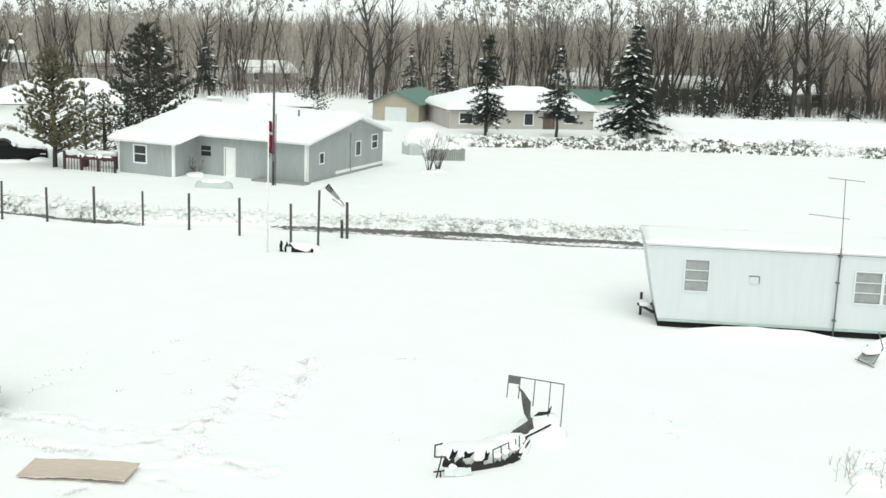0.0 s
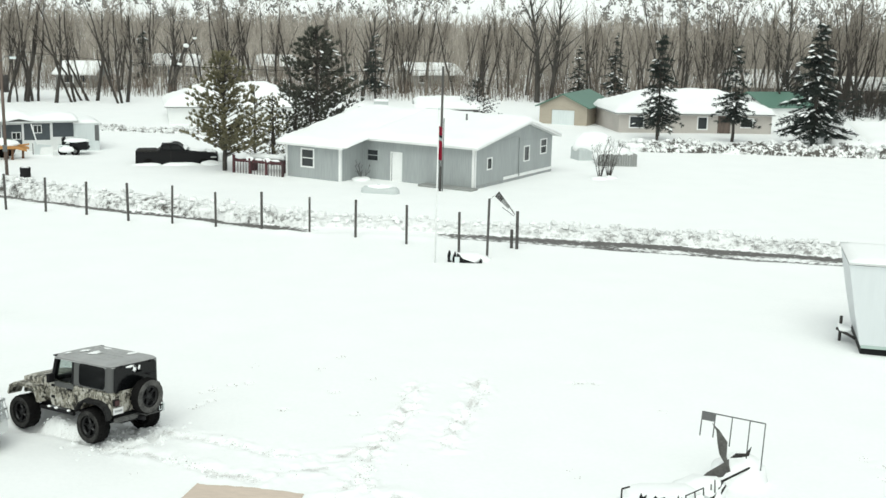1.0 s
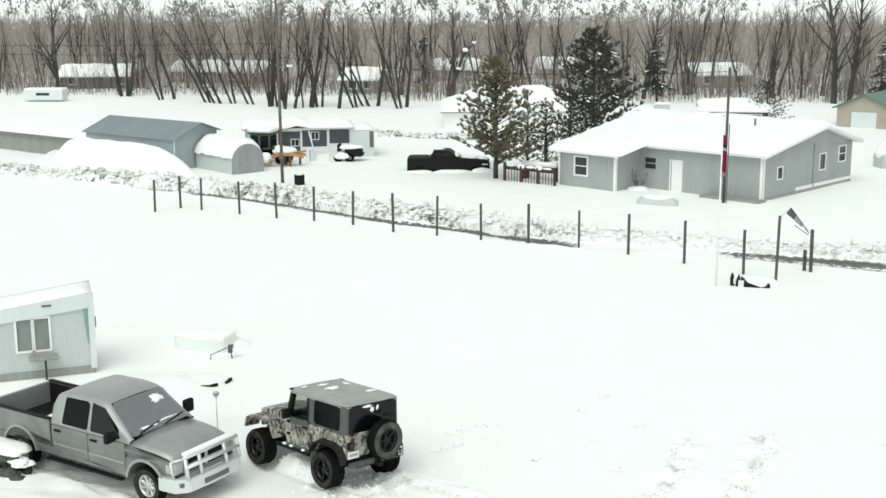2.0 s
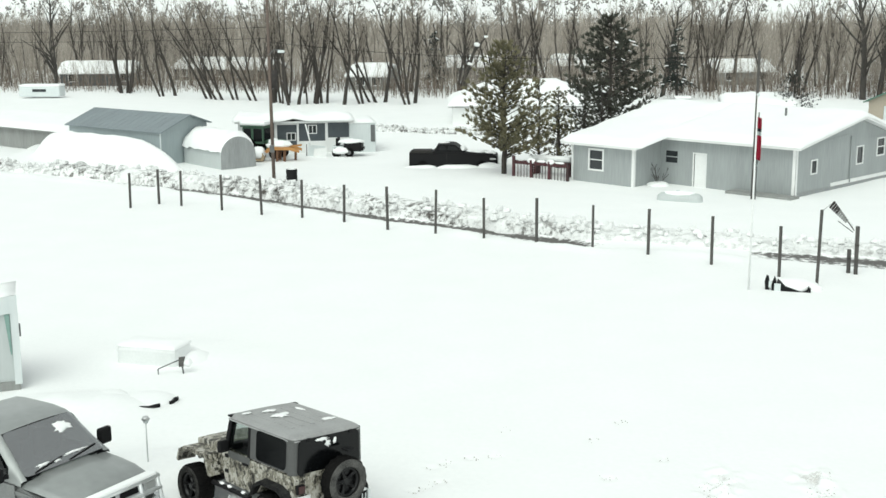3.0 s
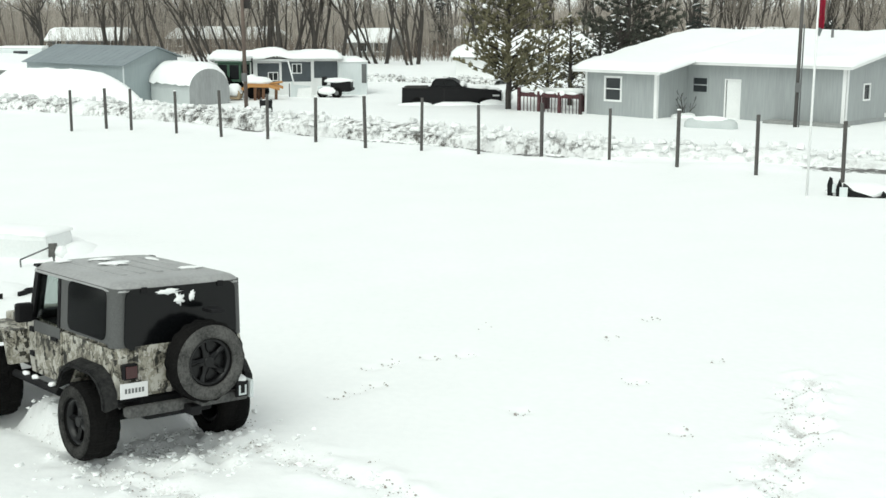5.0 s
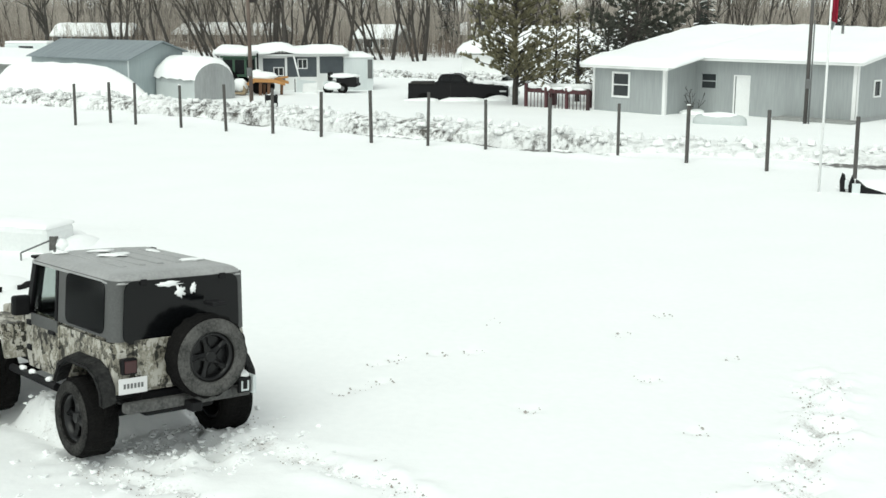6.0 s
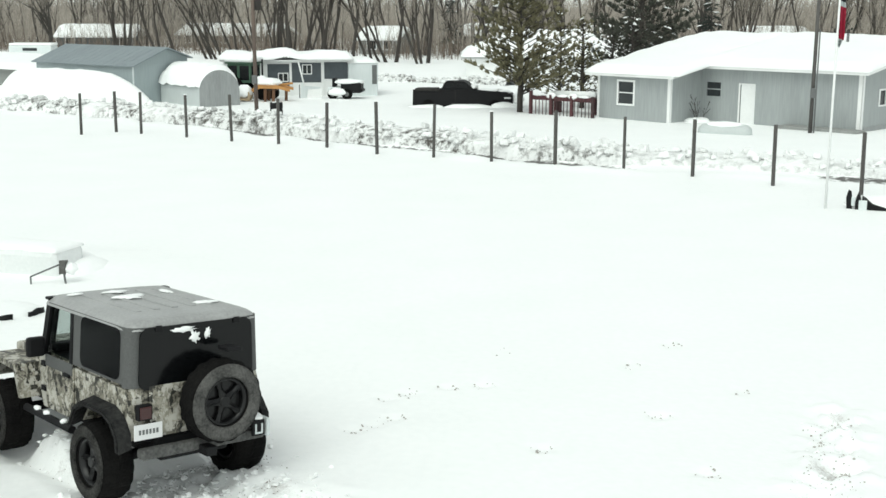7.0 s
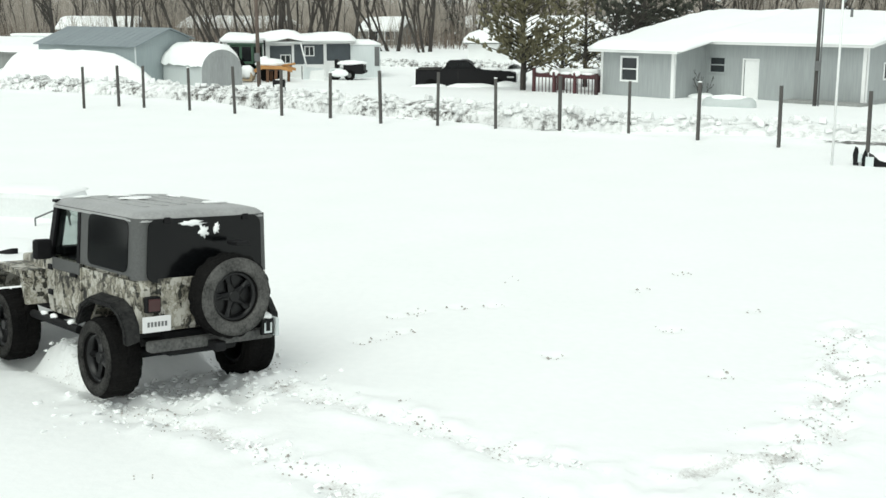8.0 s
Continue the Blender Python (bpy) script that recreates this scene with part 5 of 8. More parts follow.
        bm = prism(B(), [(-0.7, 0.6), (-0.68, 0.76), (-0.55, 0.91), (-0.36, 0.98), (0.14, 0.98), (0.33, 0.89), (0.47, 0.66), (0.42, 0.64), (0.28, 0.84), (0.12, 0.925), (-0.34, 0.925), (-0.5, 0.86), (-0.61, 0.74), (-0.63, 0.6)], "y", min(y0, y1), max(y0, y1))
        outer = max(abs(y0), abs(y1))
        for v in bm.verts:
            if abs(abs(v.co.y) - outer) < 1e-4:
                v.co.z -= 0.035
        bmesh.ops.bevel(bm, geom=[e for e in bm.edges if abs(abs(e.verts[0].co.y) - outer) < 1e-4 and abs(abs(e.verts[1].co.y) - outer) < 1e-4], offset=0.018, segments=2, affect="EDGES")
        part("flare", bm, CAMO_DARK, J, "dark rear wheel flare")
        yy = 0.82 * s
        part("side_step", cyl(B(), (0.55, yy, 0.52), (1.75, yy, 0.52), 0.045, seg=10), BLACK, J, "black tubular side step")
        for k, x in enumerate((0.75, 1.2, 1.45)):
            part("step_snow", icelump(B(), x, yy, 0.57, 0.06, 0.04, 0.03, k + 3.0, 0.3, 2), SNOW, J, "clump of snow on the step")
    # hardtop: shell with real window openings
    k0, k1, z0, z1 = -0.6, 1.26, belt, 1.8
    for s in (1, -1):
        yy = (half - 0.1, half + 0.015) if s > 0 else (-half - 0.015, -half + 0.1)
        bm = B()
        # quarter window frame, B pillar, roof rail
        for a, b, c, d in ((k0 + 0.06, k1, 1.765, 1.8), (k0 + 0.06, -0.4, z0, 1.765), (-0.4, 0.4, z0, z0 + 0.07), (0.4, 0.62, z0, 1.765)):
            box(bm, a, yy[0], c, b, yy[1], d)
        taper(bm, z0, 1.86, 0.035)
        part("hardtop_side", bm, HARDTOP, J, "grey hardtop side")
        bm = prism(B(), [(1.35, z0), (1.45, z0), (1.31, 1.785), (1.21, 1.785)], "y", *yy)
        taper(bm, z0, 1.86, 0.035)
        part("windscreen_pillar", bm, BLACK, J)
        for a, b, c in ((-0.46, 0.42, z0 + 0.09), (0.62, 1.35, z0)):
            bm = B()
            ym = (yy[0] + yy[1]) / 2 + 0.03 * s
            if b < 1:
                ym = yy[1 if s > 0 else 0] + 0.005 * s
                prism(bm, rounded(-0.46, 0.43, z0 + 0.03, z1 - 0.025, 0.09), "y", ym - 0.004, ym + 0.004)
            else:
                prism(bm, [(a, c), (b, c), (1.22, 1.765), (a, 1.765)], "y", ym - 0.004, ym + 0.004)
            taper(bm, z0, 1.86, 0.035)
            part("side_window", bm, REAR_TINT if b < 1 else CLEAR_DIM, J, "tinted side window")
        part("door_window_frame", taper(prism(B(), [(0.62, z0), (0.68, z0), (0.68, 1.763), (0.62, 1.763)], "y", yy[1] * 1.0 - 0.01 * s, yy[1] + 0.012 * s), z0, 1.86, 0.035), BLACK, J)
        mir = part("mirror", box(B(), 1.24, 0.8 if s > 0 else -1.0, 1.2, 1.34, 1.0 if s > 0 else -0.8, 1.42, bevel=0.03), BLACK, J, "black door mirror")
        part("mirror_arm", cyl(B(), (1.29, 0.72 * s, 1.2), (1.29, 0.86 * s, 1.26), 0.02, seg=8), BLACK, mir)
    # roof
    bm = B()
    rows = []
    # stations along the roof: (x, share of the width, share of the height), rounded off towards the tail
    spine = [(k0 - 0.045, 0.86, 0.0), (k0 - 0.04, 0.89, 0.25), (k0 - 0.025, 0.925, 0.5), (k0 + 0.005, 0.96, 0.74), (k0 + 0.05, 0.985, 0.9), (k0 + 0.12, 0.997, 0.97)] + [(k0 + 0.25 + (k1 - k0 - 0.2) * i / 6, 1.0, 1.0 - 0.05 * (i / 6) ** 2) for i in range(7)]
    spine.append((k1 + 0.075, 0.99, 0.8))
    for x, wide, tall in spine:
        row = []
        for yy, h in ((-0.757, 0.0), (-0.75, 0.04), (-0.727, 0.08), (-0.685, 0.115), (-0.615, 0.136), (-0.35, 0.15), (0, 0.155), (0.35, 0.15), (0.615, 0.136), (0.685, 0.115), (0.727, 0.08), (0.75, 0.04), (0.757, 0.0)):
            row.append(bm.verts.new((x, yy * wide, 1.766 + 0.75 * h * tall)))
        rows.append(row)
    for a, b in zip(rows, rows[1:]):
        for j in range(12):
            bm.faces.new((a[j], a[j + 1], b[j + 1], b[j])).smooth = True
    bm.faces.new(rows[0])
    bm.faces.new(rows[-1][::-1])
    bmesh.ops.recalc_face_normals(bm, faces=bm.faces)
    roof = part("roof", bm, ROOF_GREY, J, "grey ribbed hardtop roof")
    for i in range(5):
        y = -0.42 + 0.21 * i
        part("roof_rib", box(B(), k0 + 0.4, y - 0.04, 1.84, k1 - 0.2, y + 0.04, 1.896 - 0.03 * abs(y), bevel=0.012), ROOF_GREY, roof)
    part("visor", box(B(), 1.27, -0.745, 1.815, 1.38, 0.745, 1.848, m=None, bevel=0.012), BLACK, J, "black windscreen visor")
    part("windscreen", prism(B(), [(1.43, z0 + 0.02), (1.44, z0 + 0.02), (1.3, 1.785), (1.29, 1.785)], "y", -0.62, 0.62), CLEAR, J)
    # rear end
    bm = B()
    box(bm, k0 - 0.042, -0.66, 1.77, k0 + 0.06, 0.66, 1.8, bevel=0.012)
    for s in (1, -1):
        curve = [(k0 + 0.08 - 0.115 * math.sin(radians(10 * i)), (0.66 + 0.12 * math.cos(radians(10 * i))) * s) for i in range(10)]
        prism(bm, curve + [(k0 - 0.03, 0.6 * s), (k0 + 0.05, 0.6 * s), (k0 + 0.08, 0.7 * s)], "z", z0 - 0.03, 1.8)
    taper(bm, z0, 1.86, 0.035)
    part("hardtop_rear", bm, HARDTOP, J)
    rear = part("rear_window", taper(prism(B(), rounded(-0.665, 0.665, z0 - 0.06, 1.795, 0.1), "x", k0 - 0.056, k0 - 0.044), z0, 1.86, 0.035), REAR_TINT, J, "dark lift-up rear window")
    for y in (-0.45, 0.45):
        part("glass_hinge", box(B(), k0 - 0.075, y - 0.04, 1.75, k0 - 0.057, y + 0.03, 1.81, bevel=0.006), BLACK, rear)
    for x, y, z, w, h in ((k0 - 0.068, 0.17, 1.735, 0.17, 0.04), (k0 - 0.068, 0.04, 1.65, 0.07, 0.075), (k0 - 0.068, -0.12, 1.67, 0.04, 0.07)):
        bm = melt_patch(0, 0, 0, h, w, int(900 * (y + 1)))
        bmesh.ops.transform(bm, matrix=Matrix.Translation((x + 0.011, y, z)) @ Matrix.Rotation(radians(-90), 4, "Y"), verts=bm.verts)
        part("snow_patch", bm, SNOW, rear, "melting snow on the glass")
    tg = part("tailgate", box(B(), -0.665, -0.55, 0.7, -0.642, 0.55, 1.2, bevel=0.01), CAMO, J)
    for y in (-0.3, 0.3):
        part("tailgate_hinge", box(B(), -0.7, y - 0.22, 0.93, -0.666, y - 0.1, 1.0, bevel=0.008), BLACK, tg)
    for s in (1, -1):
        tl = part("tail_light", box(B(), -0.71, 0.62 * s - 0.08, 0.87, -0.642, 0.62 * s + 0.08, 1.03, bevel=0.012), BLACK, J, "square black-rimmed tail light")
        part("lens", box(B(), -0.73, 0.62 * s - 0.062, 0.888, -0.711, 0.62 * s + 0.062, 1.012, bevel=0.006), TAIL_RED, tl, "dark red lens")
    pl = part("number_plate", box(B(), -0.725, 0.44, 0.68, -0.715, 0.75, 0.84, bevel=0.003), PLATE, J, "white number plate")
    for k in range(6):
        part("plate_bar", box(B(), -0.7262, 0.485 + 0.038 * k, 0.735, -0.7252, 0.51 + 0.038 * k, 0.785), STEEL, pl)
    bp = part("bumper", box(B(), -0.79, -0.74, 0.48, -0.66, 0.7, 0.59, bevel=0.03), BUMPER, J, "grey steel rear bumper")
    plate = part("bumper_plate", box(B(), -0.83, -0.71, 0.53, -0.8, -0.56, 0.7, bevel=0.008), BLACK, bp, "dark plate with a pale hook mark")
    for y0, y1, za, zb_ in ((-0.685, -0.665, 0.57, 0.66), (-0.61, -0.59, 0.57, 0.66), (-0.685, -0.59, 0.55, 0.57)):
        part("hook_mark", box(B(), -0.836, y0, za, -0.831, y1, zb_), DULL_WHITE, plate)
    part("bumper_end", box(B(), -0.82, -0.79, 0.5, -0.66, -0.742, 0.7, bevel=0.015), DULL_WHITE, bp, "pale bumper end")
    part("bumper_snow", lump(box(B(), -0.84, -0.7, 0.705, -0.72, -0.57, 0.77, bevel=0.03), 7, 0.03, 6), SNOW, bp)
    part("hitch", box(B(), -0.95, -0.06, 0.45, -0.7, 0.06, 0.55, bevel=0.012), BLACK, J)
    part("spare_carrier", box(B(), -0.78, -0.45, 0.95, -0.666, -0.05, 1.2, bevel=0.015), BLACK, J)
    sp = add_wheel(J, pose(-0.9, -0.13, 1.01, 0, 0, 90), 0.435, 0.26, 0.25, RIM_BLACK, "spare_wheel", 5, 1, True)
    part("brake_light", box(B(), -0.98, -0.32, 1.52, -0.78, -0.16, 1.56, bevel=0.01), BLACK, J)
    # chassis, axles and wheels
    part("chassis", box(B(), -0.6, -0.45, 0.46, 2.7, 0.45, 0.64, bevel=0.02), BLACK, J)
    part("floor_pan", box(B(), -0.55, -0.72, 0.6, 1.55, 0.72, 0.655), BLACK, J)
    part("fuel_tank", box(B(), -0.6, -0.4, 0.38, 0.1, 0.4, 0.5, bevel=0.03), BLACK, J)
    for x in ax:
        part("axle", cyl(B(), (x, -0.7, 0.345), (x, 0.7, 0.345), 0.06, seg=12), BLACK, J)
        for s in (1, -1):
            add_wheel(J, pose(x, (0.8 if x > 1 else 0.79) * s, 0.345 if x < 1 else 0.3), R, 0.36, 0.25, RIM_BLACK, "wheel", 5, s)
    for y in (0.38, -0.38):
        st = part("seat", box(B(), 0.55, y - 0.24, 0.66, 1.05, y + 0.24, 1.0, bevel=0.05), SEAT, J)
        part("seat_back", box(B(), 0.45, y - 0.23, 0.95, 0.62, y + 0.23, 1.42, bevel=0.06), SEAT, st)
    part("cabin_floor", box(B(), -0.5, -0.71, 1.216, 1.4, 0.71, 1.228), BLACK, J)
    part("dashboard", box(B(), 1.2, -0.7, 1.229, 1.4, 0.7, 1.33, bevel=0.03), BLACK, J)
    part("roll_bar", cyl(cyl(cyl(B(), (0.4, -0.6, 0.7), (0.4, -0.55, 1.7), 0.035), (0.4, 0.6, 0.7), (0.4, 0.55, 1.7), 0.035), (0.4, -0.56, 1.7), (0.4, 0.56, 1.7), 0.035), BLACK, J)
    for x, y, w, d in ((0.62, 0.12, 0.16, 0.24), (0.98, 0.1, 0.09, 0.16), (-0.08, -0.44, 0.1, 0.15), (1.12, 0.5, 0.05, 0.1), (0.8, -0.42, 0.16, 0.05)):
        part("roof_snow", melt_patch(x, y, 1.8965 - 0.035 * abs(y), w, d, int(x * 50 + y * 70)), SNOW, J, "thin melting snow on the roof")
    return J


JEEP_AT, JEEP_TURN = (-2.53, 7.23), 139.0
CAMO_DARK = material("dark_camouflage", (0.006, 0.006, 0.007), 0.7, color2=(0.032, 0.032, 0.031), scale=9, fine=30, spec=0.12)
CLEAR_DIM = see_through("door_glass", (0.75, 0.78, 0.77), 0.04)
REAR_TINT = material("dark_rear_glass", (0.004, 0.0045, 0.005), 0.15, mix=0.2, bump=0, spec=0.25)
RIM_BLACK = material("satin_black_alloy", (0.005, 0.0052, 0.0055), 0.3, mix=0.2, bump=0, spec=0.3)
BUMPER = material("scuffed_grey_steel", (0.12, 0.12, 0.115), 0.75, color2=(0.03, 0.03, 0.03), scale=4, fine=30)
make_jeep()


def make_pickup():
    T = thing("pickup_truck", pose(*TRUCK_AT, -0.05, 0, 0, TRUCK_TURN), "grey metallic crew-cab pickup with a chrome brush guard, parked in snow", "pickup truck")
    half, R, wb = 0.98, 0.41, 4.0
    # x forward, rear axle at x = 0, y left
    def cut(cx, r=0.53, n=9):
        return [(cx + r * math.cos(radians(170 - 160 * i / n)), 0.42 + r * math.sin(radians(170 - 160 * i / n))) for i in range(n + 1)]
    lower = [(-1.25, 0.6)] + cut(0.0) + [(0.75, 0.52), (wb - 0.75, 0.52)] + cut(wb) + [(wb + 0.7, 0.55), (wb + 0.72, 0.9), (wb + 0.6, 1.05), (wb - 0.55, 1.2), (1.1, 1.24), (1.1, 0.75), (-1.2, 0.75)]
    bm = prism(B(), lower, "y", -half, half)
    for v in bm.verts:
        u = max(0, (v.co.x - wb) / 0.8)
        v.co.y *= 1 - 0.1 * u
    es = [e for e in bm.edges if abs(e.verts[0].co.y - e.verts[1].co.y) < 1e-4 and min(e.verts[0].co.z, e.verts[1].co.z) > 0.9]
    bmesh.ops.bevel(bm, geom=es, offset=0.06, segments=3, affect="EDGES")
    part("body", bm, TRUCK_SIDE, T, "grey metallic body with road dirt, side shade in its colour")
    # bed: two sides, tailgate, floor
    for s in (1, -1):
        y0, y1 = (half - 0.1, half) if s > 0 else (-half, -half + 0.1)
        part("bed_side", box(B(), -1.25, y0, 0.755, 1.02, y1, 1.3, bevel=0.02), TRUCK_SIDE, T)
        yi = (half - 0.112, half - 0.102) if s > 0 else (-half + 0.102, -half + 0.112)
        part("bed_lining", box(B(), -1.2, yi[0], 0.8, 0.97, yi[1], 1.29), BLACK, T, "black bed lining")
        part("bed_rail", box(B(), -1.25, y0 - 0.01, 1.302, 1.02, y1 + 0.01, 1.33, bevel=0.008), BLACK, T)
    part("tailgate", box(B(), -1.3, -half + 0.1, 0.755, -1.22, half - 0.1, 1.3, bevel=0.015), TRUCK_PAINT, T)
    part("bed_front", box(B(), 0.98, -half + 0.1, 0.755, 1.05, half - 0.1, 1.3), BLACK, T)
    part("bed_liner", box(B(), -1.2, -half + 0.105, 0.752, 0.97, half - 0.105, 0.8), BLACK, T)
    bm = B()
    bmesh.ops.create_icosphere(bm, subdivisions=4, radius=1, matrix=pose(0.5, -0.1, 0.82) @ Matrix.Diagonal((0.5, 0.6, 0.36, 1)))
    part("bed_snow", lump(bm, 4, 0.14, 2.2), SNOW, T, "heap of snow in the bed")
    # cab: one rounded shell with open windows, glass set over the openings
    cz, rz = 1.26, 1.87
    hb, ht = 0.955, 0.8

    def side(z):
        return hb - (hb - ht) * (z - cz) / (rz - cz)
    spine = [(1.07, 1.36), (1.1, 1.66), (1.18, 1.79), (1.36, 1.855), (1.5, 1.87), (2.2, 1.885), (2.34, 1.883), (2.62, 1.855), (2.76, 1.815), (3.2, 1.53), (3.55, 1.3)]
    bm = B()
    rings = []
    for x, zt in spine:
        up = min(0.09, (zt - cz) * 0.6)
        half_ring = [(side(cz), cz - 0.03), (side(cz + 0.03), cz + 0.03 if zt > 1.4 else cz), (side(zt - up), zt - up), (side(zt) - 0.035, zt - up * 0.35), (side(zt) - 0.12, zt - 0.006), (0.35, zt + 0.008)]
        rings.append([bm.verts.new((x, y, z)) for y, z in half_ring] + [bm.verts.new((x, 0, zt + 0.012))] + [bm.verts.new((x, -y, z)) for y, z in half_ring[::-1]])
    n = len(rings[0])
    for k, (p, q) in enumerate(zip(rings, rings[1:])):
        for j in range(n - 1):
            if j in (1, n - 3) and k in (4, 6, 7, 8):
                continue
            if k in (8, 9) and 3 < j < n - 5:
                continue
            bm.faces.new((p[j], p[j + 1], q[j + 1], q[j])).smooth = True
    bm.faces.new(rings[0])
    bmesh.ops.recalc_face_normals(bm, faces=bm.faces)
    part("cab", bm, TRUCK_PAINT, T, "rounded grey cab in the paler, sky-lit paint")

    def soft(poly, r=0.05, n=4):
        out = []
        for i, p in enumerate(poly):
            p, a, b = Vector(p), Vector(poly[i - 1]), Vector(poly[(i + 1) % len(poly)])
            u, v = p + (a - p).normalized() * r, p + (b - p).normalized() * r
            out += [u.lerp(p, t).lerp(p.lerp(v, t), t) for t in [i / n for i in range(n + 1)]]
        return out
    for s in (1, -1):
        for poly, mt, lb in (([(1.42, 1.29), (2.23, 1.29), (2.26, 1.775), (1.5, 1.775)], TINT, "tinted rear side window"), ([(2.33, 1.29), (3.26, 1.29), (2.74, 1.755), (2.34, 1.775)], TINT_SOFT, "front side window")):
            bm = B()
            pts = soft(poly)
            lay = [[bm.verts.new((p.x, (side(p.y) + o) * s, p.y)) for p in pts] for o in (0.003, 0.009)]
            bm.faces.new(lay[0])
            bm.faces.new(lay[1])
            for i in range(len(pts)):
                j = (i + 1) % len(pts)
                bm.faces.new((lay[0][i], lay[0][j], lay[1][j], lay[1][i]))
            bmesh.ops.recalc_face_normals(bm, faces=bm.faces)
            part("side_window", bm, mt, T, lb)
        ysk = half * s
        for x0, x1 in ((1.14, 2.26), (2.3, 3.42)):
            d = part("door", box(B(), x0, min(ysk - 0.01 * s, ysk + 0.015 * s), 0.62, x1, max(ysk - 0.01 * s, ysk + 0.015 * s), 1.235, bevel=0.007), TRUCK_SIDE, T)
            part("door_handle", box(B(), x0 + 0.08, min(ysk + 0.016 * s, ysk + 0.05 * s), 1.1, x0 + 0.28, max(ysk + 0.016 * s, ysk + 0.05 * s), 1.15, bevel=0.01), BLACK, d)
            part("door_trim", box(B(), x0 + 0.02, min(ysk + 0.016 * s, ysk + 0.03 * s), 0.78, x1 - 0.02, max(ysk + 0.016 * s, ysk + 0.03 * s), 0.83, bevel=0.004), TRUCK_PAINT, d)
        mr = part("mirror", box(B(), 3.12, min(1.02 * s, 1.3 * s), 1.26, 3.24, max(1.02 * s, 1.3 * s), 1.52 if s > 0 else 1.46, bevel=0.04), BLACK, T, "black towing mirror")
        part("mirror_arm", box(B(), 3.16, min(0.9 * s, 1.03 * s), 1.3, 3.22, max(0.9 * s, 1.03 * s), 1.35), BLACK, mr)
        for x in (0.0, wb):
            fl = part("wheel_lip", arch(B(), x, 0.42, 0.53, 0.59, min(half * s, (half + 0.03) * s), max(half * s, (half + 0.03) * s), 8, 172, 12), TRUCK_PAINT, T)
            add_wheel(T, pose(x, 0.84 * s, 0.4), R, 0.28, 0.25, PALE_GREY, "wheel", 8, s)
    bm = B()
    pts = soft([(3.53, -0.84), (3.53, 0.84), (2.78, 0.71), (2.78, -0.71)], 0.08)
    rise = 1.808

    def glass_z(x):
        return 1.325 + (rise - 1.325) * (3.53 - x) / 0.75
    lay = [[bm.verts.new((p.x + o, p.y, glass_z(p.x) + o)) for p in pts] for o in (0.006, 0.012)]
    bm.faces.new(lay[0])
    bm.faces.new(lay[1])
    for i in range(len(pts)):
        j = (i + 1) % len(pts)
        bm.faces.new((lay[0][i], lay[0][j], lay[1][j], lay[1][i]))
    bmesh.ops.recalc_face_normals(bm, faces=bm.faces)
    part("windscreen", bm, WIND, T, "wide windscreen streaked with melting snow")
    part("rear_glass", box(B(), 1.055, -0.72, 1.34, 1.065, 0.72, 1.66, m=pose(0.0, 0, 0), bevel=0.004), DARK_GLASS, T)
    for x, y, w, d in ((2.98, 0.38, 0.13, 0.22), (3.44, -0.42, 0.04, 0.16), (3.46, -0.12, 0.03, 0.1), (3.42, 0.3, 0.03, 0.3)):
        patch = melt_patch(0, 0, 0, w, d, int(x * 10 + y * 30))
        bmesh.ops.transform(patch, matrix=Matrix.Translation((x + 0.014, y, glass_z(x) + 0.014)) @ Matrix.Rotation(math.atan2(rise - 1.325, 0.75), 4, "Y"), verts=patch.verts)
        part("screen_snow", patch, SNOW, T, "melting snow on the windscreen")
    for y in (-0.62, 0.1):
        part("wiper", cyl(B(), (3.53, y, glass_z(3.53) + 0.03), (3.44, y + 0.62, glass_z(3.44) + 0.03), 0.014, seg=6), BLACK, T)
    part("cowl", box(B(), 3.36, -0.85, cz - 0.05, 3.56, 0.85, cz + 0.02, bevel=0.01), BLACK, T)
    bm = B()
    rings = []
    for x, z, w in ((3.5, 1.285, 0.93), (3.9, 1.27, 0.92), (4.3, 1.235, 0.9), (4.58, 1.175, 0.87), (4.7, 1.1, 0.84), (4.72, 1.02, 0.83)):
        prof = [(-1, -0.09), (-0.96, -0.035), (-0.88, -0.008), (-0.6, 0.0), (-0.53, 0.03), (-0.25, 0.036), (0, 0.038), (0.25, 0.036), (0.53, 0.03), (0.6, 0.0), (0.88, -0.008), (0.96, -0.035), (1, -0.09)]
        rings.append([bm.verts.new((x, w * y, z + h)) for y, h in prof])
    for p, q in zip(rings, rings[1:]):
        for j in range(12):
            bm.faces.new((p[j], p[j + 1], q[j + 1], q[j])).smooth = True
    bm.faces.new(rings[0])
    bmesh.ops.recalc_face_normals(bm, faces=bm.faces)
    part("hood", bm, TRUCK_PAINT, T, "grey hood with a raised centre")
    part("dashboard", box(B(), 2.95, -0.85, 1.0, 3.42, 0.85, 1.25, bevel=0.04), SEAT, T)
    for x in (1.6, 2.5):
        for y in (-0.42, 0.42):
            st = part("seat", box(B(), x, y - 0.28, 0.8, x + 0.5, y + 0.28, 1.05, bevel=0.05), SEAT, T)
            part("seat_back", box(B(), x - 0.1, y - 0.26, 1.0, x + 0.08, y + 0.26, 1.62, bevel=0.06), SEAT, st)
    # front: grille, lamps, bumper and brush guard
    fx = wb + 0.75
    gr = part("grille", box(B(), fx - 0.02, -0.62, 0.72, fx + 0.06, 0.62, 1.08, bevel=0.02), CHROME_WHITE, T, "chrome crosshair grille")
    for y in (-0.57, 0.05):
        for z in (0.76, 0.925):
            part("grille_opening", box(B(), fx + 0.061, y, z, fx + 0.066, y + 0.52, z + 0.125), BLACK, gr)
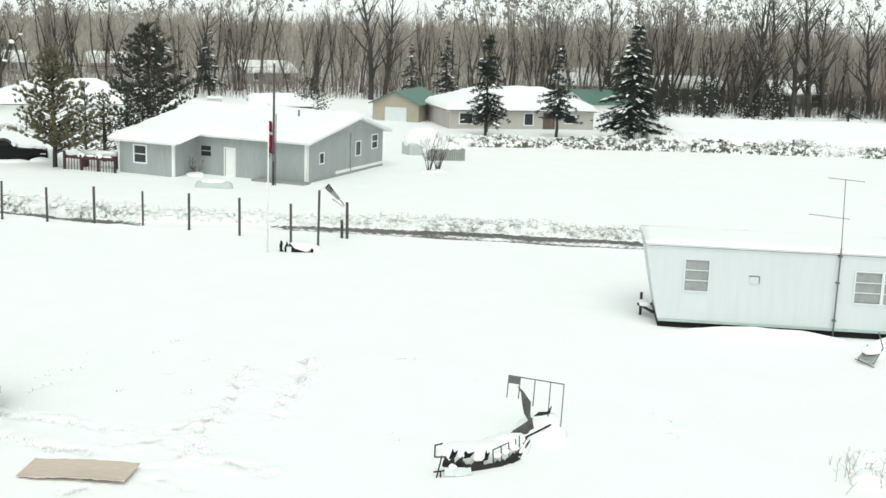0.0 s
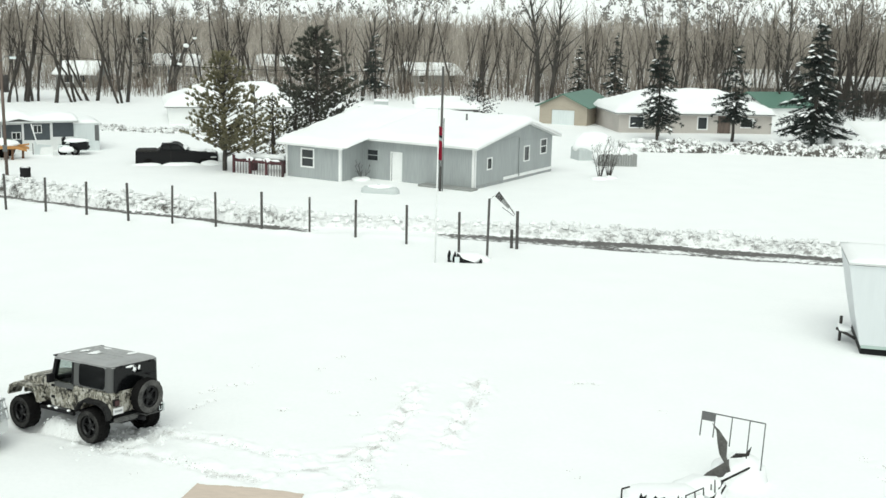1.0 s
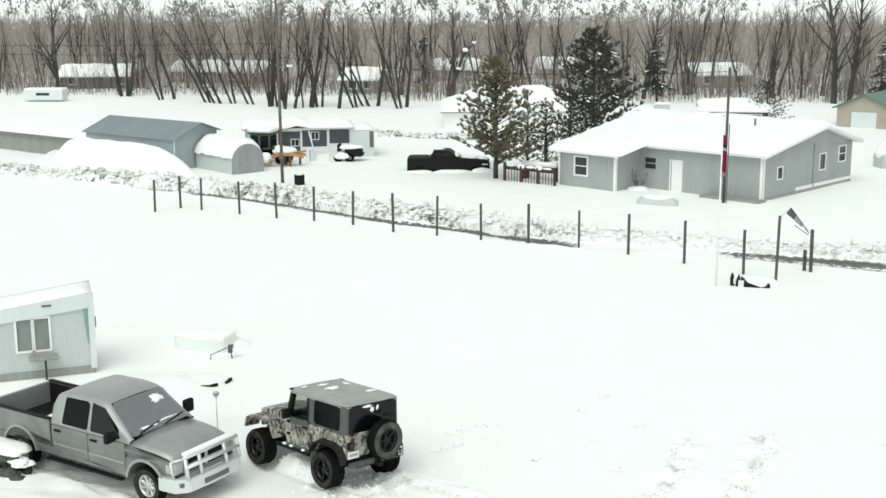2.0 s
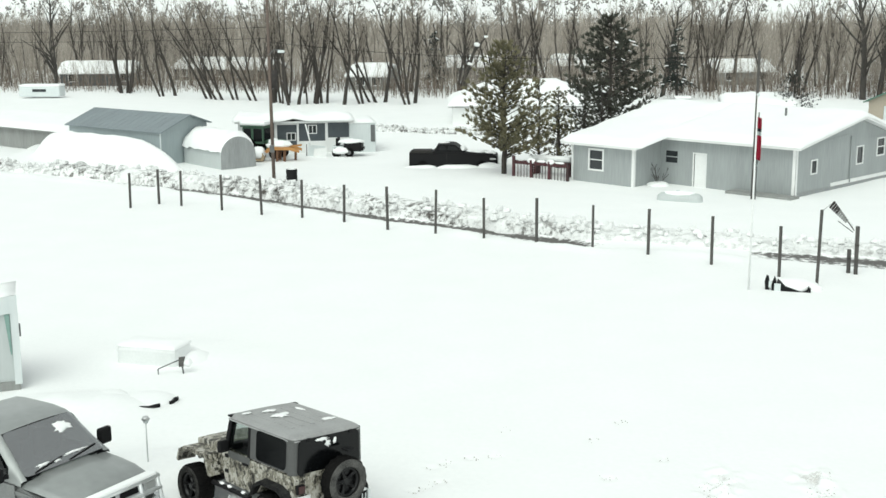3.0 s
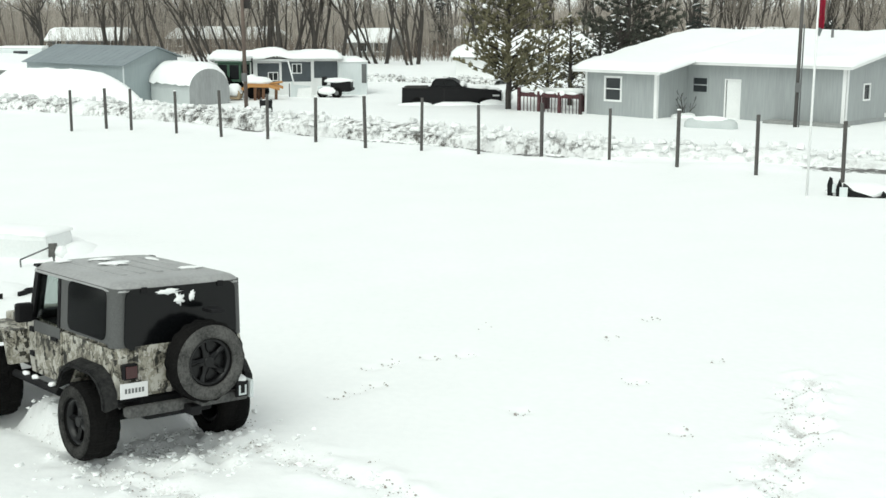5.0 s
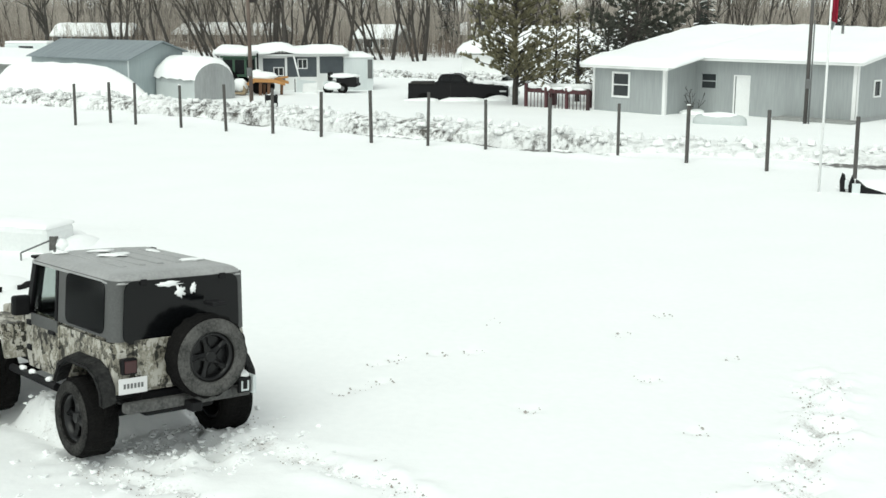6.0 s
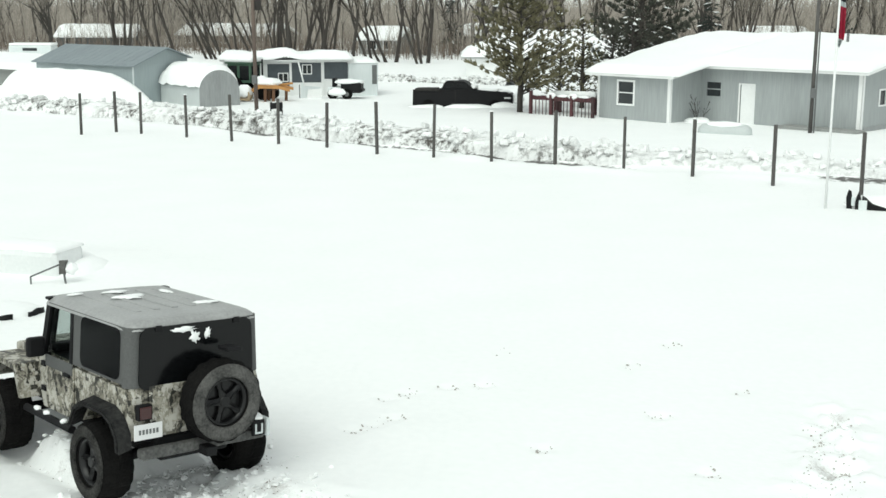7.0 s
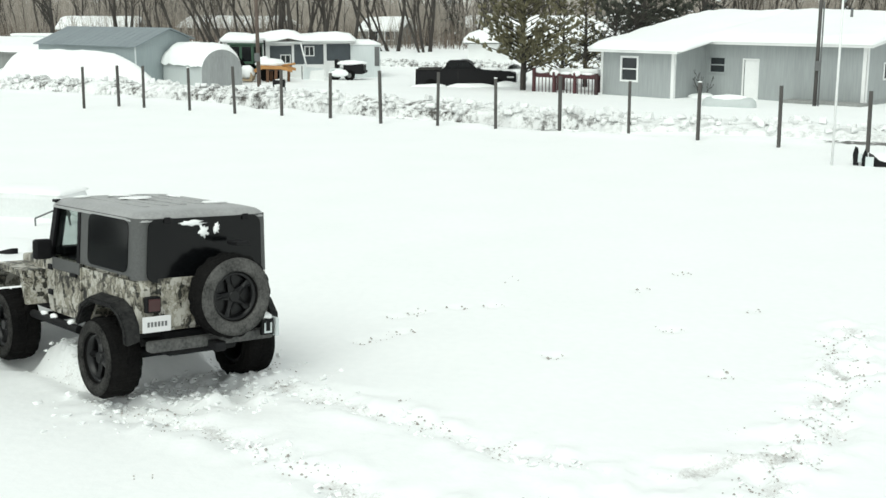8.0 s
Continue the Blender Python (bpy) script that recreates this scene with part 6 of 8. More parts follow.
    for s in (1, -1):
        hl = part("headlight", box(B(), fx - 0.2, min(0.64 * s, 0.9 * s), 0.76, fx + 0.03, max(0.64 * s, 0.9 * s), 1.02, bevel=0.03), PALE_GREY, T, "clear headlight")
        part("turn_lens", box(B(), fx - 0.21, min(0.901 * s, 0.915 * s), 0.8, fx - 0.05, max(0.901 * s, 0.915 * s), 0.98), ORANGE if s > 5 else PALE_GREY, hl)
    bm = B()
    prism(bm, [(fx - 0.35, -1.02), (fx + 0.1, -1.0), (fx + 0.32, -0.75), (fx + 0.36, 0.0), (fx + 0.32, 0.75), (fx + 0.1, 1.0), (fx - 0.35, 1.02), (fx - 0.3, 0.9), (fx + 0.05, 0.85), (fx + 0.05, -0.85), (fx - 0.3, -0.9)], "z", 0.42, 0.72)
    bmesh.ops.bevel(bm, geom=[e for e in bm.edges], offset=0.02, segments=2, affect="EDGES")
    bp = part("bumper", bm, CHROME_WHITE, T, "heavy white-chrome front bumper")
    part("bumper_slot", box(B(), fx + 0.3, -0.35, 0.5, fx + 0.372, 0.35, 0.6), STEEL, bp)
    part("fog_lamp", box(B(), fx + 0.12, -0.92, 0.56, fx + 0.24, -0.8, 0.64), STEEL, bp)
    gd = thing_part("brush_guard", T)
    for y in (-0.78, -0.38, 0.38, 0.78):
        part("guard_upright", cyl(B(), (fx + 0.3, y, 0.7), (fx + 0.2, y * 0.97, 1.16), 0.042, seg=10), CHROME_WHITE, gd)
    for z, xx in ((1.16, 0.2), (0.95, 0.25)):
        part("guard_bar", cyl(B(), (fx + xx, -0.8, z), (fx + xx, 0.8, z), 0.042, seg=10), CHROME_WHITE, gd)
    part("guard_snow", lump(box(B(), fx + 0.1, -0.78, 1.19, fx + 0.26, 0.72, 1.27, bevel=0.03), 5, 0.03, 5), SNOW, gd, "snow lying on the guard")
    for s in (1, -1):
        part("guard_wing", cyl(cyl(B(), (fx + 0.2, 0.76 * s, 1.14), (fx - 0.02, 0.96 * s, 1.08), 0.025, seg=8), (fx - 0.02, 0.96 * s, 1.08), (fx + 0.05, 0.95 * s, 0.7), 0.025, seg=8), CHROME_WHITE, gd)
    part("chassis", box(B(), -1.2, -0.5, 0.4, wb + 0.6, 0.5, 0.56), BLACK, T)
    for s in (1, -1):
        part("side_step", box(B(), 0.9, min(0.9 * s, 1.02 * s), 0.38, wb - 0.7, max(0.9 * s, 1.02 * s), 0.43, bevel=0.015), BLACK, T)
    part("rear_bumper", box(B(), -1.5, -0.95, 0.5, -1.31, 0.95, 0.68, bevel=0.03), CHROME, T)
    # a tall cab: everything above the belt line stretched
    for o in T.children_recursive:
        for v in o.data.vertices:
            if v.co.z > 1.26:
                v.co.z += (v.co.z - 1.26) * 0.2


def thing_part(name, parent):
    """An inner frame that carries the bars of a guard: a small mounting plate as its own mesh."""
    return part(name, box(B(), 4.88, -0.3, 0.7, 4.98, 0.3, 0.74, bevel=0.008), CHROME_WHITE, parent, "tubular chrome brush guard")


# darker copy of TRUCK_PAINT: shade of the sides painted in, plus road-dirt speckle
TRUCK_SIDE = material("shaded_dirty_paint", (0.26, 0.27, 0.267), 0.4, metal=0.3, color2=(0.15, 0.155, 0.153), scale=2.2, fine=60, bump=0)
TRUCK_AT, TRUCK_TURN = (-9.75, 8.2), -27.2
TINT_SOFT = see_through("lightly_tinted_glass", (0.28, 0.3, 0.3), 0.05)
WIND = see_through("windscreen_glass", (0.75, 0.78, 0.78), 0.5)
CHROME_WHITE = material("white_chrome", (0.72, 0.74, 0.74), 0.3, metal=0.5, mix=0.2, bump=0)
make_pickup()


# ---- trees and the distance ----
DARK_BARK = material("dark_damp_bark", (0.03, 0.027, 0.024), 0.9, color2=(0.075, 0.068, 0.06), scale=3, fine=25, stretch=(1, 1, 0.3))
BRUSH = material("brown_brush", (0.19, 0.15, 0.12), 0.9, color2=(0.11, 0.085, 0.068), scale=0.3, fine=4, bump=0)
DARK_NEEDLE = material("dark_pine_needles", (0.12, 0.125, 0.098), 0.85, color2=(0.02, 0.024, 0.019), scale=2.2, fine=7, bump=0)
RED_TWIG = material("reddish_twigs", (0.11, 0.07, 0.058), 0.9, color2=(0.17, 0.12, 0.1), scale=0.4, fine=6, bump=0)
PALE_TWIG = material("pale_brown_twigs", (0.52, 0.47, 0.41), 0.9, color2=(0.14, 0.124, 0.106), scale=0.12, fine=0.9, bump=0)


def tube_mesh(name, segs, mat, sides_big=6, sides_small=3, limit=0.03):
    """One mesh from tapered branch pieces (p0, p1, r0, r1)."""
    verts, faces = [], []
    for p0, p1, r0, r1 in segs:
        n = sides_big if r0 > limit else sides_small
        q = (p1 - p0).to_track_quat("Z", "Y").to_matrix()
        s = len(verts)
        for p, r in ((p0, r0), (p1, r1)):
            for i in range(n):
                a = 2 * math.pi * i / n
                verts.append(p + q @ Vector((r * math.cos(a), r * math.sin(a), 0)))
        for i in range(n):
            faces.append((s + i, s + (i + 1) % n, s + n + (i + 1) % n, s + n + i))
    me = bpy.data.meshes.new(name)
    me.from_pydata(verts, [], faces)
    me.polygons.foreach_set("use_smooth", [True] * len(faces))
    me.materials.append(mat)
    return me


def grow(rng, height, r0, lean=0.08, forks=3, depth=4, spread=0.55, low=0.3):
    """A bare deciduous tree as branch pieces: thick limbs apart from the fine twigs."""
    limbs, twigs = [], []

    def branch(p, d, length, r, level):
        n = max(2, int(length / (0.9 if level < 2 else 0.5)))
        step = length / n
        kids = []
        for i in range(n):
            wob = 0.1 + 0.05 * level
            d = (d + Vector((rng.uniform(-wob, wob), rng.uniform(-wob, wob), rng.uniform(-0.02, 0.1)))).normalized()
            p2 = p + d * step
            ra, rb = r * (1 - 0.75 * i / n), r * (1 - 0.75 * (i + 1) / n)
            (limbs if ra > 0.028 else twigs).append((p.copy(), p2.copy(), max(ra, 0.01), max(rb, 0.008)))
            if level < depth and (i + 1) / n > (low if level == 0 else 0.2):
                kids.append((p2.copy(), d.copy(), max(rb, 0.012), (i + 1) / n))
            p = p2
        for kp, kd, kr, u in kids:
            for _ in range(forks if level == 0 else (2 if level < 3 else 1)):
                if rng.random() < (0.8 if level < 1 else 0.55):
                    a = rng.uniform(0, 2 * math.pi)
                    side = kd.orthogonal().normalized()
                    side = Matrix.Rotation(a, 3, kd) @ side
                    nd = (kd * rng.uniform(0.6, 1.1) + side * rng.uniform(0.5, 1.0) * spread * 1.6 + Vector((0, 0, 0.25))).normalized()
                    branch(kp, nd, length * rng.uniform(0.28, 0.5) * (1.15 - 0.5 * u), kr * rng.uniform(0.35, 0.6), level + 1)

    d = Vector((rng.uniform(-lean, lean), rng.uniform(-lean, lean), 1)).normalized()
    branch(Vector((0, 0, -0.2)), d, height, r0, 0)
    return [limbs], twigs


def clump(rng, height, stems, lean, side=0.0):
    """A leafless cottonwood clump: slender stems from one root that lean apart and fork high up."""
    stem_list, twigs = [], []

    def shoot(p, d, length, r, level):
        n = max(2, int(length / (0.85 if level == 0 else 0.5)))
        step = length / n
        for i in range(n):
            wob = (0.11, 0.17, 0.22, 0.28)[level]
            d = (d + Vector((rng.uniform(-wob, wob), rng.uniform(-wob, wob), rng.uniform(0, 0.07)))).normalized()
            q = p + d * step
            u = (i + 1) / n
            ra, rb = r * (1 - 0.72 * i / n), r * (1 - 0.72 * u)
            (stem_list[-1] if ra > 0.03 else twigs).append((p.copy(), q.copy(), max(ra, 0.019), max(rb, 0.014)))
            if level < 3 and u > (0.35, 0.25, 0.2)[level] and rng.random() < (0.85, 0.95, 0.8)[level]:
                for _ in range(1 if level == 0 else 2):
                    a = rng.uniform(0, 2 * math.pi)
                    out = Matrix.Rotation(a, 3, d) @ d.orthogonal().normalized()
                    nd = (d * rng.uniform(0.8, 1.2) + out * rng.uniform(0.35, 0.8) + Vector((0, 0, 0.35))).normalized()
                    shoot(q, nd, length * rng.uniform(0.22, 0.42) * (1.2 - 0.6 * u), rb * rng.uniform(0.35, 0.62), level + 1)
            p = q

    for k in range(stems):
        stem_list.append([])
        a = rng.uniform(0, 2 * math.pi)
        d = Vector((side + lean * math.cos(a), 0.6 * lean * math.sin(a), 1)).normalized()
        foot = Vector((0.5 * math.cos(a) * (stems > 1), 0.5 * math.sin(a) * (stems > 1), -0.25))
        shoot(foot, d, height * rng.uniform(0.8, 1.1), rng.uniform(0.1, 0.17) * (1.35 if stems == 1 else 1), 0)
    return stem_list, twigs


def tree_from(stem_list, twigs, label, group, bark, crown):
    tree = thing("bare_tree", pose(0, 0, 0), label, "tree", group)
    for nm, sg, mt in [("trunk", stem, bark) for stem in stem_list] + [("twig_crown", twigs, crown)]:
        o = new(nm, tube_mesh(nm, sg, mt))
        o.parent = tree
        if nm == "twig_crown":
            o["kind"] = "stuff"
    return tree


def plant(kinds, spots, rng):
    """Sets each kind of tree once and copies of it at the other spots: (x, y, scale, kind or None, turn or None)."""
    used = set()
    for x, y, s, k, turn in spots:
        k = rng.randrange(len(kinds)) if k is None else k
        m = pose(x, y, 0, rng.uniform(-2, 2), rng.uniform(-2, 2), rng.uniform(0, 360) if turn is None else turn) @ Matrix.Scale(s, 4)
        if k in used:
            copy_thing(kinds[k], pose(0, 0, 0)).matrix_basis = m
        else:
            used.add(k)
            kinds[k].matrix_world = m


# the wood's edge: slender clumps, some leaning hard to one side, and single stems
EDGE = [("cluster", 4, 0.16, 0.0), ("cluster", 3, 0.2, 0.0), ("leaning", 3, 0.08, -0.42), ("leaning", 2, 0.06, -0.3), ("cluster", 5, 0.22, 0.0), ("single", 1, 0.06, 0.0), ("single", 1, 0.1, 0.12), ("cluster", 6, 0.3, 0.0)]
KINDS = []
for k, (shape, stems, lean, side) in enumerate(EDGE):
    words = {"cluster": "tall leafless cottonwood cluster with several dark stems", "leaning": "leafless cottonwood whose dark stems lean to one side", "single": "slender leafless tree with one dark stem"}[shape]
    KINDS.append(tree_from(*clump(random.Random(100 + k), 10.4, stems, lean, side), words, "leafless trees at the wood's edge", BARK, TWIG))
rng = random.Random(7)
spots = [(-48.6, 119, 1.05, 7, 0), (-43, 114.5, 1.0, 3, 10), (-41.5, 115.5, 0.95, 5, None), (-36.2, 110.5, 1.0, 2, 0), (-34.7, 109.3, 1.0, 2, 12), (-33.2, 109.8, 0.95, 3, -8), (-30.8, 108.4, 0.95, 2, 4), (-28, 106.2, 1.05, 4, None), (-26.6, 105, 1.0, 0, None), (-25.2, 103, 1.0, 4, 60), (-23.6, 104.4, 1.05, 0, 30), (-22.4, 104.8, 1.0, 1, None), (-20.2, 103.4, 1.0, 5, None), (-19, 104.8, 1.0, 3, 5), (-17.8, 106.2, 0.95, 2, 10), (-16.6, 106.6, 1.0, 5, None), (-14.2, 104, 1.0, 3, -5), (-13.4, 105.4, 1.0, 5, None), (-4.2, 120, 0.95, 1, None), (-2.6, 124, 1.0, 0, None), (-0.6, 124, 1.0, 5, None), (1.4, 118, 0.95, 6, None), (14, 121, 0.95, 1, None), (17.5, 124, 1.0, 0, None), (23.5, 122, 0.95, 6, None), (26.6, 119, 1.0, 5, None)]
spots += [(52.5, 92, 0.95, 0, None), (54.5, 96, 1.0, 5, None), (60.2, 97, 1.1, 5, None), (64.2, 99, 1.15, 6, None), (67.4, 96, 1.05, 1, None), (45, 101, 0.95, 4, None), (47.5, 99, 0.95, 1, None), (41.5, 104, 0.9, 0, None)]
for i in range(150):
    x = rng.uniform(-78, 112)
    spots.append((x, 119 + 48 * rng.random() ** 1.3 + (12 if x < -30 else 0) - max(0, x - 40) * 0.3, rng.uniform(0.72, 1.0), rng.choice((0, 1, 3, 5, 5, 6)), None))
for i in range(46):
    spots.append((rng.uniform(52, 118), rng.uniform(99, 150), rng.uniform(0.85, 1.15), rng.choice((0, 1, 4, 5, 6)), None))
plant(KINDS, spots, rng)


# old thick-limbed trees that stand dark against the wood
BIG = [tree_from(*grow(random.Random(300 + k), 10.5 + k, 0.3, lean=0.2, forks=3, depth=3, low=0.16, spread=0.75), "old leafless tree with thick dark limbs at the wood's edge", "old trees at the wood's edge", DARK_BARK, TWIG) for k in range(3)]
plant(BIG, [(-58.5, 123, 1.05, 0, 40), (31.6, 112, 1.15, 1, None), (33.4, 113, 1.0, 2, None), (70.4, 93.9, 1.2, 0, None), (72.5, 95, 1.0, 2, None), (74.6, 94.5, 1.15, 1, None), (76.6, 94.6, 1.05, 0, 200), (78.8, 94.8, 1.25, 1, 90), (82.5, 97, 1.0, 2, None), (90, 99, 1.1, 0, None), (97, 101, 1.2, 1, None), (55.5, 99, 1.0, 2, None), (12, 118, 0.9, 0, 100), (-9.8, 122, 0.75, 2, None)], random.Random(19))


# a broken snag with snow on its stump
def make_snag():
    S = thing("dead_snag", pose(-10.2, 119.5, 0), "broken dead tree snag with snow on its fork", "tree")
    segs, p = [], Vector((0, 0, -0.3))
    for k, q in enumerate(((0.5, 0, 1.6), (1.1, 0, 3.1), (1.5, 0.1, 4.4), (1.9, 0.1, 5.3))):
        q = Vector(q)
        segs.append((p, q, 0.3 - 0.05 * k, 0.26 - 0.05 * k))
        p = q
    segs += [(Vector((1.5, 0.1, 4.4)), Vector((2.9, 0, 6.2)), 0.12, 0.06), (Vector((2.9, 0, 6.2)), Vector((3.3, 0, 7.4)), 0.06, 0.02), (Vector((1.9, 0.1, 5.3)), Vector((1.7, 0.1, 6.9)), 0.1, 0.03)]
    for nm, run in (("trunk", segs[:4]), ("limb", segs[4:6]), ("limb", segs[6:])):
        o = new(nm, tube_mesh(nm, run, DARK_BARK, 8))
        o.parent = S
    for x, z, r in ((1.95, 5.4, 0.34), (1.15, 3.3, 0.28), (2.95, 6.3, 0.22)):
        bm = B()
        bmesh.ops.create_icosphere(bm, subdivisions=2, radius=r, matrix=pose(x, -0.1, z) @ Matrix.Diagonal((1, 0.7, 0.7, 1)))
        part("snow_clump", lump(bm, x, 0.1, 3), SNOW, S)


make_snag()


# brown thicket of saplings and brush below the trees: thin upright stems, past counting
def make_thicket(n, seed, near, deep, low, high, thin, thick, label, left=-0.75, right=0.95, mat=None, even=False, start=0.0):
    rng = np.random.RandomState(seed)
    y0 = near + (rng.rand(n) if even else np.abs(rng.normal(0, 1, n))) * deep
    x = rng.uniform(left, right, n) * (y0 + 40)
    y = y0 + np.where(x < -20, 8, 0) - np.maximum(0, x - 30) * 0.14
    h = rng.uniform(low, high, n) * (0.45 + 0.8 * np.clip(0.5 + wave_noise(x, y, 9 if near < 140 else 26, 77, 2) * 2, 0, 1))
    verts, faces = [], []
    for i in range(n):
        w = rng.uniform(thin, thick)
        lx, ly = rng.normal(0, 0.14, 2) * h[i]
        a = rng.uniform(0, 3.14)
        cx, cy = math.cos(a) * w, math.sin(a) * w
        s = len(verts)
        b = start * h[i] - 0.2
        mx, my = x[i] + lx * 0.4 + rng.normal(0, 0.1), y[i] + ly * 0.4
        verts += [(x[i] - cx, y[i] - cy, b), (x[i] + cx, y[i] + cy, b), (mx + cx * 0.7, my + cy * 0.7, h[i] * 0.5), (mx - cx * 0.7, my - cy * 0.7, h[i] * 0.5), (x[i] + lx, y[i] + ly, h[i])]
        faces += [(s, s + 1, s + 2, s + 3), (s + 3, s + 2, s + 4)]
        for _ in range(5):
            u = rng.uniform(0.3, 0.95)
            bx, by, bz = x[i] + lx * u, y[i] + ly * u, h[i] * u
            ex, ey, ez = rng.normal(0, 0.25) * h[i] * 0.5, rng.normal(0, 0.25) * h[i] * 0.5, rng.uniform(0.15, 0.4) * h[i]
            s = len(verts)
            verts += [(bx - cx * 0.6, by - cy * 0.6, bz), (bx + cx * 0.6, by + cy * 0.6, bz), (bx + ex, by + ey, bz + ez)]
            faces.append((s, s + 1, s + 2))
    me = bpy.data.meshes.new("thicket")
    me.from_pydata(verts, [], faces)
    me.materials.append(mat or TWIG)
    tagged(new("thicket", me), label, "brush", kind="stuff")


make_thicket(10000, 5, 114, 26, 1.5, 6.5, 0.012, 0.03, "brown leafless brush filling the wood behind the houses")
make_thicket(13000, 7, 112, 18, 0.5, 2.8, 0.018, 0.04, "low brown brush under the leafless trees", mat=BRUSH)
make_thicket(9000, 12, 122, 45, 1.5, 7.5, 0.02, 0.045, "pale leafless saplings between the taller trees", -0.7, 0.9, PALE_TWIG, True)
make_thicket(3200, 13, 118, 60, 3.0, 9.0, 0.03, 0.06, "grey-brown leafless trees crowding the eastern wood", 0.36, 0.85, PALE_TWIG, True)
make_thicket(24000, 6, 165, 130, 4.0, 8.6, 0.05, 0.11, "distant pale brown leafless wood", -0.62, 0.85, PALE_TWIG, True)
make_thicket(14000, 11, 300, 260, 4.0, 8.0, 0.1, 0.22, "far pale brown leafless wood at the foot of the hills", -0.55, 0.75, PALE_TWIG, True)
make_thicket(420, 10, 122, 40, 5.0, 9.5, 0.06, 0.11, "dark slender trunks standing through the wood", mat=BARK)
make_thicket(2200, 8, 100, 9, 0.8, 3.6, 0.015, 0.035, "dense dark brush between the old trees", 0.4, 0.62, BARK)
make_thicket(3000, 9, 97, 7, 2.0, 8.5, 0.012, 0.03, "reddish leafless brush beside the field", 0.62, 0.85, RED_TWIG)


# wooded snowy hills behind
def make_hills():
    xs = np.linspace(-900, 1000, 150)
    ys = np.concatenate([np.linspace(330, 600, 24), np.linspace(615, 1500, 40)])
    X, Y = np.meshgrid(xs, ys)
    t = np.clip((Y - 330) / 400, 0, 1)
    Z = -0.5 + 9 * t * np.clip(0.9 + 1.2 * wave_noise(X, Y, 260, 91, 3), 0.2, 2) + 130 * np.clip((Y - 430) / 800, 0, 1) ** 1.05 * np.clip(0.8 + 2.0 * wave_noise(X, Y * 0.4, 330, 92, 3), 0.25, 2)
    nx = len(xs)
    i = np.arange((nx - 1) * (len(ys) - 1))
    a = i // (nx - 1) * nx + i % (nx - 1)
    me = bpy.data.meshes.new("hills")
    me.from_pydata(np.stack([X.ravel(), Y.ravel(), Z.ravel()], 1).tolist(), [], np.stack([a, a + 1, a + nx + 1, a + nx], 1).tolist())
    me.polygons.foreach_set("use_smooth", np.ones(len(i), bool))
    me.materials.append(SNOW)
    tagged(new("backdrop", me), "snowy wooded hills in the distance", "hills", kind="structure")
    rng = np.random.RandomState(3)
    verts, faces = [], []
    for k in range(6500):
        u = rng.rand()
        y = 345 + 600 * u ** 1.2
        x = rng.uniform(-0.5, 0.7) * (y + 60)
        cx = int(np.clip(np.searchsorted(xs, x), 1, nx - 1))
        cy = int(np.clip(np.searchsorted(ys, y), 1, len(ys) - 1))
        if wave_noise(np.array([x]), np.array([y]), 70, 93, 3)[0] < (0.02 if x < 0.3 * y else -0.2) and rng.rand() > 0.12:
            continue
        z = Z[cy, cx] - 1.0
        h = rng.uniform(2.5, 6.5)
        w = h * rng.uniform(0.25, 0.5)
        # ragged far crowns: a loose tuft of slivers
        for j in range(11):
            s = len(verts)
            px, py, pz = x + rng.normal(0, 0.4) * w, y + rng.normal(0, 0.4) * w, z + h * rng.uniform(0.0, 0.75)
            t = 0.08 * h * rng.uniform(0.5, 1.6)
            ex, ez = rng.normal(0, 0.5) * w, h * rng.uniform(0.12, 0.35)
            verts += [(px - t, py, pz), (px + t, py, pz + rng.normal(0, 0.2)), (px + ex, py, pz + ez)]
            faces.append((s, s + 1, s + 2))
    me = bpy.data.meshes.new("far_wood")
    me.from_pydata(verts, [], faces)
    me.materials.append(FAR_TREE)
    tagged(new("far_wood", me), "far dark conifers and brush scattered over the snowy hills", "wood", kind="stuff")


FAR_TREE = material("far_conifers", (0.1, 0.1, 0.095), 0.9, color2=(0.22, 0.21, 0.195), scale=0.05, fine=0.4, bump=0)
make_hills()


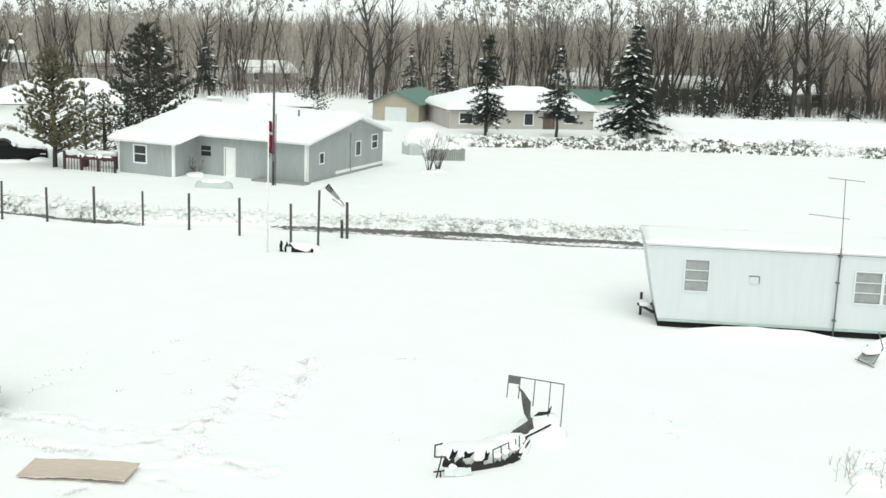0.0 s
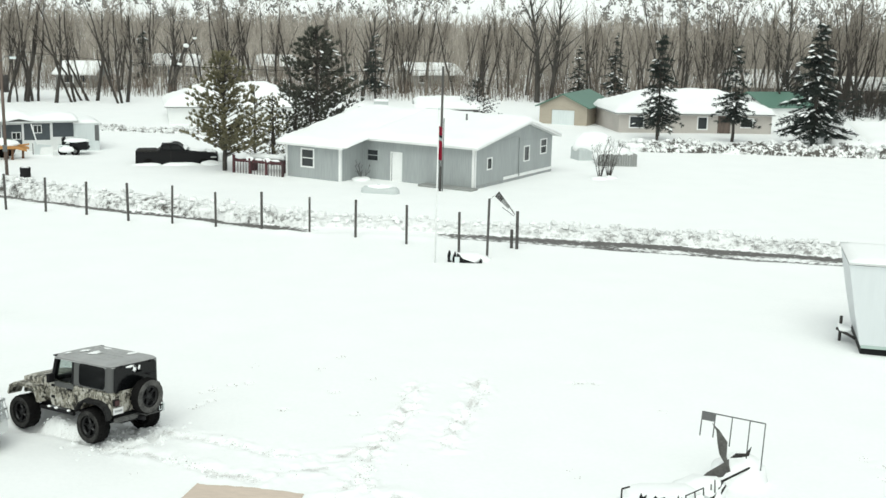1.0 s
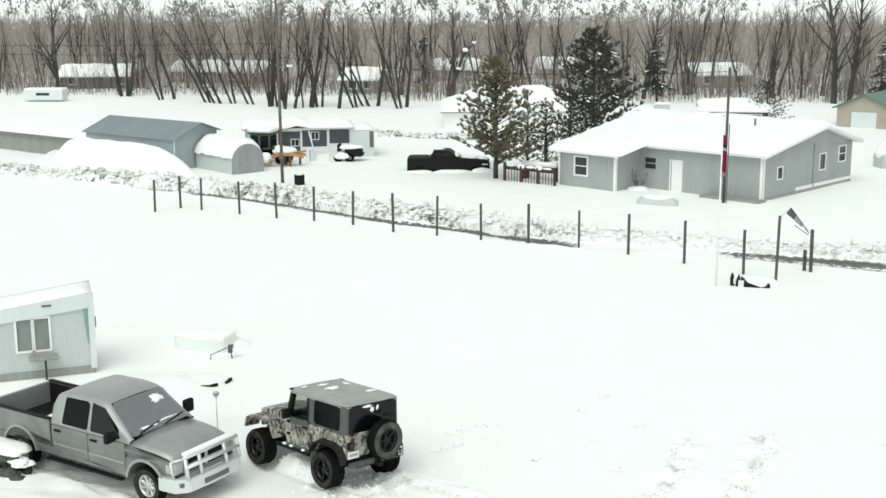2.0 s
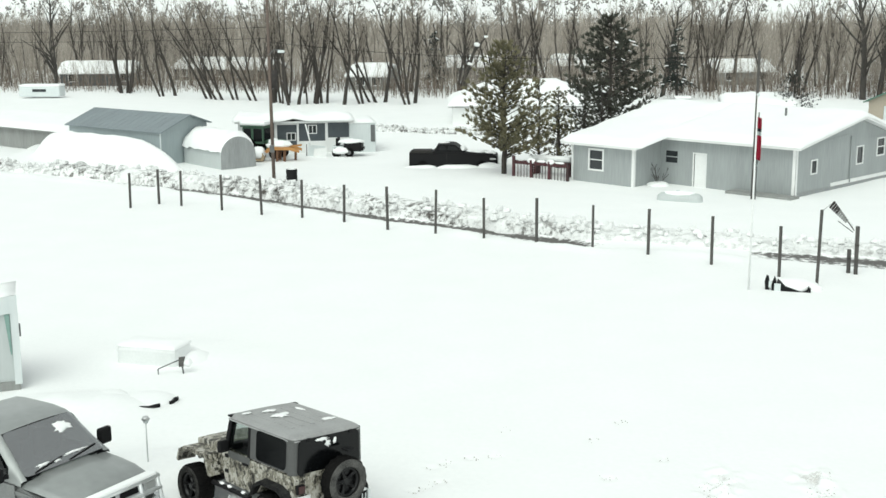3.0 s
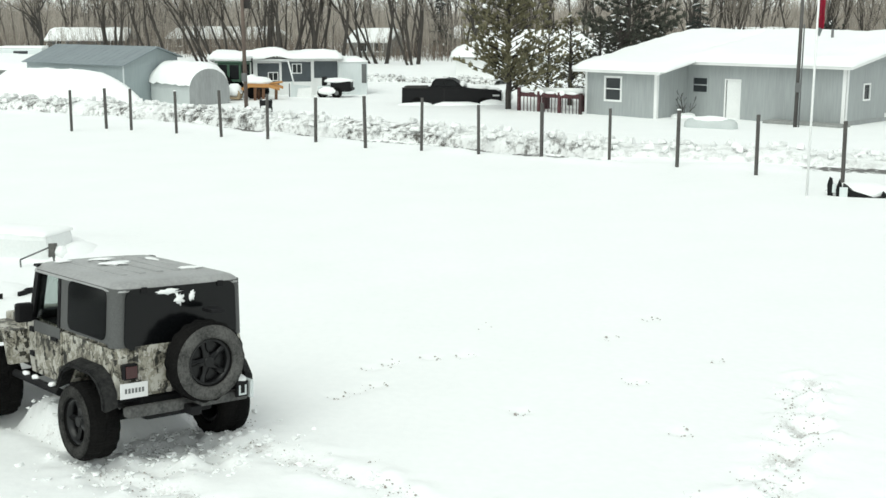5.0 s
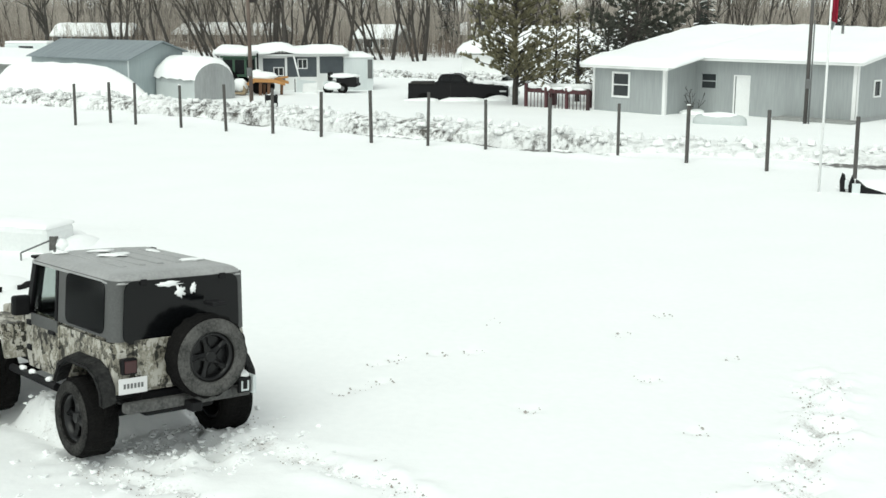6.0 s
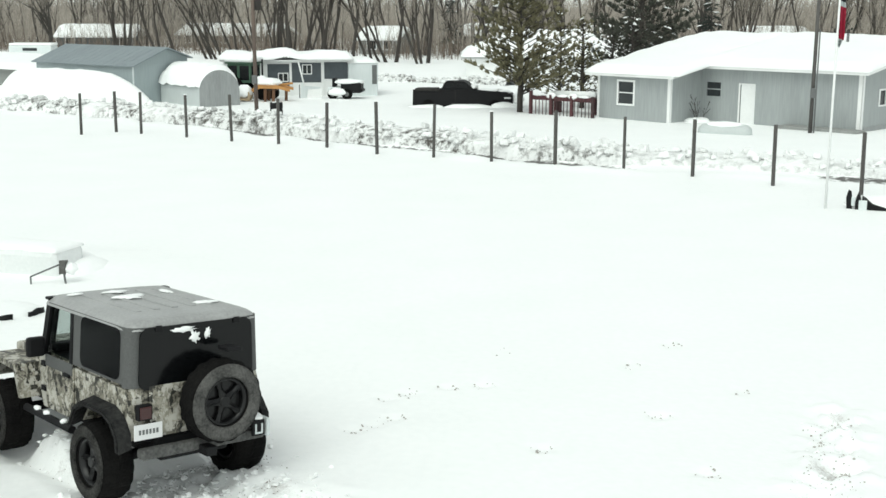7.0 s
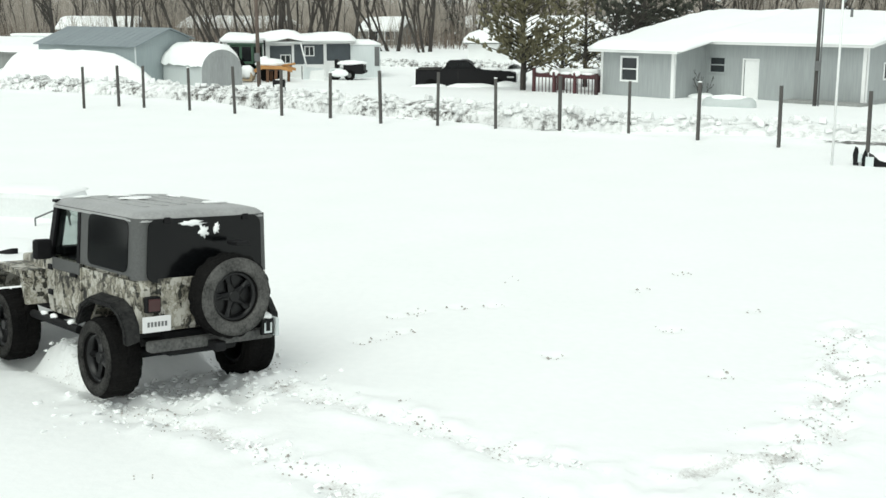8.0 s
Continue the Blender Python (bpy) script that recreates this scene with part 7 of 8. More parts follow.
# conifers
def conifer(name, m, h, w, label, kind, seed, tufts, mat, trunk_r=0.14, snow=0.25, bottom=0.12):
    """kind 'pine': limbs that rise, round ragged crown of needle tufts; 'spruce': drooping tiers in a narrow cone."""
    rng = random.Random(seed)
    T = thing(name, m, label, "tree")
    segs = []
    p = Vector((0, 0, -0.3))
    n = 10
    for i in range(n):
        q = Vector((0.05 * h / 7 * rng.uniform(-1, 1), 0.05 * h / 7 * rng.uniform(-1, 1), h * (i + 1) / n))
        segs.append((p.copy(), q.copy(), trunk_r * (1 - 0.9 * i / n), trunk_r * (1 - 0.9 * (i + 1) / n)))
        p = q
    nv, nf, sv, sf = [], [], [], []

    def tuft(c, d, size, cover):
        k = 20 if kind == "pine" else 12
        for _ in range(k):
            v = Vector((rng.gauss(0, 1), rng.gauss(0, 1), rng.gauss(0, 0.8 if kind == "pine" else 0.35)))
            v = (v.normalized() * (0.65 if kind == "pine" else 0.9) + d * 0.9 + Vector((0, 0, 1.0 if kind == "pine" else -0.3))).normalized()
            side = v.cross(Vector((rng.random() - 0.5, rng.random() - 0.5, rng.random() - 0.5))).normalized() * size * 0.07
            a = c + v * size * 0.1
            b = c + v * size * rng.uniform(0.6, 1.15)
            s = len(nv)
            nv.extend([a - side * 0.6, a + side * 0.6, (a + b) / 2 + side, b, (a + b) / 2 - side])
            nf.append((s, s + 1, s + 2, s + 3, s + 4))
        if rng.random() < cover:
            s = len(sv)
            r = size * rng.uniform(0.3, 0.6)
            top = c + Vector((0, 0, size * 0.3))
            kk = 6
            ring = []
            for i in range(kk):
                ua, va = r * 1.7 * math.cos(6.283 * i / kk) * rng.uniform(0.5, 1.2), r * 0.8 * math.sin(6.283 * i / kk) * rng.uniform(0.5, 1.2)
                ring.append(top + Vector((d.x * ua - d.y * va + d.x * size * 0.3, d.y * ua + d.x * va + d.y * size * 0.3, rng.uniform(-0.06, 0.0) - 0.3 * ua)))
            sv.extend(ring + [top + d * size * 0.3 + Vector((0, 0, size * 0.16)), top - Vector((0, 0, size * 0.1))])
            for i in range(kk):
                sf.append((s + i, s + (i + 1) % kk, s + kk))
                sf.append((s + (i + 1) % kk, s + i, s + kk + 1))

    done = 0
    while done < tufts:
        u = bottom + (1 - bottom) * rng.random() ** (0.85 if kind == "pine" else 1.25)
        z = h * u
        if kind == "pine":
            reach = w * min(1.0, 0.6 + (u - bottom) * 2.5) * (1 - u) ** 0.6 * rng.uniform(0.4, 1.2) + 0.1
        else:
            z = round(z / (0.055 * h)) * 0.055 * h + rng.gauss(0, 0.05)
            reach = w * (1 - z / h if z < h else 0.02) ** 0.9 * rng.uniform(0.45, 1.2) + 0.1
        a = rng.uniform(0, 2 * math.pi)
        d = Vector((math.cos(a), math.sin(a), 0))
        z0 = z - (reach * 0.4 if kind == "pine" else -reach * 0.3)
        p0 = Vector((0, 0, min(h * 0.98, max(0.3, z0))))
        tip = d * reach + Vector((0, 0, z))
        mid = (p0 + tip) / 2 + Vector((0, 0, 0.05))
        segs.append((p0, mid, 0.03, 0.02))
        segs.append((mid, tip, 0.02, 0.008))
        m_ = max(2, int(reach / (0.28 if kind == "pine" else 0.2)))
        for i in range(m_):
            t = (i + 1) / m_
            if t < (0.28 if kind == "pine" else 0.12):
                continue
            c = p0.lerp(tip, t) + Vector((rng.gauss(0, 0.09), rng.gauss(0, 0.09), rng.gauss(0, 0.07 if kind == "pine" else 0.04)))
            tuft(c, d, (0.35 if kind == "pine" else 0.34) * h / 8 * rng.uniform(0.75, 1.25), snow)
            done += 1
    o = new("trunk", tube_mesh("trunk", segs, BARK))
    o.parent = T
    for nm, vv, ff, mt, lb in (("crown", nv, nf, mat, "dark green needles"), ("crown_snow", sv, sf, SNOW, "clumps of snow on the boughs")):
        if ff:
            me = bpy.data.meshes.new(nm)
            me.from_pydata(vv, [], ff)
            me.materials.append(mt)
            o = new(nm, me)
            o.parent = T
            o["label"] = lb
            o["kind"] = "stuff"
    return T


conifer("pine_tree", pose(-1.6, 53.9, 0), 7.2, 3.3, "young green pine with open ragged boughs beside the drive", "pine", 11, 850, NEEDLE, 0.17, snow=0.0, bottom=0.2)
conifer("pine_tree", pose(0.2, 58.8, 0), 5.0, 1.9, "slender pine in the group beside the drive", "pine", 22, 260, NEEDLE, 0.1, snow=0.12, bottom=0.12)
conifer("pine_tree", pose(4.0, 60.5, 0), 5.2, 2.0, "slender pine in the group beside the grey house", "pine", 23, 300, DARK_NEEDLE, 0.1, snow=0.12, bottom=0.1)
conifer("pine_tree", pose(1.4, 56.5, 0), 4.6, 1.5, "smaller bushy pine beside the grey house", "pine", 12, 240, NEEDLE, snow=0.06, bottom=0.1)
conifer("pine_tree", pose(2.9, 57.5, 0), 4.0, 1.4, "smaller bushy pine beside the grey house", "pine", 17, 220, DARK_NEEDLE, snow=0.1, bottom=0.1)
conifer("pine_tree", pose(4.75, 69.5, 0), 8.6, 4.8, "large dark dense pine behind the grey house", "pine", 13, 1250, DARK_NEEDLE, 0.2, snow=0.05, bottom=0.06)
conifer("spruce_tree", pose(33.1, 73.4, 0), 8.6, 2.0, "narrow dark spruce by the far snow bank", "spruce", 14, 650, SPRUCE, snow=0.05)
conifer("spruce_tree", pose(39.2, 72.4, 0), 7.9, 2.1, "slim dark spruce with thin lower boughs", "spruce", 15, 480, SPRUCE, snow=0.06, bottom=0.18)
conifer("spruce_tree", pose(45.1, 69.8, 0), 9.8, 3.1, "tall broad spruce with snow on its boughs", "spruce", 16, 1300, SPRUCE, 0.2, snow=0.12, bottom=0.04)
conifer("spruce_tree", pose(48.2, 73.5, 0), 4.2, 1.7, "small dark spruce beside a taller one", "spruce", 18, 600, SPRUCE, snow=0.15)
conifer("pine_tree", pose(20.5, 88.5, 0), 4.0, 2.6, "low dark evergreen in front of the wood", "pine", 19, 330, SPRUCE, snow=0.05, bottom=0.02)
conifer("spruce_tree", pose(60.5, 84, 0), 5.0, 2.2, "dark evergreen in front of the wood", "spruce", 20, 260, SPRUCE, snow=0.1)
conifer("pine_tree", pose(67, 83, 0), 4.2, 2.6, "dark rounded evergreen in front of the wood", "pine", 21, 300, SPRUCE, snow=0.1, bottom=0.02)
for k, (x, y, h) in enumerate(((58, 88, 4.5), (63, 90, 4.0), (65.5, 86, 3.4), (71, 88, 4.4), (78, 86, 3.6), (53, 93, 5.0), (86, 88, 4.2), (36.4, 112, 6.5), (40.7, 112, 8.0), (13, 112, 7.5), (8, 120, 6), (-14, 128, 7), (70, 104, 5), (66, 94, 4.2), (71.5, 94, 4.6), (57, 99, 6), (83, 99, 4.6))):
    conifer("spruce_tree", pose(x, y, 0), h, 1.8, "dark spruce among the bare trees", "spruce", 30 + k, 330, SPRUCE, snow=0.06)


# ---- fence, poles, flag ----
FENCE = [(-18.44, 40.78, 1.65), (-17.5, 42.05, 1.65), (-16.23, 41.55, 1.67), (-13.95, 40.51, 1.65), (-11.81, 39.53, 1.76), (-9.79, 38.9, 1.67), (-7.69, 37.87, 1.63), (-5.52, 36.24, 1.81), (-3.4, 35.4, 1.82), (-1.33, 34.41, 1.67), (0.8, 33.58, 1.81), (2.97, 32.51, 1.73), (5.01, 31.64, 1.76), (7.15, 30.04, 1.78), (9.22, 28.27, 1.77), (10.21, 26.95, 2.59)]


def make_posts(rows):
    for k, (x, y, top) in enumerate(rows):
        rng = random.Random(k)
        P = thing("fence_post", pose(x, y, 0, rng.uniform(-1, 1), rng.uniform(-1.2, 1.2), rng.uniform(0, 90)), "slim grey wooden fence post standing in snow", "fence post", "fence posts along the road")
        part("post", box(B(), -0.05, -0.045, -0.4, 0.05, 0.045, top, bevel=0.012), POST_WOOD, P)
        if k % 3 == 0:
            part("snow_cap", lump(box(B(), -0.055, -0.05, top + 0.001, 0.055, 0.05, top + 0.035, bevel=0.012), k, 0.01, 9), SNOW, P)


make_posts(FENCE)


def make_flagpole():
    F = thing("flagpole", pose(7.9, 26.2, 0), "thin white flagpole with a limp red flag", "flagpole")
    part("pole", cyl(B(), (0, 0, -0.3), (0.02, 0, 6.3), 0.035, 0.025, seg=10), WHITE, F)
    part("finial", lathe(B(), [(0.001, -0.05), (0.045, -0.03), (0.055, 0.0), (0.045, 0.03), (0.001, 0.05)], 12), DULL_WHITE, F).location = (0.02, 0, 6.34)
    for name, top, low, mat, lb in (("flag", 5.65, 5.3, FLAG_RED, "limp red flag"), ("flag_band", 5.3, 5.2, DARK_CLOTH, "dark fold of the flag"), ("flag_band", 5.2, 5.08, DULL_WHITE, "white fold of the flag"), ("flag", 5.08, 4.3, FLAG_RED, ""), ("flag_tip", 4.3, 4.12, DULL_WHITE, "pale frayed tip")):
        bm = B()
        rows = []
        for i in range(9):
            z = top + (low - top) * i / 8
            wide = 0.1 + 0.05 * math.sin((5.9 - z) * 1.7) if name != "flag_tip" else 0.1 - 0.06 * i / 8
            rows.append([bm.verts.new((0.035 + wide * j / 8 + 0.012 * math.sin(3 * j + z * 5), 0.045 * math.sin(1.5 * j + 4 * z), z - 0.05 * j / 8)) for j in range(9)])
        for a, b in zip(rows, rows[1:]):
            for j in range(8):
                bm.faces.new((a[j], a[j + 1], b[j + 1], b[j])).smooth = True
        bmesh.ops.solidify(bm, geom=bm.faces, thickness=0.006)
        part(name, bm, mat, F, lb)


FLAG_RED = material("red_cloth", (0.48, 0.03, 0.07), 0.85, color2=(0.32, 0.02, 0.05), scale=3, fine=12)
DARK_CLOTH = material("dark_flag_cloth", (0.05, 0.05, 0.06), 0.9)
make_flagpole()


def make_utility_pole(m, h, label, lamp, r=0.1):
    P = thing("utility_pole", m, label, "utility pole")
    part("pole", cyl(B(), (0, 0, -0.5), (0, 0, h), r, r * 0.75, seg=14), POLE_WOOD if lamp else POST_WOOD, P)
    part("meter_box", box(B(), -0.12, -0.24, 1.45, 0.12, -0.13, 1.85, bevel=0.02), STEEL, P)
    if lamp:
        arm = part("lamp_arm", cyl(cyl(B(), (0, -0.1, 6.7), (0.35, -0.25, 7.0), 0.025, seg=8), (0.35, -0.25, 7.0), (0.75, -0.4, 7.0), 0.025, seg=8), STEEL, P)
        part("lamp_head", box(B(), 0.6, -0.5, 6.84, 0.95, -0.3, 6.98, bevel=0.04), DULL_WHITE, arm)
        part("transformer", cyl(B(), (0.2, 0.1, 4.9), (0.2, 0.1, 5.9), 0.17, seg=14), RUST, P, "dark rusty can on the pole")
    else:
        part("conduit", cyl(B(), (0.13, -0.08, -0.2), (0.12, -0.06, 4.2), 0.03, seg=8), STEEL, P)
    return P


make_utility_pole(pose(-14.15, 51.1, 0, 0, -0.4), 11.5, "brown wooden utility pole with a lamp arm", True)
make_utility_pole(pose(10.85, 45.5, 0, 0.2, 0.2), 7.1, "grey wooden service pole with a meter box", False, 0.085)


def make_cable(a, b, sag, r=0.012):
    segs = []
    a, b = Vector(a), Vector(b)
    pts = [a.lerp(b, i / 16) - Vector((0, 0, sag * 4 * (i / 16) * (1 - i / 16))) for i in range(17)]
    side, up = (b - a).cross(Vector((0, 0, 1))).normalized() * r, Vector((0, 0, r))
    verts = [p + side * math.cos(1.2566 * k) + up * math.sin(1.2566 * k) for p in pts for k in range(5)]
    faces = [(i * 5 + k, i * 5 + (k + 1) % 5, i * 5 + 5 + (k + 1) % 5, i * 5 + 5 + k) for i in range(16) for k in range(5)]
    me = bpy.data.meshes.new("cable")
    me.from_pydata(verts, [], faces)
    me.materials.append(BLACK)
    tagged(new("overhead_cable", me), "thin black overhead cable between poles", "cable", "overhead cables")


for z in (8.2, 7.6):
    make_cable((-14.15, 51.1, z), (-95, 88, z + 0.5), 0.7)
make_cable((-14.15, 51.1, 7.4), (10.85, 45.5, 6.9), 0.5)


# ---- plywood, half-buried things in the yard ----
def make_plywood():
    P = thing("plywood_sheet", pose(0.545, 2.8, 0.08, 1.0, 0, -21), "tan plywood sheet lying on the snow", "plywood")
    bm = box(B(), -1.22, -0.5, 0, 1.22, 0.5, 0.03)
    bmesh.ops.subdivide_edges(bm, edges=[e for e in bm.edges if e.calc_length() > 1], cuts=30, use_grid_fill=True)
    for v in bm.verts:
        v.co.z += 0.03 * math.sin(v.co.x * 1.4 + 0.6)
        if abs(v.co.y) > 0.45:
            v.co.y += 0.05 * noise.noise(v.co * 3) + 0.035 * noise.noise(v.co * 9)
    part("sheet", bm, PLY, P)
    return P


make_plywood()


def make_implement():
    """Old flatbed implement, half buried, its deck edge torn and bent, with a rail."""
    I = thing("farm_implement", pose(0, 0, 0), "rusty half-buried implement with a rail frame, heaped with snow", "farm implement")
    rng = random.Random(9)
    line = [(8.55, 1.3, 0.3), (9.0, 1.25, 0.17), (9.5, 1.3, 0.12), (10.05, 1.43, 0.1), (10.5, 1.75, 0.18), (10.95, 2.35, 0.3)]
    for k, (a, b) in enumerate(zip(line, line[1:])):
        a, b = Vector(a), Vector(b)
        L = (b - a).length
        m = Matrix.Translation(a) @ (b - a).normalized().to_track_quat("X", "Z").to_matrix().to_4x4()
        low = (-0.12, -0.2, -0.16, -0.16, -0.1)[k]
        top = [(L * i / 7, rng.uniform(-0.04, (0.2, 0.14, 0.06, 0.04, 0.02)[k])) for i in range(8)]
        foot = [(L * i / 5, low + rng.uniform(-0.06, 0.07)) for i in range(5, -1, -1)]
        bm = prism(B(), top + foot, "y", -0.02, 0.02)
        bmesh.ops.transform(bm, matrix=m, verts=bm.verts)
        part("torn_edge", bm, DARK_RUST, I, "torn black deck edge")
        part("flange", box(B(), 0, -0.1, low - 0.01, L, 0.0, low + 0.02, m=m @ pose(0, 0, 0, 8)), DARK_RUST, I)
    # pale panels and a bent bracket at the low end
    part("pale_panel", box(B(), 0, -0.012, 0, 0.5, 0.012, 0.2, m=pose(8.5, 1.05, 0.0, -14, 3, -4)), DULL_WHITE, I, "pale sheet leaning on the deck")
    part("pale_panel", box(B(), 0, -0.012, 0, 0.4, 0.012, 0.16, m=pose(8.75, 1.0, -0.02, -20, -3, 6)), DULL_WHITE, I)
    for p, q in (((8.3, 1.2, 0.7), (8.3, 1.2, 0.42)), ((8.3, 1.2, 0.7), (8.52, 1.38, 0.66)), ((8.3, 1.2, 0.42), (8.6, 1.3, 0.36)), ((8.5, 1.3, 0.4), (8.3, 1.05, -0.1)), ((8.42, 1.1, 0.12), (8.42, 1.08, -0.1)), ((8.25, 1.1, 0.1), (8.6, 1.1, 0.12))):
        part("bracket", cyl(B(), p, q, 0.018, seg=6), DARK_RUST, I)
    for x, y, h in ((9.78, 1.36, 0.42), (10.0, 1.42, 0.44), (10.22, 1.52, 0.5), (10.45, 1.68, 0.5), (10.62, 1.9, 0.5)):
        part("stake", cyl(B(), (x, y, 0.0), (x - 0.02, y + 0.04, h), 0.014, seg=6), DARK_RUST, I)
    part("side_rail", cyl(B(), (9.76, 1.39, 0.41), (10.2, 1.55, 0.5), 0.014, seg=6), DARK_RUST, I)
    part("side_rail", cyl(B(), (10.9, 2.3, 0.3), (11.75, 2.75, 0.42), 0.025, seg=8), DARK_RUST, I)
    for k, (x, y, z, w, h) in enumerate(((8.78, 1.3, 0.42, 0.1, 0.12), (9.12, 1.33, 0.36, 0.17, 0.09), (9.62, 1.4, 0.28, 0.07, 0.13))):
        part("torn_panel", prism(B(), [(x - w, z - h), (x + w * 0.4, z - h * 0.8), (x + w, z + h * 0.6), (x + w * 0.2, z + h * 0.2), (x - w * 0.2, z + h), (x - w * 0.6, z + h * 0.1)], "y", y, y + 0.03), BLACK, I)
    # two strips of bent sheet standing on end
    for poly, mt, turn in (([(0.16, 0.1), (0.26, 0.1), (0.16, 0.45), (0.1, 0.62), (0.1, 0.95), (-0.1, 1.22), (-0.26, 1.36), (-0.16, 1.2), (-0.12, 0.92), (-0.06, 0.66), (0.04, 0.5), (0.1, 0.4)], GREY_RUST, -20), ([(0.0, 0.12), (0.2, 0.12), (0.16, 0.55), (0.08, 0.48), (-0.3, 0.22), (-0.38, 0.14)], GREY_RUST, -10), ([(0.18, 0.6), (0.3, 0.72), (0.5, 0.74), (0.62, 0.92), (0.58, 0.7), (0.4, 0.64)], DARK_RUST, -24)):
        bm = prism(B(), poly, "y", -0.015, 0.015)
        bmesh.ops.transform(bm, matrix=pose(11.1, 2.85, 0.05, 0, 0, turn), verts=bm.verts)
        part("bent_plate", bm, mt, I, "bent rusty upright plate")
    a, b = Vector((10.81, 3.43, 1.52)), Vector((12.0, 2.71, 1.45))
    part("top_rail", cyl(B(), a, b, 0.016, seg=8), STEEL, I)
    for u, low in ((0.0, 0.95), (0.21, 0.95), (0.48, 0.8), (0.76, 0.5), (1.0, 0.35)):
        p = a.lerp(b, u)
        part("rail_upright", cyl(B(), p, (p.x - 0.03, p.y, low), 0.015, seg=8), STEEL, I)
    part("sign_plate", box(B(), 0.0, -0.01, -0.19, 0.3, 0.01, -0.02, m=Matrix.Translation(a) @ (b - a).to_track_quat("X", "Z").to_matrix().to_4x4()), STEEL, I)
    for x, y, z, rx, ry, rz_ in ((9.5, 2.0, 0.05, 1.05, 0.62, 0.36), (10.45, 2.4, 0.05, 0.6, 0.55, 0.34), (11.6, 3.1, 0.0, 0.7, 0.5, 0.62), (8.95, 1.34, 0.36, 0.1, 0.08, 0.08), (9.4, 1.36, 0.3, 0.16, 0.13, 0.13), (9.88, 1.42, 0.26, 0.1, 0.08, 0.08), (10.1, 1.5, 0.3, 0.1, 0.08, 0.08), (8.7, 1.1, 0.18, 0.1, 0.08, 0.08), (10.34, 1.6, 0.34, 0.1, 0.08, 0.08)):
        part("snow_mound", icelump(B(), x, y, z, rx, ry, rz_, x), SNOW, I, "snow heaped over the deck")


DARK_RUST = material("dark_rust", (0.008, 0.0078, 0.0075), 0.85, color2=(0.035, 0.031, 0.028), scale=6, fine=40)
GREY_RUST = material("grey_weathered_sheet", (0.12, 0.118, 0.112), 0.7, color2=(0.05, 0.047, 0.043), scale=4, fine=30)
make_implement()


def make_feed_bunk():
    K = thing("stock_tank", pose(8.45, 26.3, 0, 0, 0, -12), "half-buried black tub with white markings and snow in it", "tub")
    part("end_board", prism(B(), [(0, -0.1), (-0.03, 0.3), (0.02, 0.5), (0.09, 0.46), (0.12, 0.3), (0.13, -0.1)], "y", 0.0, 0.12), BLACK, K, "black upright end")
    part("pale_label", box(B(), 0.1, -0.02, 0.1, 0.2, -0.003, 0.33, bevel=0.004), DULL_WHITE, K)
    part("end_board", prism(B(), [(0.21, -0.2), (0.19, 0.2), (0.27, 0.44), (0.33, 0.3), (0.355, -0.2)], "y", -0.05, 0.3), BLACK, K)
    part("pale_label", box(B(), 0.28, -0.075, -0.02, 0.48, -0.053, 0.26, bevel=0.004), DULL_WHITE, K)
    part("shell", prism(B(), [(0.36, -0.25), (0.36, 0.3), (0.48, 0.26), (0.62, 0.16), (0.8, 0.12), (0.95, 0.08), (1.12, 0.02), (1.28, 0.05), (1.34, 0.18), (1.42, 0.1), (1.4, -0.25)], "y", -0.04, 0.5), BLACK, K, "torn black side, tapering off")
    part("snow", icelump(B(), 0.85, 0.62, 0.05, 0.9, 0.6, 0.27, 8.0, 0.15), SNOW, K, "snow heaped behind it")


make_feed_bunk()


def make_gate():
    a, b = Vector((10.78, 27.85, 2.7)), Vector((11.72, 28.72, 1.58))
    along = (b - a).normalized()
    L = (b - a).length
    m = Matrix.Translation(a) @ along.to_track_quat("X", "Z").to_matrix().to_4x4()
    G = thing("metal_gate", m, "dark slatted gate panel hung slanting between two posts", "gate")
    part("bar", cyl(B(), (0, 0, 0), (L, 0, 0), 0.016, seg=8), RUST, G)
    part("bar", cyl(B(), (L * 0.42, 0, -0.3), (L, 0, -0.08), 0.014, seg=8), RUST, G)
    for k in range(9):
        x = L * (0.04 + 0.075 * k)
        part("slat", box(B(), -0.035, -0.02, -0.26 + 0.02 * k, 0.035, 0.02, 0.05, m=pose(x, 0, 0, 0, 14)), RUST if k < 4 else WEATHERED, G)
    part("stay_wire", cyl(B(), m.inverted() @ Vector((10.22, 26.96, 2.5)), (0, 0, -0.05), 0.007, seg=6), RUST, G)
    part("slat_snow", lump(box(B(), L * 0.55, -0.03, 0.05, L * 0.95, 0.03, 0.1, bevel=0.02), 4, 0.03, 5), SNOW, G)


make_gate()
for x, y, h in ((11.9, 28.9, 1.7), (11.7, 29.1, 0.85)):
    P = thing("gate_post", pose(x, y, 0, 1, -1), "weathered dark gate post in the snow", "gate post", "gate posts")
    part("post", box(B(), -0.06, -0.06, -0.4, 0.06, 0.06, h, bevel=0.015), POST_WOOD, P)
    part("band", box(B(), -0.065, -0.065, h * 0.6, 0.065, 0.065, h * 0.6 + 0.05), RUST, P)


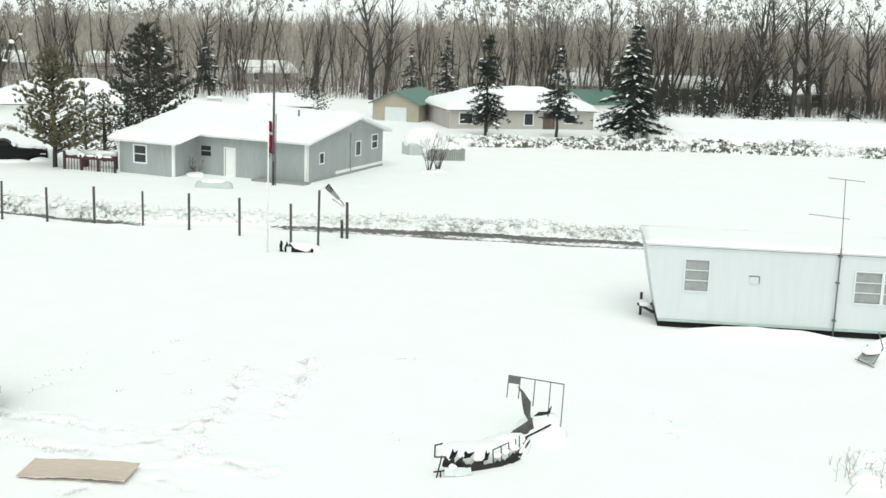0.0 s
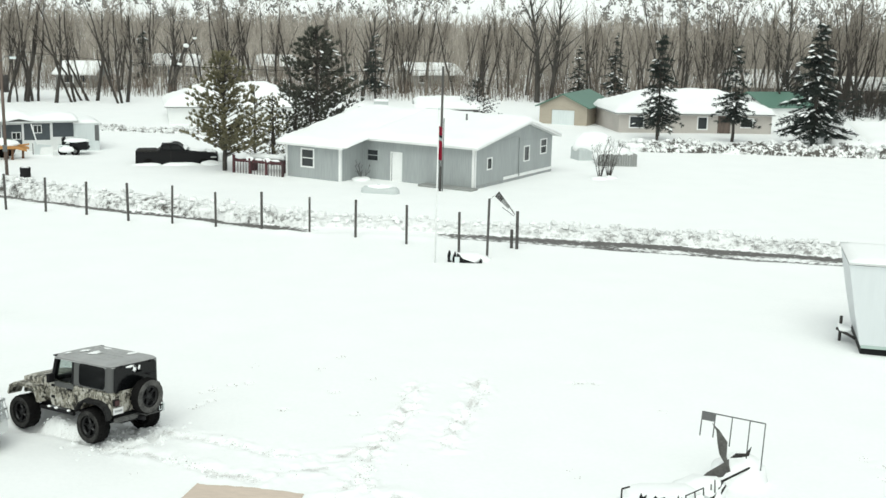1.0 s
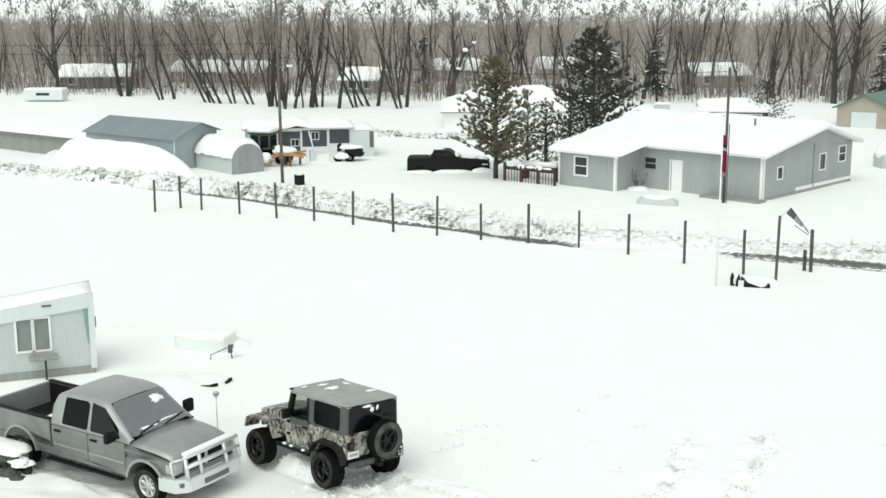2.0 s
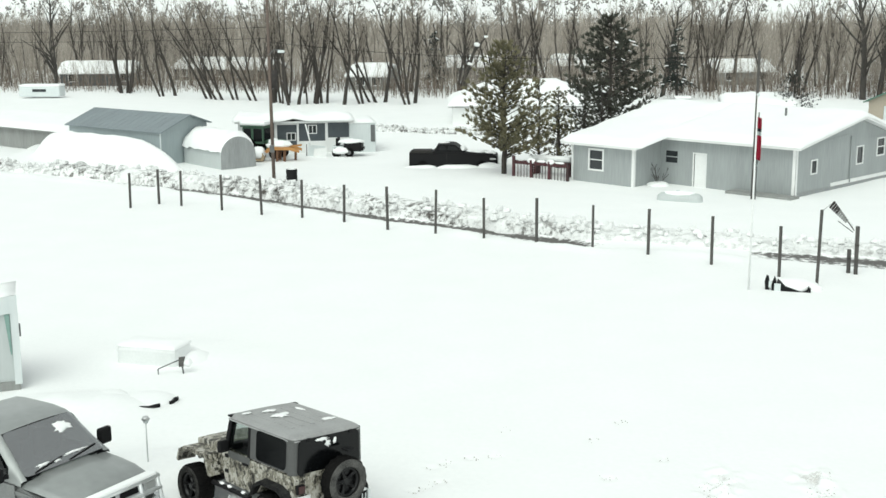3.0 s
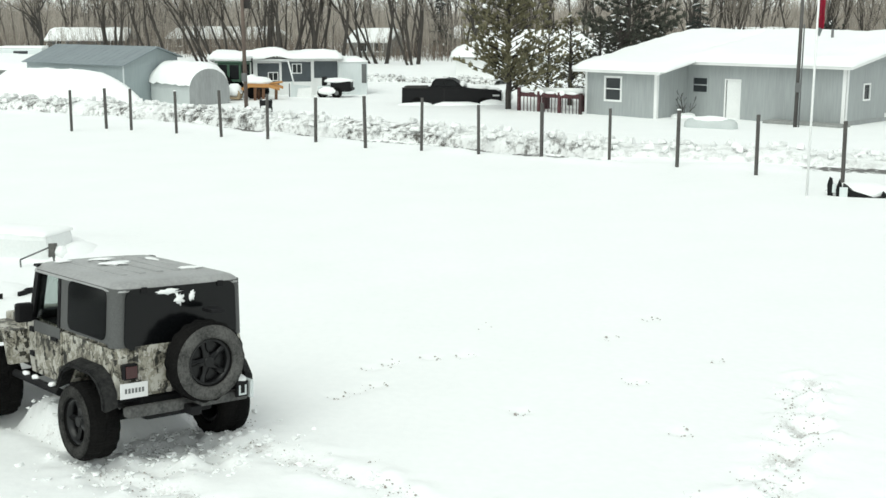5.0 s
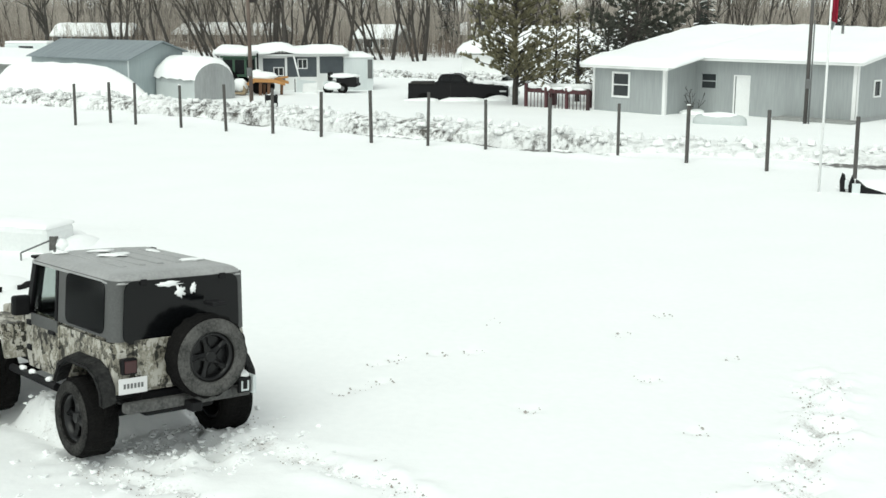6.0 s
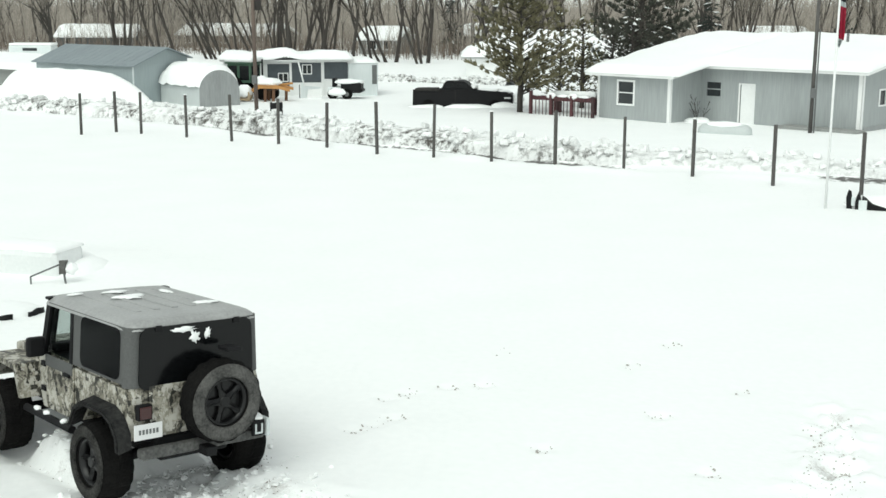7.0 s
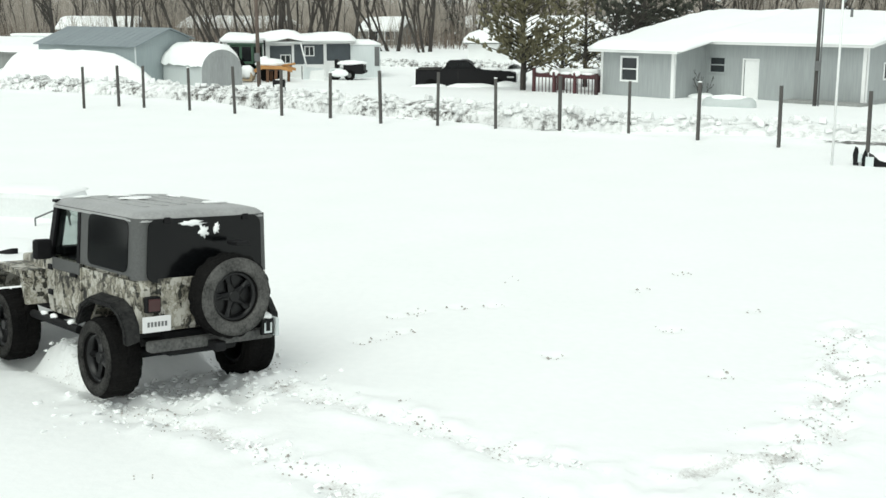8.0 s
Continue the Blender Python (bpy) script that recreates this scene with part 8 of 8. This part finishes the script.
def make_buried_tank():
    K = thing("storage_chest", pose(-9.62, 16.4, 0, 0, 0, -10), "pale grey metal chest half buried in a snow drift", "chest")
    part("body", box(B(), 0, 0, -0.5, 1.75, 0.9, 0.55, bevel=0.14), CHEST_WHITE, K)
    part("snow_cap", snow_slab([(0.03, 0.03), (1.72, 0.03), (1.72, 0.87), (0.03, 0.87)], lambda x, y: 0.48, 0.12, 0.03, cell=0.08, seed=44, edge=0.6), SNOW, K, "snow lying on the top")
    part("drift", icelump(B(), 1.8, 0.75, -0.25, 0.6, 0.9, 0.5, 4.0, 0.08), SNOW, K, "drift banked against the chest")
    part("drift", icelump(B(), 0.7, 1.1, -0.1, 1.4, 0.6, 0.5, 7.0, 0.08), SNOW, K)
    V = thing("pipe_stub", pose(-8.2, 15.6, 0, 0, 0, 12), "bent grey pipe with a valve poking out of the snow", "pipe")
    part("riser", cyl(B(), (0, 0, -0.3), (0, 0, 0.16), 0.016, seg=8), STEEL, V)
    part("crosspipe", cyl(B(), (0, 0, 0.16), (0.58, 0.0, 0.4), 0.016, seg=8), STEEL, V)
    part("drop", cyl(B(), (0.58, 0, 0.4), (0.64, 0, -0.1), 0.02, seg=8), STEEL, V)
    part("valve", lump(box(B(), 0.52, -0.05, 0.2, 0.66, 0.05, 0.44, bevel=0.02), 3, 0.06, 8), GREY_RUST, V)
    part("snow_clump", icelump(B(), 0.72, 0.05, 0.3, 0.12, 0.1, 0.12, 2.0, 0.3), SNOW, V)


CHEST_WHITE = material("faded_white_enamel", (0.77, 0.785, 0.78), 0.6, color2=(0.7, 0.72, 0.715), scale=1.2, fine=14)
make_buried_tank()


def make_sunk_ring(x, y, r, turn, label, arcs):
    R_ = thing("buried_tub", pose(x, y, 0.02, 0, 0, turn), label, "tub")
    for k, (a0, a1, h) in enumerate(arcs):
        bm = arch(B(), 0, 0, r - 0.045, r, -h, 0.1, a0, a1, 8)
        bmesh.ops.transform(bm, matrix=pose(0, 0, 0, 90), verts=bm.verts)
        part("rim", lump(bm, k + x, 0.05, 7), BLACK, R_, "cracked black rim")
    part("snow", icelump(B(), 0, 0, -0.06, r * 0.98, r * 0.98, 0.2, x, 0.1), SNOW, R_, "mound of snow filling the tub")


make_sunk_ring(-7.75, 13.6, 0.72, 0, "broken dark rim of a tub heaped with snow", ((48, 98, 0.12), (-12, 24, 0.2)))
make_sunk_ring(-8.75, 13.75, 0.52, 0, "dark rim of a small tub heaped with snow", ((125, 150, 0.2), (35, 75, 0.14)))


def make_stake_light():
    S = thing("garden_stake_light", pose(-6.25, 9.5, 0), "slender grey solar stake light in the snow", "garden light")
    part("stake", cyl(B(), (0, 0, -0.2), (0.0, 0, 1.0), 0.014, seg=8), PALE_GREY, S)
    part("lamp_cap", cyl(B(), (0, 0, 1.06), (0, 0, 1.12), 0.09, 0.05, seg=12), PALE_GREY, S)
    part("lens", cyl(B(), (0, 0, 0.99), (0, 0, 1.06), 0.05, 0.065, seg=12), DULL_WHITE, S)


make_stake_light()


def make_stone_heap():
    rng = random.Random(4)
    S = thing("stone_heap", pose(-10.35, 6.55, 0.05, 0, 0, -27), "heap of dark stones and ice blocks capped with snow", "stone heap")
    for k in range(44):
        a, r = rng.uniform(0, 6.28), rng.uniform(0.2, 1.0)
        x, y = 1.15 * r * math.cos(a), 0.62 * r * math.sin(a)
        z = 0.5 * (1 - r) + 0.08
        s = rng.uniform(0.08, 0.17)
        part("stone", icelump(B(), x, y, z, s * 1.3, s, s * 0.8, k * 3.1, 0.45, 2), (DARK_STONE, DARK_RUST, DARK_STONE)[k % 3], S)
    for x, y, z, rx, ry, rz_ in ((-0.25, 0.2, 0.56, 0.8, 0.36, 0.1), (0.55, 0.1, 0.4, 0.36, 0.22, 0.08), (0.1, -0.3, 0.3, 0.25, 0.12, 0.06), (-0.75, -0.2, 0.3, 0.3, 0.2, 0.08), (0.75, -0.3, 0.12, 0.3, 0.15, 0.1)):
        part("snow_cap", icelump(B(), x, y, z, rx, ry, rz_, x * 5 + 2, 0.5), SNOW, S, "snow lying on the heap")


DARK_STONE = material("dark_wet_stone", (0.03, 0.03, 0.029), 0.6, color2=(0.09, 0.088, 0.083), scale=4, fine=25)
make_stone_heap()


# dry weeds at the edge of the yard
def make_weeds(x, y, n, h, name="dry_weeds", label="dry grey weed stalks poking through the snow"):
    rng = random.Random(int(x * 10))
    segs = []
    for i in range(n):
        p = Vector((rng.gauss(0, 0.35), rng.gauss(0, 0.3), -0.1))
        d = Vector((rng.gauss(0, 0.35), rng.gauss(0, 0.3), 1)).normalized()
        q = p + d * h * rng.uniform(0.5, 1.1)
        segs.append((p, q, 0.008, 0.005))
        for _ in range(3):
            o = p.lerp(q, rng.uniform(0.4, 0.95))
            segs.append((o, o + Vector((rng.gauss(0, 0.12), rng.gauss(0, 0.12), rng.uniform(0.05, 0.2))) * h, 0.005, 0.003))
    W = thing("dry_weeds", pose(x, y, 0), label, "weeds")
    o = new("stalks", tube_mesh("stalks", segs, TWIG, 4, 3))
    o.parent = W
    part("snow_clump", icelump(B(), 0, 0, 0.08, 0.4, 0.35, 0.2, x, 0.3), SNOW, W)


make_weeds(18.0, -1.3, 18, 0.65)
make_weeds(18.7, -0.2, 12, 0.5)


def make_yard_junk():
    C = thing("lawn_chair", pose(24.3, 7.0, 0, 0, 0, 30), "broken grey lawn chair lying in the snow", "chair")
    part("frame", cyl(cyl(B(), (-0.35, 0, 0.1), (0.4, 0.05, 0.45), 0.02, seg=8), (0.4, 0.05, 0.45), (0.55, 0.3, 0.9), 0.02, seg=8), STEEL, C)
    part("frame", cyl(cyl(B(), (-0.35, 0.5, 0.1), (0.4, 0.55, 0.45), 0.02, seg=8), (-0.5, -0.1, 0.05), (-0.3, 0.6, 0.12), 0.02, seg=8), STEEL, C)
    part("seat", box(B(), -0.3, 0.02, 0.28, 0.35, 0.5, 0.32, m=pose(0, 0, 0, 0, -18), bevel=0.01), WEATHERED, C)
    part("snow", icelump(B(), 0.05, 0.28, 0.4, 0.35, 0.3, 0.12, 2.2, 0.2), SNOW, C)


make_yard_junk()


# ---- by the grey house ----
def make_house_tank():
    K = thing("propane_tank", pose(6.5, 44.95, -0.2, 0, 0, -16) @ Matrix.Scale(0.92, 4), "white horizontal propane tank half sunk in snow", "propane tank")
    prof = [(0.001, -0.25), (0.25, -0.2), (0.38, -0.05), (0.4, 0.05), (0.4, 1.85), (0.38, 1.95), (0.25, 2.1), (0.001, 2.15)]
    bm = lathe(B(), prof, 24, close=False)
    bmesh.ops.transform(bm, matrix=pose(0, 0, 0.25, 0, 0, -90), verts=bm.verts)
    part("shell", bm, OFF_WHITE, K)
    part("dome", cyl(B(), (0.85, 0, 0.62), (0.85, 0, 0.78), 0.14, 0.1, seg=14), DULL_WHITE, K)
    part("snow_cap", icelump(B(), 0.9, 0, 0.62, 0.9, 0.28, 0.14, 3.0, 0.2), SNOW, K)


make_house_tank()


def make_picket_fence():
    a, b = Vector((-1.1, 53.0, 0)), Vector((2.05, 51.0, 0))
    L = (b - a).length
    m = Matrix.Translation(a) @ (b - a).to_track_quat("X", "Z").to_matrix().to_4x4()
    F = thing("picket_fence", m, "maroon picket fence with rails, snow on top", "fence")
    for i in range(4):
        x = 0.1 + i * (L - 0.2) / 3
        part("post", box(B(), x - 0.07, -0.07, -0.3, x + 0.07, 0.07, 0.98 if i else 1.12, bevel=0.01), MAROON if i < 3 else DARK_PICKET, F)
    part("top_rail", box(B(), 0.0, 0.0, 0.7, L, 0.05, 0.92), MAROON, F, "maroon top rail")
    for i in range(18):
        x = 0.2 + i * (L - 0.3) / 17
        part("picket", box(B(), x - 0.02, -0.03, -0.1, x + 0.02, -0.003, 0.8 if i % 5 else 0.88, bevel=0.006), MAROON if i < 4 else DARK_PICKET, F)
    for k, (x, w, h) in enumerate(((0.5, 0.3, 0.05), (1.25, 0.26, 0.16), (1.9, 0.3, 0.07), (2.5, 0.26, 0.14), (3.1, 0.3, 0.06))):
        part("snow_cap", icelump(B(), x, 0.03, 0.94, w, 0.1, h, k * 1.7, 0.2), SNOW, F, "snow lying on the rail")
    D = thing("picnic_table", m @ pose(0.4, 1.2, 0), "maroon wooden bench and rails capped with snow", "bench")
    part("top", box(B(), 0, 0, 0.72, 2.6, 0.8, 0.78), MAROON, D)
    for x in (0.15, 2.4):
        part("leg", box(B(), x, 0.1, -0.2, x + 0.08, 0.7, 0.72), MAROON, D)
    part("snow_cap", lump(box(B(), 0, 0, 0.785, 2.6, 0.8, 1.1, bevel=0.12), 5, 0.08, 1.6), SNOW, D)


make_picket_fence()


def make_black_pickup():
    T = thing("pickup_truck", pose(-7.35, 56.6, 0, 0, 0, 3), "black pickup truck with snow on its hood, parked in deep snow", "pickup truck")
    side = [(-0.02, -0.2), (0.0, 0.8), (1.35, 0.82), (1.42, 0.9), (3.1, 0.9), (3.2, 0.84), (4.9, 0.74), (5.2, 0.6), (5.22, -0.2)]
    bm = prism(B(), side, "y", 0.0, 1.85)
    bmesh.ops.bevel(bm, geom=[e for e in bm.edges if abs(e.verts[0].co.y - e.verts[1].co.y) < 1e-4 and min(e.verts[0].co.z, e.verts[1].co.z) > 0.3], offset=0.05, segments=2, affect="EDGES")
    part("body", bm, BLACK, T)
    bm = prism(B(), [(1.5, 0.89), (1.62, 1.22), (1.8, 1.3), (2.6, 1.3), (2.78, 1.24), (3.2, 0.88)], "y", 0.08, 1.77)
    bmesh.ops.bevel(bm, geom=[e for e in bm.edges if min(e.verts[0].co.z, e.verts[1].co.z) > 1.0], offset=0.04, segments=2, affect="EDGES")
    part("cab", bm, BLACK, T)
    for a, b in ((1.72, 2.15), (2.25, 2.8)):
        part("side_window", prism(B(), [(a, 0.95), (b + 0.1, 0.95), (b - 0.05, 1.2), (a + 0.05, 1.2)], "y", 0.07, 0.078), DARK_GLASS, T)
    part("bed_rail", box(B(), 0.0, -0.01, 0.8, 1.38, 0.1, 0.86, bevel=0.01), DARK_RUST, T)
    part("bed_load", lump(box(B(), 0.1, 0.2, 0.78, 1.3, 1.6, 0.9, bevel=0.04), 3, 0.1, 3), DARK_RUST, T)
    for x in (0.8, 4.3):
        part("wheel", cyl(B(), (x, -0.02, 0.02), (x, 0.22, 0.02), 0.33, seg=20), RUBBER, T)
    for y in (0.1, 1.5):
        part("headlight", box(B(), 5.19, y, 0.4, 5.23, y + 0.3, 0.56, bevel=0.01), PALE_GREY, T)
    part("front_marker", box(B(), 4.75, -0.012, 0.42, 5.1, -0.002, 0.5), PALE_GREY, T)
    part("door_seam", box(B(), 2.2, -0.006, 0.15, 2.22, -0.001, 0.88), DARK_RUST, T)
    for k, (x, y, z, a, b, h) in enumerate(((3.15, 0.95, 0.98, 0.22, 0.8, 0.13), (3.9, 1.1, 0.8, 0.65, 0.7, 0.1), (4.7, 1.0, 0.72, 0.4, 0.75, 0.08), (5.45, 0.3, 0.35, 0.32, 0.35, 0.36), (4.9, -0.15, -0.05, 0.9, 0.4, 0.3), (2.9, -0.2, -0.1, 1.5, 0.3, 0.24), (0.8, -0.2, -0.1, 1.0, 0.3, 0.2), (2.0, 1.2, 1.3, 0.35, 0.4, 0.04))):
        part("snow_cap", icelump(B(), x, y, z, a, b, h, x + k, 0.25), SNOW, T, "snow lying on the truck")


make_black_pickup()


def make_tractor():
    T = thing("tractor", pose(-17.6, 60.6, 0, 0, 0, -12), "green-cabbed tractor parked beside the arched hut", "tractor")
    cab = part("cab", box(B(), -0.7, -0.6, 0.9, 0.75, 0.6, 1.95, bevel=0.05), TRACTOR_GREEN, T, "dark green cab")
    for a, b in ((-0.6, -0.08), (0.08, 0.66)):
        part("cab_glass", box(B(), a, -0.606, 1.05, b, -0.602, 1.85), DARK_GLASS, cab)
    part("cab_glass", box(B(), 0.752, -0.45, 1.1, 0.756, 0.45, 1.85), DARK_GLASS, cab)
    part("cab_roof", box(B(), -0.8, -0.7, 1.955, 0.85, 0.7, 2.05, bevel=0.03), TRACTOR_GREEN, T)
    part("roof_snow", lump(box(B(), -0.85, -0.75, 2.055, 0.9, 0.75, 2.32, bevel=0.1), 2, 0.06, 2), SNOW, T)
    part("engine", box(B(), 0.76, -0.35, 0.55, 1.9, 0.35, 1.15, bevel=0.06), TRACTOR_GREEN, T)
    for s in (1, -1):
        part("rear_wheel", cyl(B(), (-0.4, 0.45 * s, 0.65), (-0.4, 0.85 * s, 0.65), 0.68, seg=24), RUBBER, T)
        part("front_wheel", cyl(B(), (1.5, 0.4 * s, 0.35), (1.5, 0.66 * s, 0.35), 0.38, seg=20), RUBBER, T)
    part("exhaust", cyl(B(), (1.1, 0.15, 1.1), (1.1, 0.15, 2.2), 0.05, seg=10), BLACK, T)
    K = thing("backhoe_loader", pose(-16.7, 58.9, 0, 0, 0, 8), "orange loader frame heaped with snow beside the tractor", "loader")
    part("main_beam", prism(B(), [(0.1, 0.7), (0.5, 0.95), (1.6, 0.92), (2.3, 0.72), (2.3, 0.58), (1.6, 0.74), (0.6, 0.76), (0.2, 0.56)], "y", 0.1, 0.32), ORANGE, K, "bent orange main beam")
    part("main_beam", prism(B(), [(0.1, 0.66), (0.5, 0.91), (1.6, 0.88), (2.2, 0.68), (2.2, 0.54), (1.6, 0.7), (0.6, 0.72), (0.2, 0.52)], "y", -0.75, -0.55), ORANGE, K)
    part("cross_frame", box(B(), 0.75, -0.53, 0.6, 1.5, 0.09, 0.9, bevel=0.03), RUST, K)
    for x, y, top in ((0.85, -0.62, 0.72), (1.3, -0.62, 0.72), (0.95, 0.2, 0.76), (1.9, 0.2, 0.66)):
        part("leg", prism(B(), [(x - 0.09, -0.2), (x + 0.06, -0.2), (x + 0.1, top), (x - 0.06, top)], "y", y - 0.05, y + 0.05), MACHINE_BROWN, K, "rust-brown leg")
    part("boom", cyl(B(), (1.4, -0.3, 0.85), (2.35, -0.5, 1.0), 0.06, seg=8), ORANGE, K)
    part("bucket", prism(B(), [(-0.62, 0.1), (0.0, 0.05), (0.08, 0.3), (0.0, 0.55), (-0.12, 0.5), (-0.06, 0.3), (-0.14, 0.18), (-0.6, 0.2)], "y", -0.85, 0.3), MACHINE_TAN, K, "faded tan bucket")
    part("bucket_snow", icelump(B(), -0.3, -0.4, 0.52, 0.42, 0.55, 0.4, 5.0, 0.15), SNOW, K, "round heap of snow in the bucket")
    part("deck_snow", icelump(B(), 0.95, -0.2, 1.0, 0.75, 0.55, 0.3, 2.0, 0.25), SNOW, K, "snow heaped on the frame")
    part("deck_snow", icelump(B(), 0.6, -0.2, 1.18, 0.35, 0.4, 0.2, 3.0, 0.25), SNOW, K)


make_tractor()


def make_far_clutter():
    U = thing("utility_vehicle", pose(-12.95, 61.3, 0, 0, 0, 3), "small black utility vehicle with snow on its hood", "utility vehicle")
    part("body", box(B(), 0.75, 0, 0.3, 1.9, 1.2, 0.88, bevel=0.07), BLACK, U)
    part("tray", box(B(), 0.0, 0.1, 0.35, 0.74, 1.1, 0.62, bevel=0.05), DULL_WHITE, U, "pale snow-dusted rear tray")
    part("seat_back", box(B(), 0.22, 0.2, 0.62, 0.42, 1.0, 1.12, bevel=0.06), BLACK, U)
    part("steering_wheel", cyl(B(), (0.55, 0.4, 0.8), (0.5, 0.4, 0.95), 0.15, seg=14), BLACK, U)
    for x in (0.3, 1.1):
        w = part("wheel", cyl(B(), (x, -0.06, 0.24), (x, 0.18, 0.24), 0.3, seg=18), RUBBER, U)
        part("hub", cyl(B(), (x, -0.075, 0.24), (x, -0.062, 0.24), 0.13, seg=14), STEEL, w)
    part("fender_snow", icelump(B(), 0.55, 0.0, 0.35, 0.55, 0.2, 0.22, 6.0, 0.15), SNOW, U, "snow packed round the rear wheel")
    part("bumper", box(B(), 1.88, 0.05, 0.35, 1.98, 1.15, 0.5, bevel=0.02), BLACK, U)
    part("snow_cap", icelump(B(), 1.15, 0.5, 0.9, 0.85, 0.6, 0.16, 4.0, 0.15), SNOW, U, "snow over the hood")
    S = thing("ramp_panel", pose(-14.55, 61.3, 0, 0, 0, 6), "white ramp panels leaning with a loose pole", "panel")
    part("panel", prism(B(), [(0.0, -0.1), (1.2, -0.1), (1.15, 0.62), (0.3, 0.7), (0.1, 0.9)], "y", 0.0, 0.06), DULL_WHITE, S)
    part("panel", prism(B(), [(0.4, -0.1), (1.25, -0.1), (1.3, 0.55), (0.5, 0.5)], "y", -0.25, -0.19), WHITE, S)
    part("frame_edge", box(B(), -0.05, -0.01, -0.1, 0.0, 0.07, 0.75), STEEL, S)
    part("pole", cyl(B(), (-0.1, 0.3, 2.0), (0.3, -0.3, 0.7), 0.045, seg=8), WHITE, S)
    D = thing("barrel", pose(-12.95, 50.3, 0), "short black barrel in the snow by the pole", "barrel")
    part("drum", lathe(B(), [(0.001, 0.0), (0.3, 0.0), (0.31, 0.25), (0.29, 0.27), (0.31, 0.5), (0.3, 0.62), (0.27, 0.63), (0.27, 0.58), (0.001, 0.58)], 20, close=False), BLACK, D).rotation_euler = (radians(90), 0, 0)
    part("snow", icelump(B(), 0, 0, 0.58, 0.25, 0.25, 0.08, 1.0, 0.1), SNOW, D)
    B1 = thing("planter_bed", pose(23.3, 56.5, 0.15, 0, 0, -2) @ Matrix.Scale(0.85, 4), "raised wooden enclosure full of snow behind a bare bush", "planter")
    for i in range(16):
        part("board", box(B(), i * 0.2, 0, -0.2, i * 0.2 + 0.18, 0.05, 0.75 + 0.05 * ((i * 7) % 3), bevel=0.008), WEATHERED, B1)
    for i in range(8):
        part("board", box(B(), 3.15, 0.06 + i * 0.2, -0.2, 3.2, 0.24 + i * 0.2, 0.8, bevel=0.008), WEATHERED, B1)
    bm = icelump(B(), 1.5, 1.2, 0.6, 1.6, 1.1, 0.8, 2.0, 0.2)
    part("snow", bm, SNOW, B1)
    C = thing("covered_boat", pose(24.0, 60.5, 0, 0, 0, 10), "tarp-covered trailer rounded over with snow", "covered trailer")
    part("hull", box(B(), -1.4, -0.8, -0.2, 1.4, 0.8, 0.9, bevel=0.15), OFF_WHITE, C)
    part("snow_cap", icelump(B(), 0, 0, 1.0, 1.5, 0.95, 1.0, 5.0, 0.12), SNOW, C)
    # bare bush in front of it
    for k, (x, y) in enumerate(((21.7, 50.4), (22.4, 50.8), (6.7, 49.9))):
        W = thing("bare_bush", pose(x, y, 0), "leafless bush with many thin stems in the snow", "bush")
        rng = random.Random(60 + k)
        limbs, twigs = [], []
        for i in range(9 if k < 2 else 7):
            l2, t2 = grow(rng, rng.uniform(1.6, 2.4) * (1 if k < 2 else 0.55), 0.035 if k < 2 else 0.02, lean=0.5, forks=2, depth=2, low=0.25)
            twigs += l2[0] + t2
        o = new("stem_clump", tube_mesh("stems", twigs, DARK_BARK, 5, 3))
        o.parent = W
        part("snow_foot", icelump(B(), 0, 0, 0.0, 0.6, 0.5, 0.2, x, 0.2), SNOW, W)
    # board fence by the barn
    F = thing("board_fence", pose(50.0, 72.5, 0, 0, 0, 62), "weathered board fence running back beside the barn", "fence")
    for i in range(24):
        part("board", box(B(), i * 0.4, 0, -0.2, i * 0.4 + 0.36, 0.05, 1.3 + 0.1 * ((i * 5) % 3)), WEATHERED, F)
    P = thing("parked_camper", pose(-57.5, 111, 0, 0, 0, 4) @ Matrix.Scale(0.75, 4), "white camper under snow at the far field's edge", "camper")
    part("body", box(B(), 0, 0, 0.2, 6.0, 2.4, 1.6, bevel=0.15), DULL_WHITE, P)
    part("window", box(B(), 2.0, -0.02, 0.9, 4.0, -0.003, 1.3), GLASS, P)
    part("roof_snow", lump(box(B(), 0, 0, 1.61, 6.0, 2.4, 1.95, bevel=0.12), 4, 0.08, 1.0), SNOW, P)
    S2 = thing("street_sign", pose(34.2, 76.5, 0), "yellow-brown post with a small round head by the far drive", "post")
    part("post", box(B(), -0.1, -0.1, -0.2, 0.1, 0.1, 2.2), POST_WOOD, S2)
    part("head", box(B(), -0.16, -0.16, 2.2, 0.16, 0.16, 2.5, bevel=0.08), SNOW, S2)


make_far_clutter()
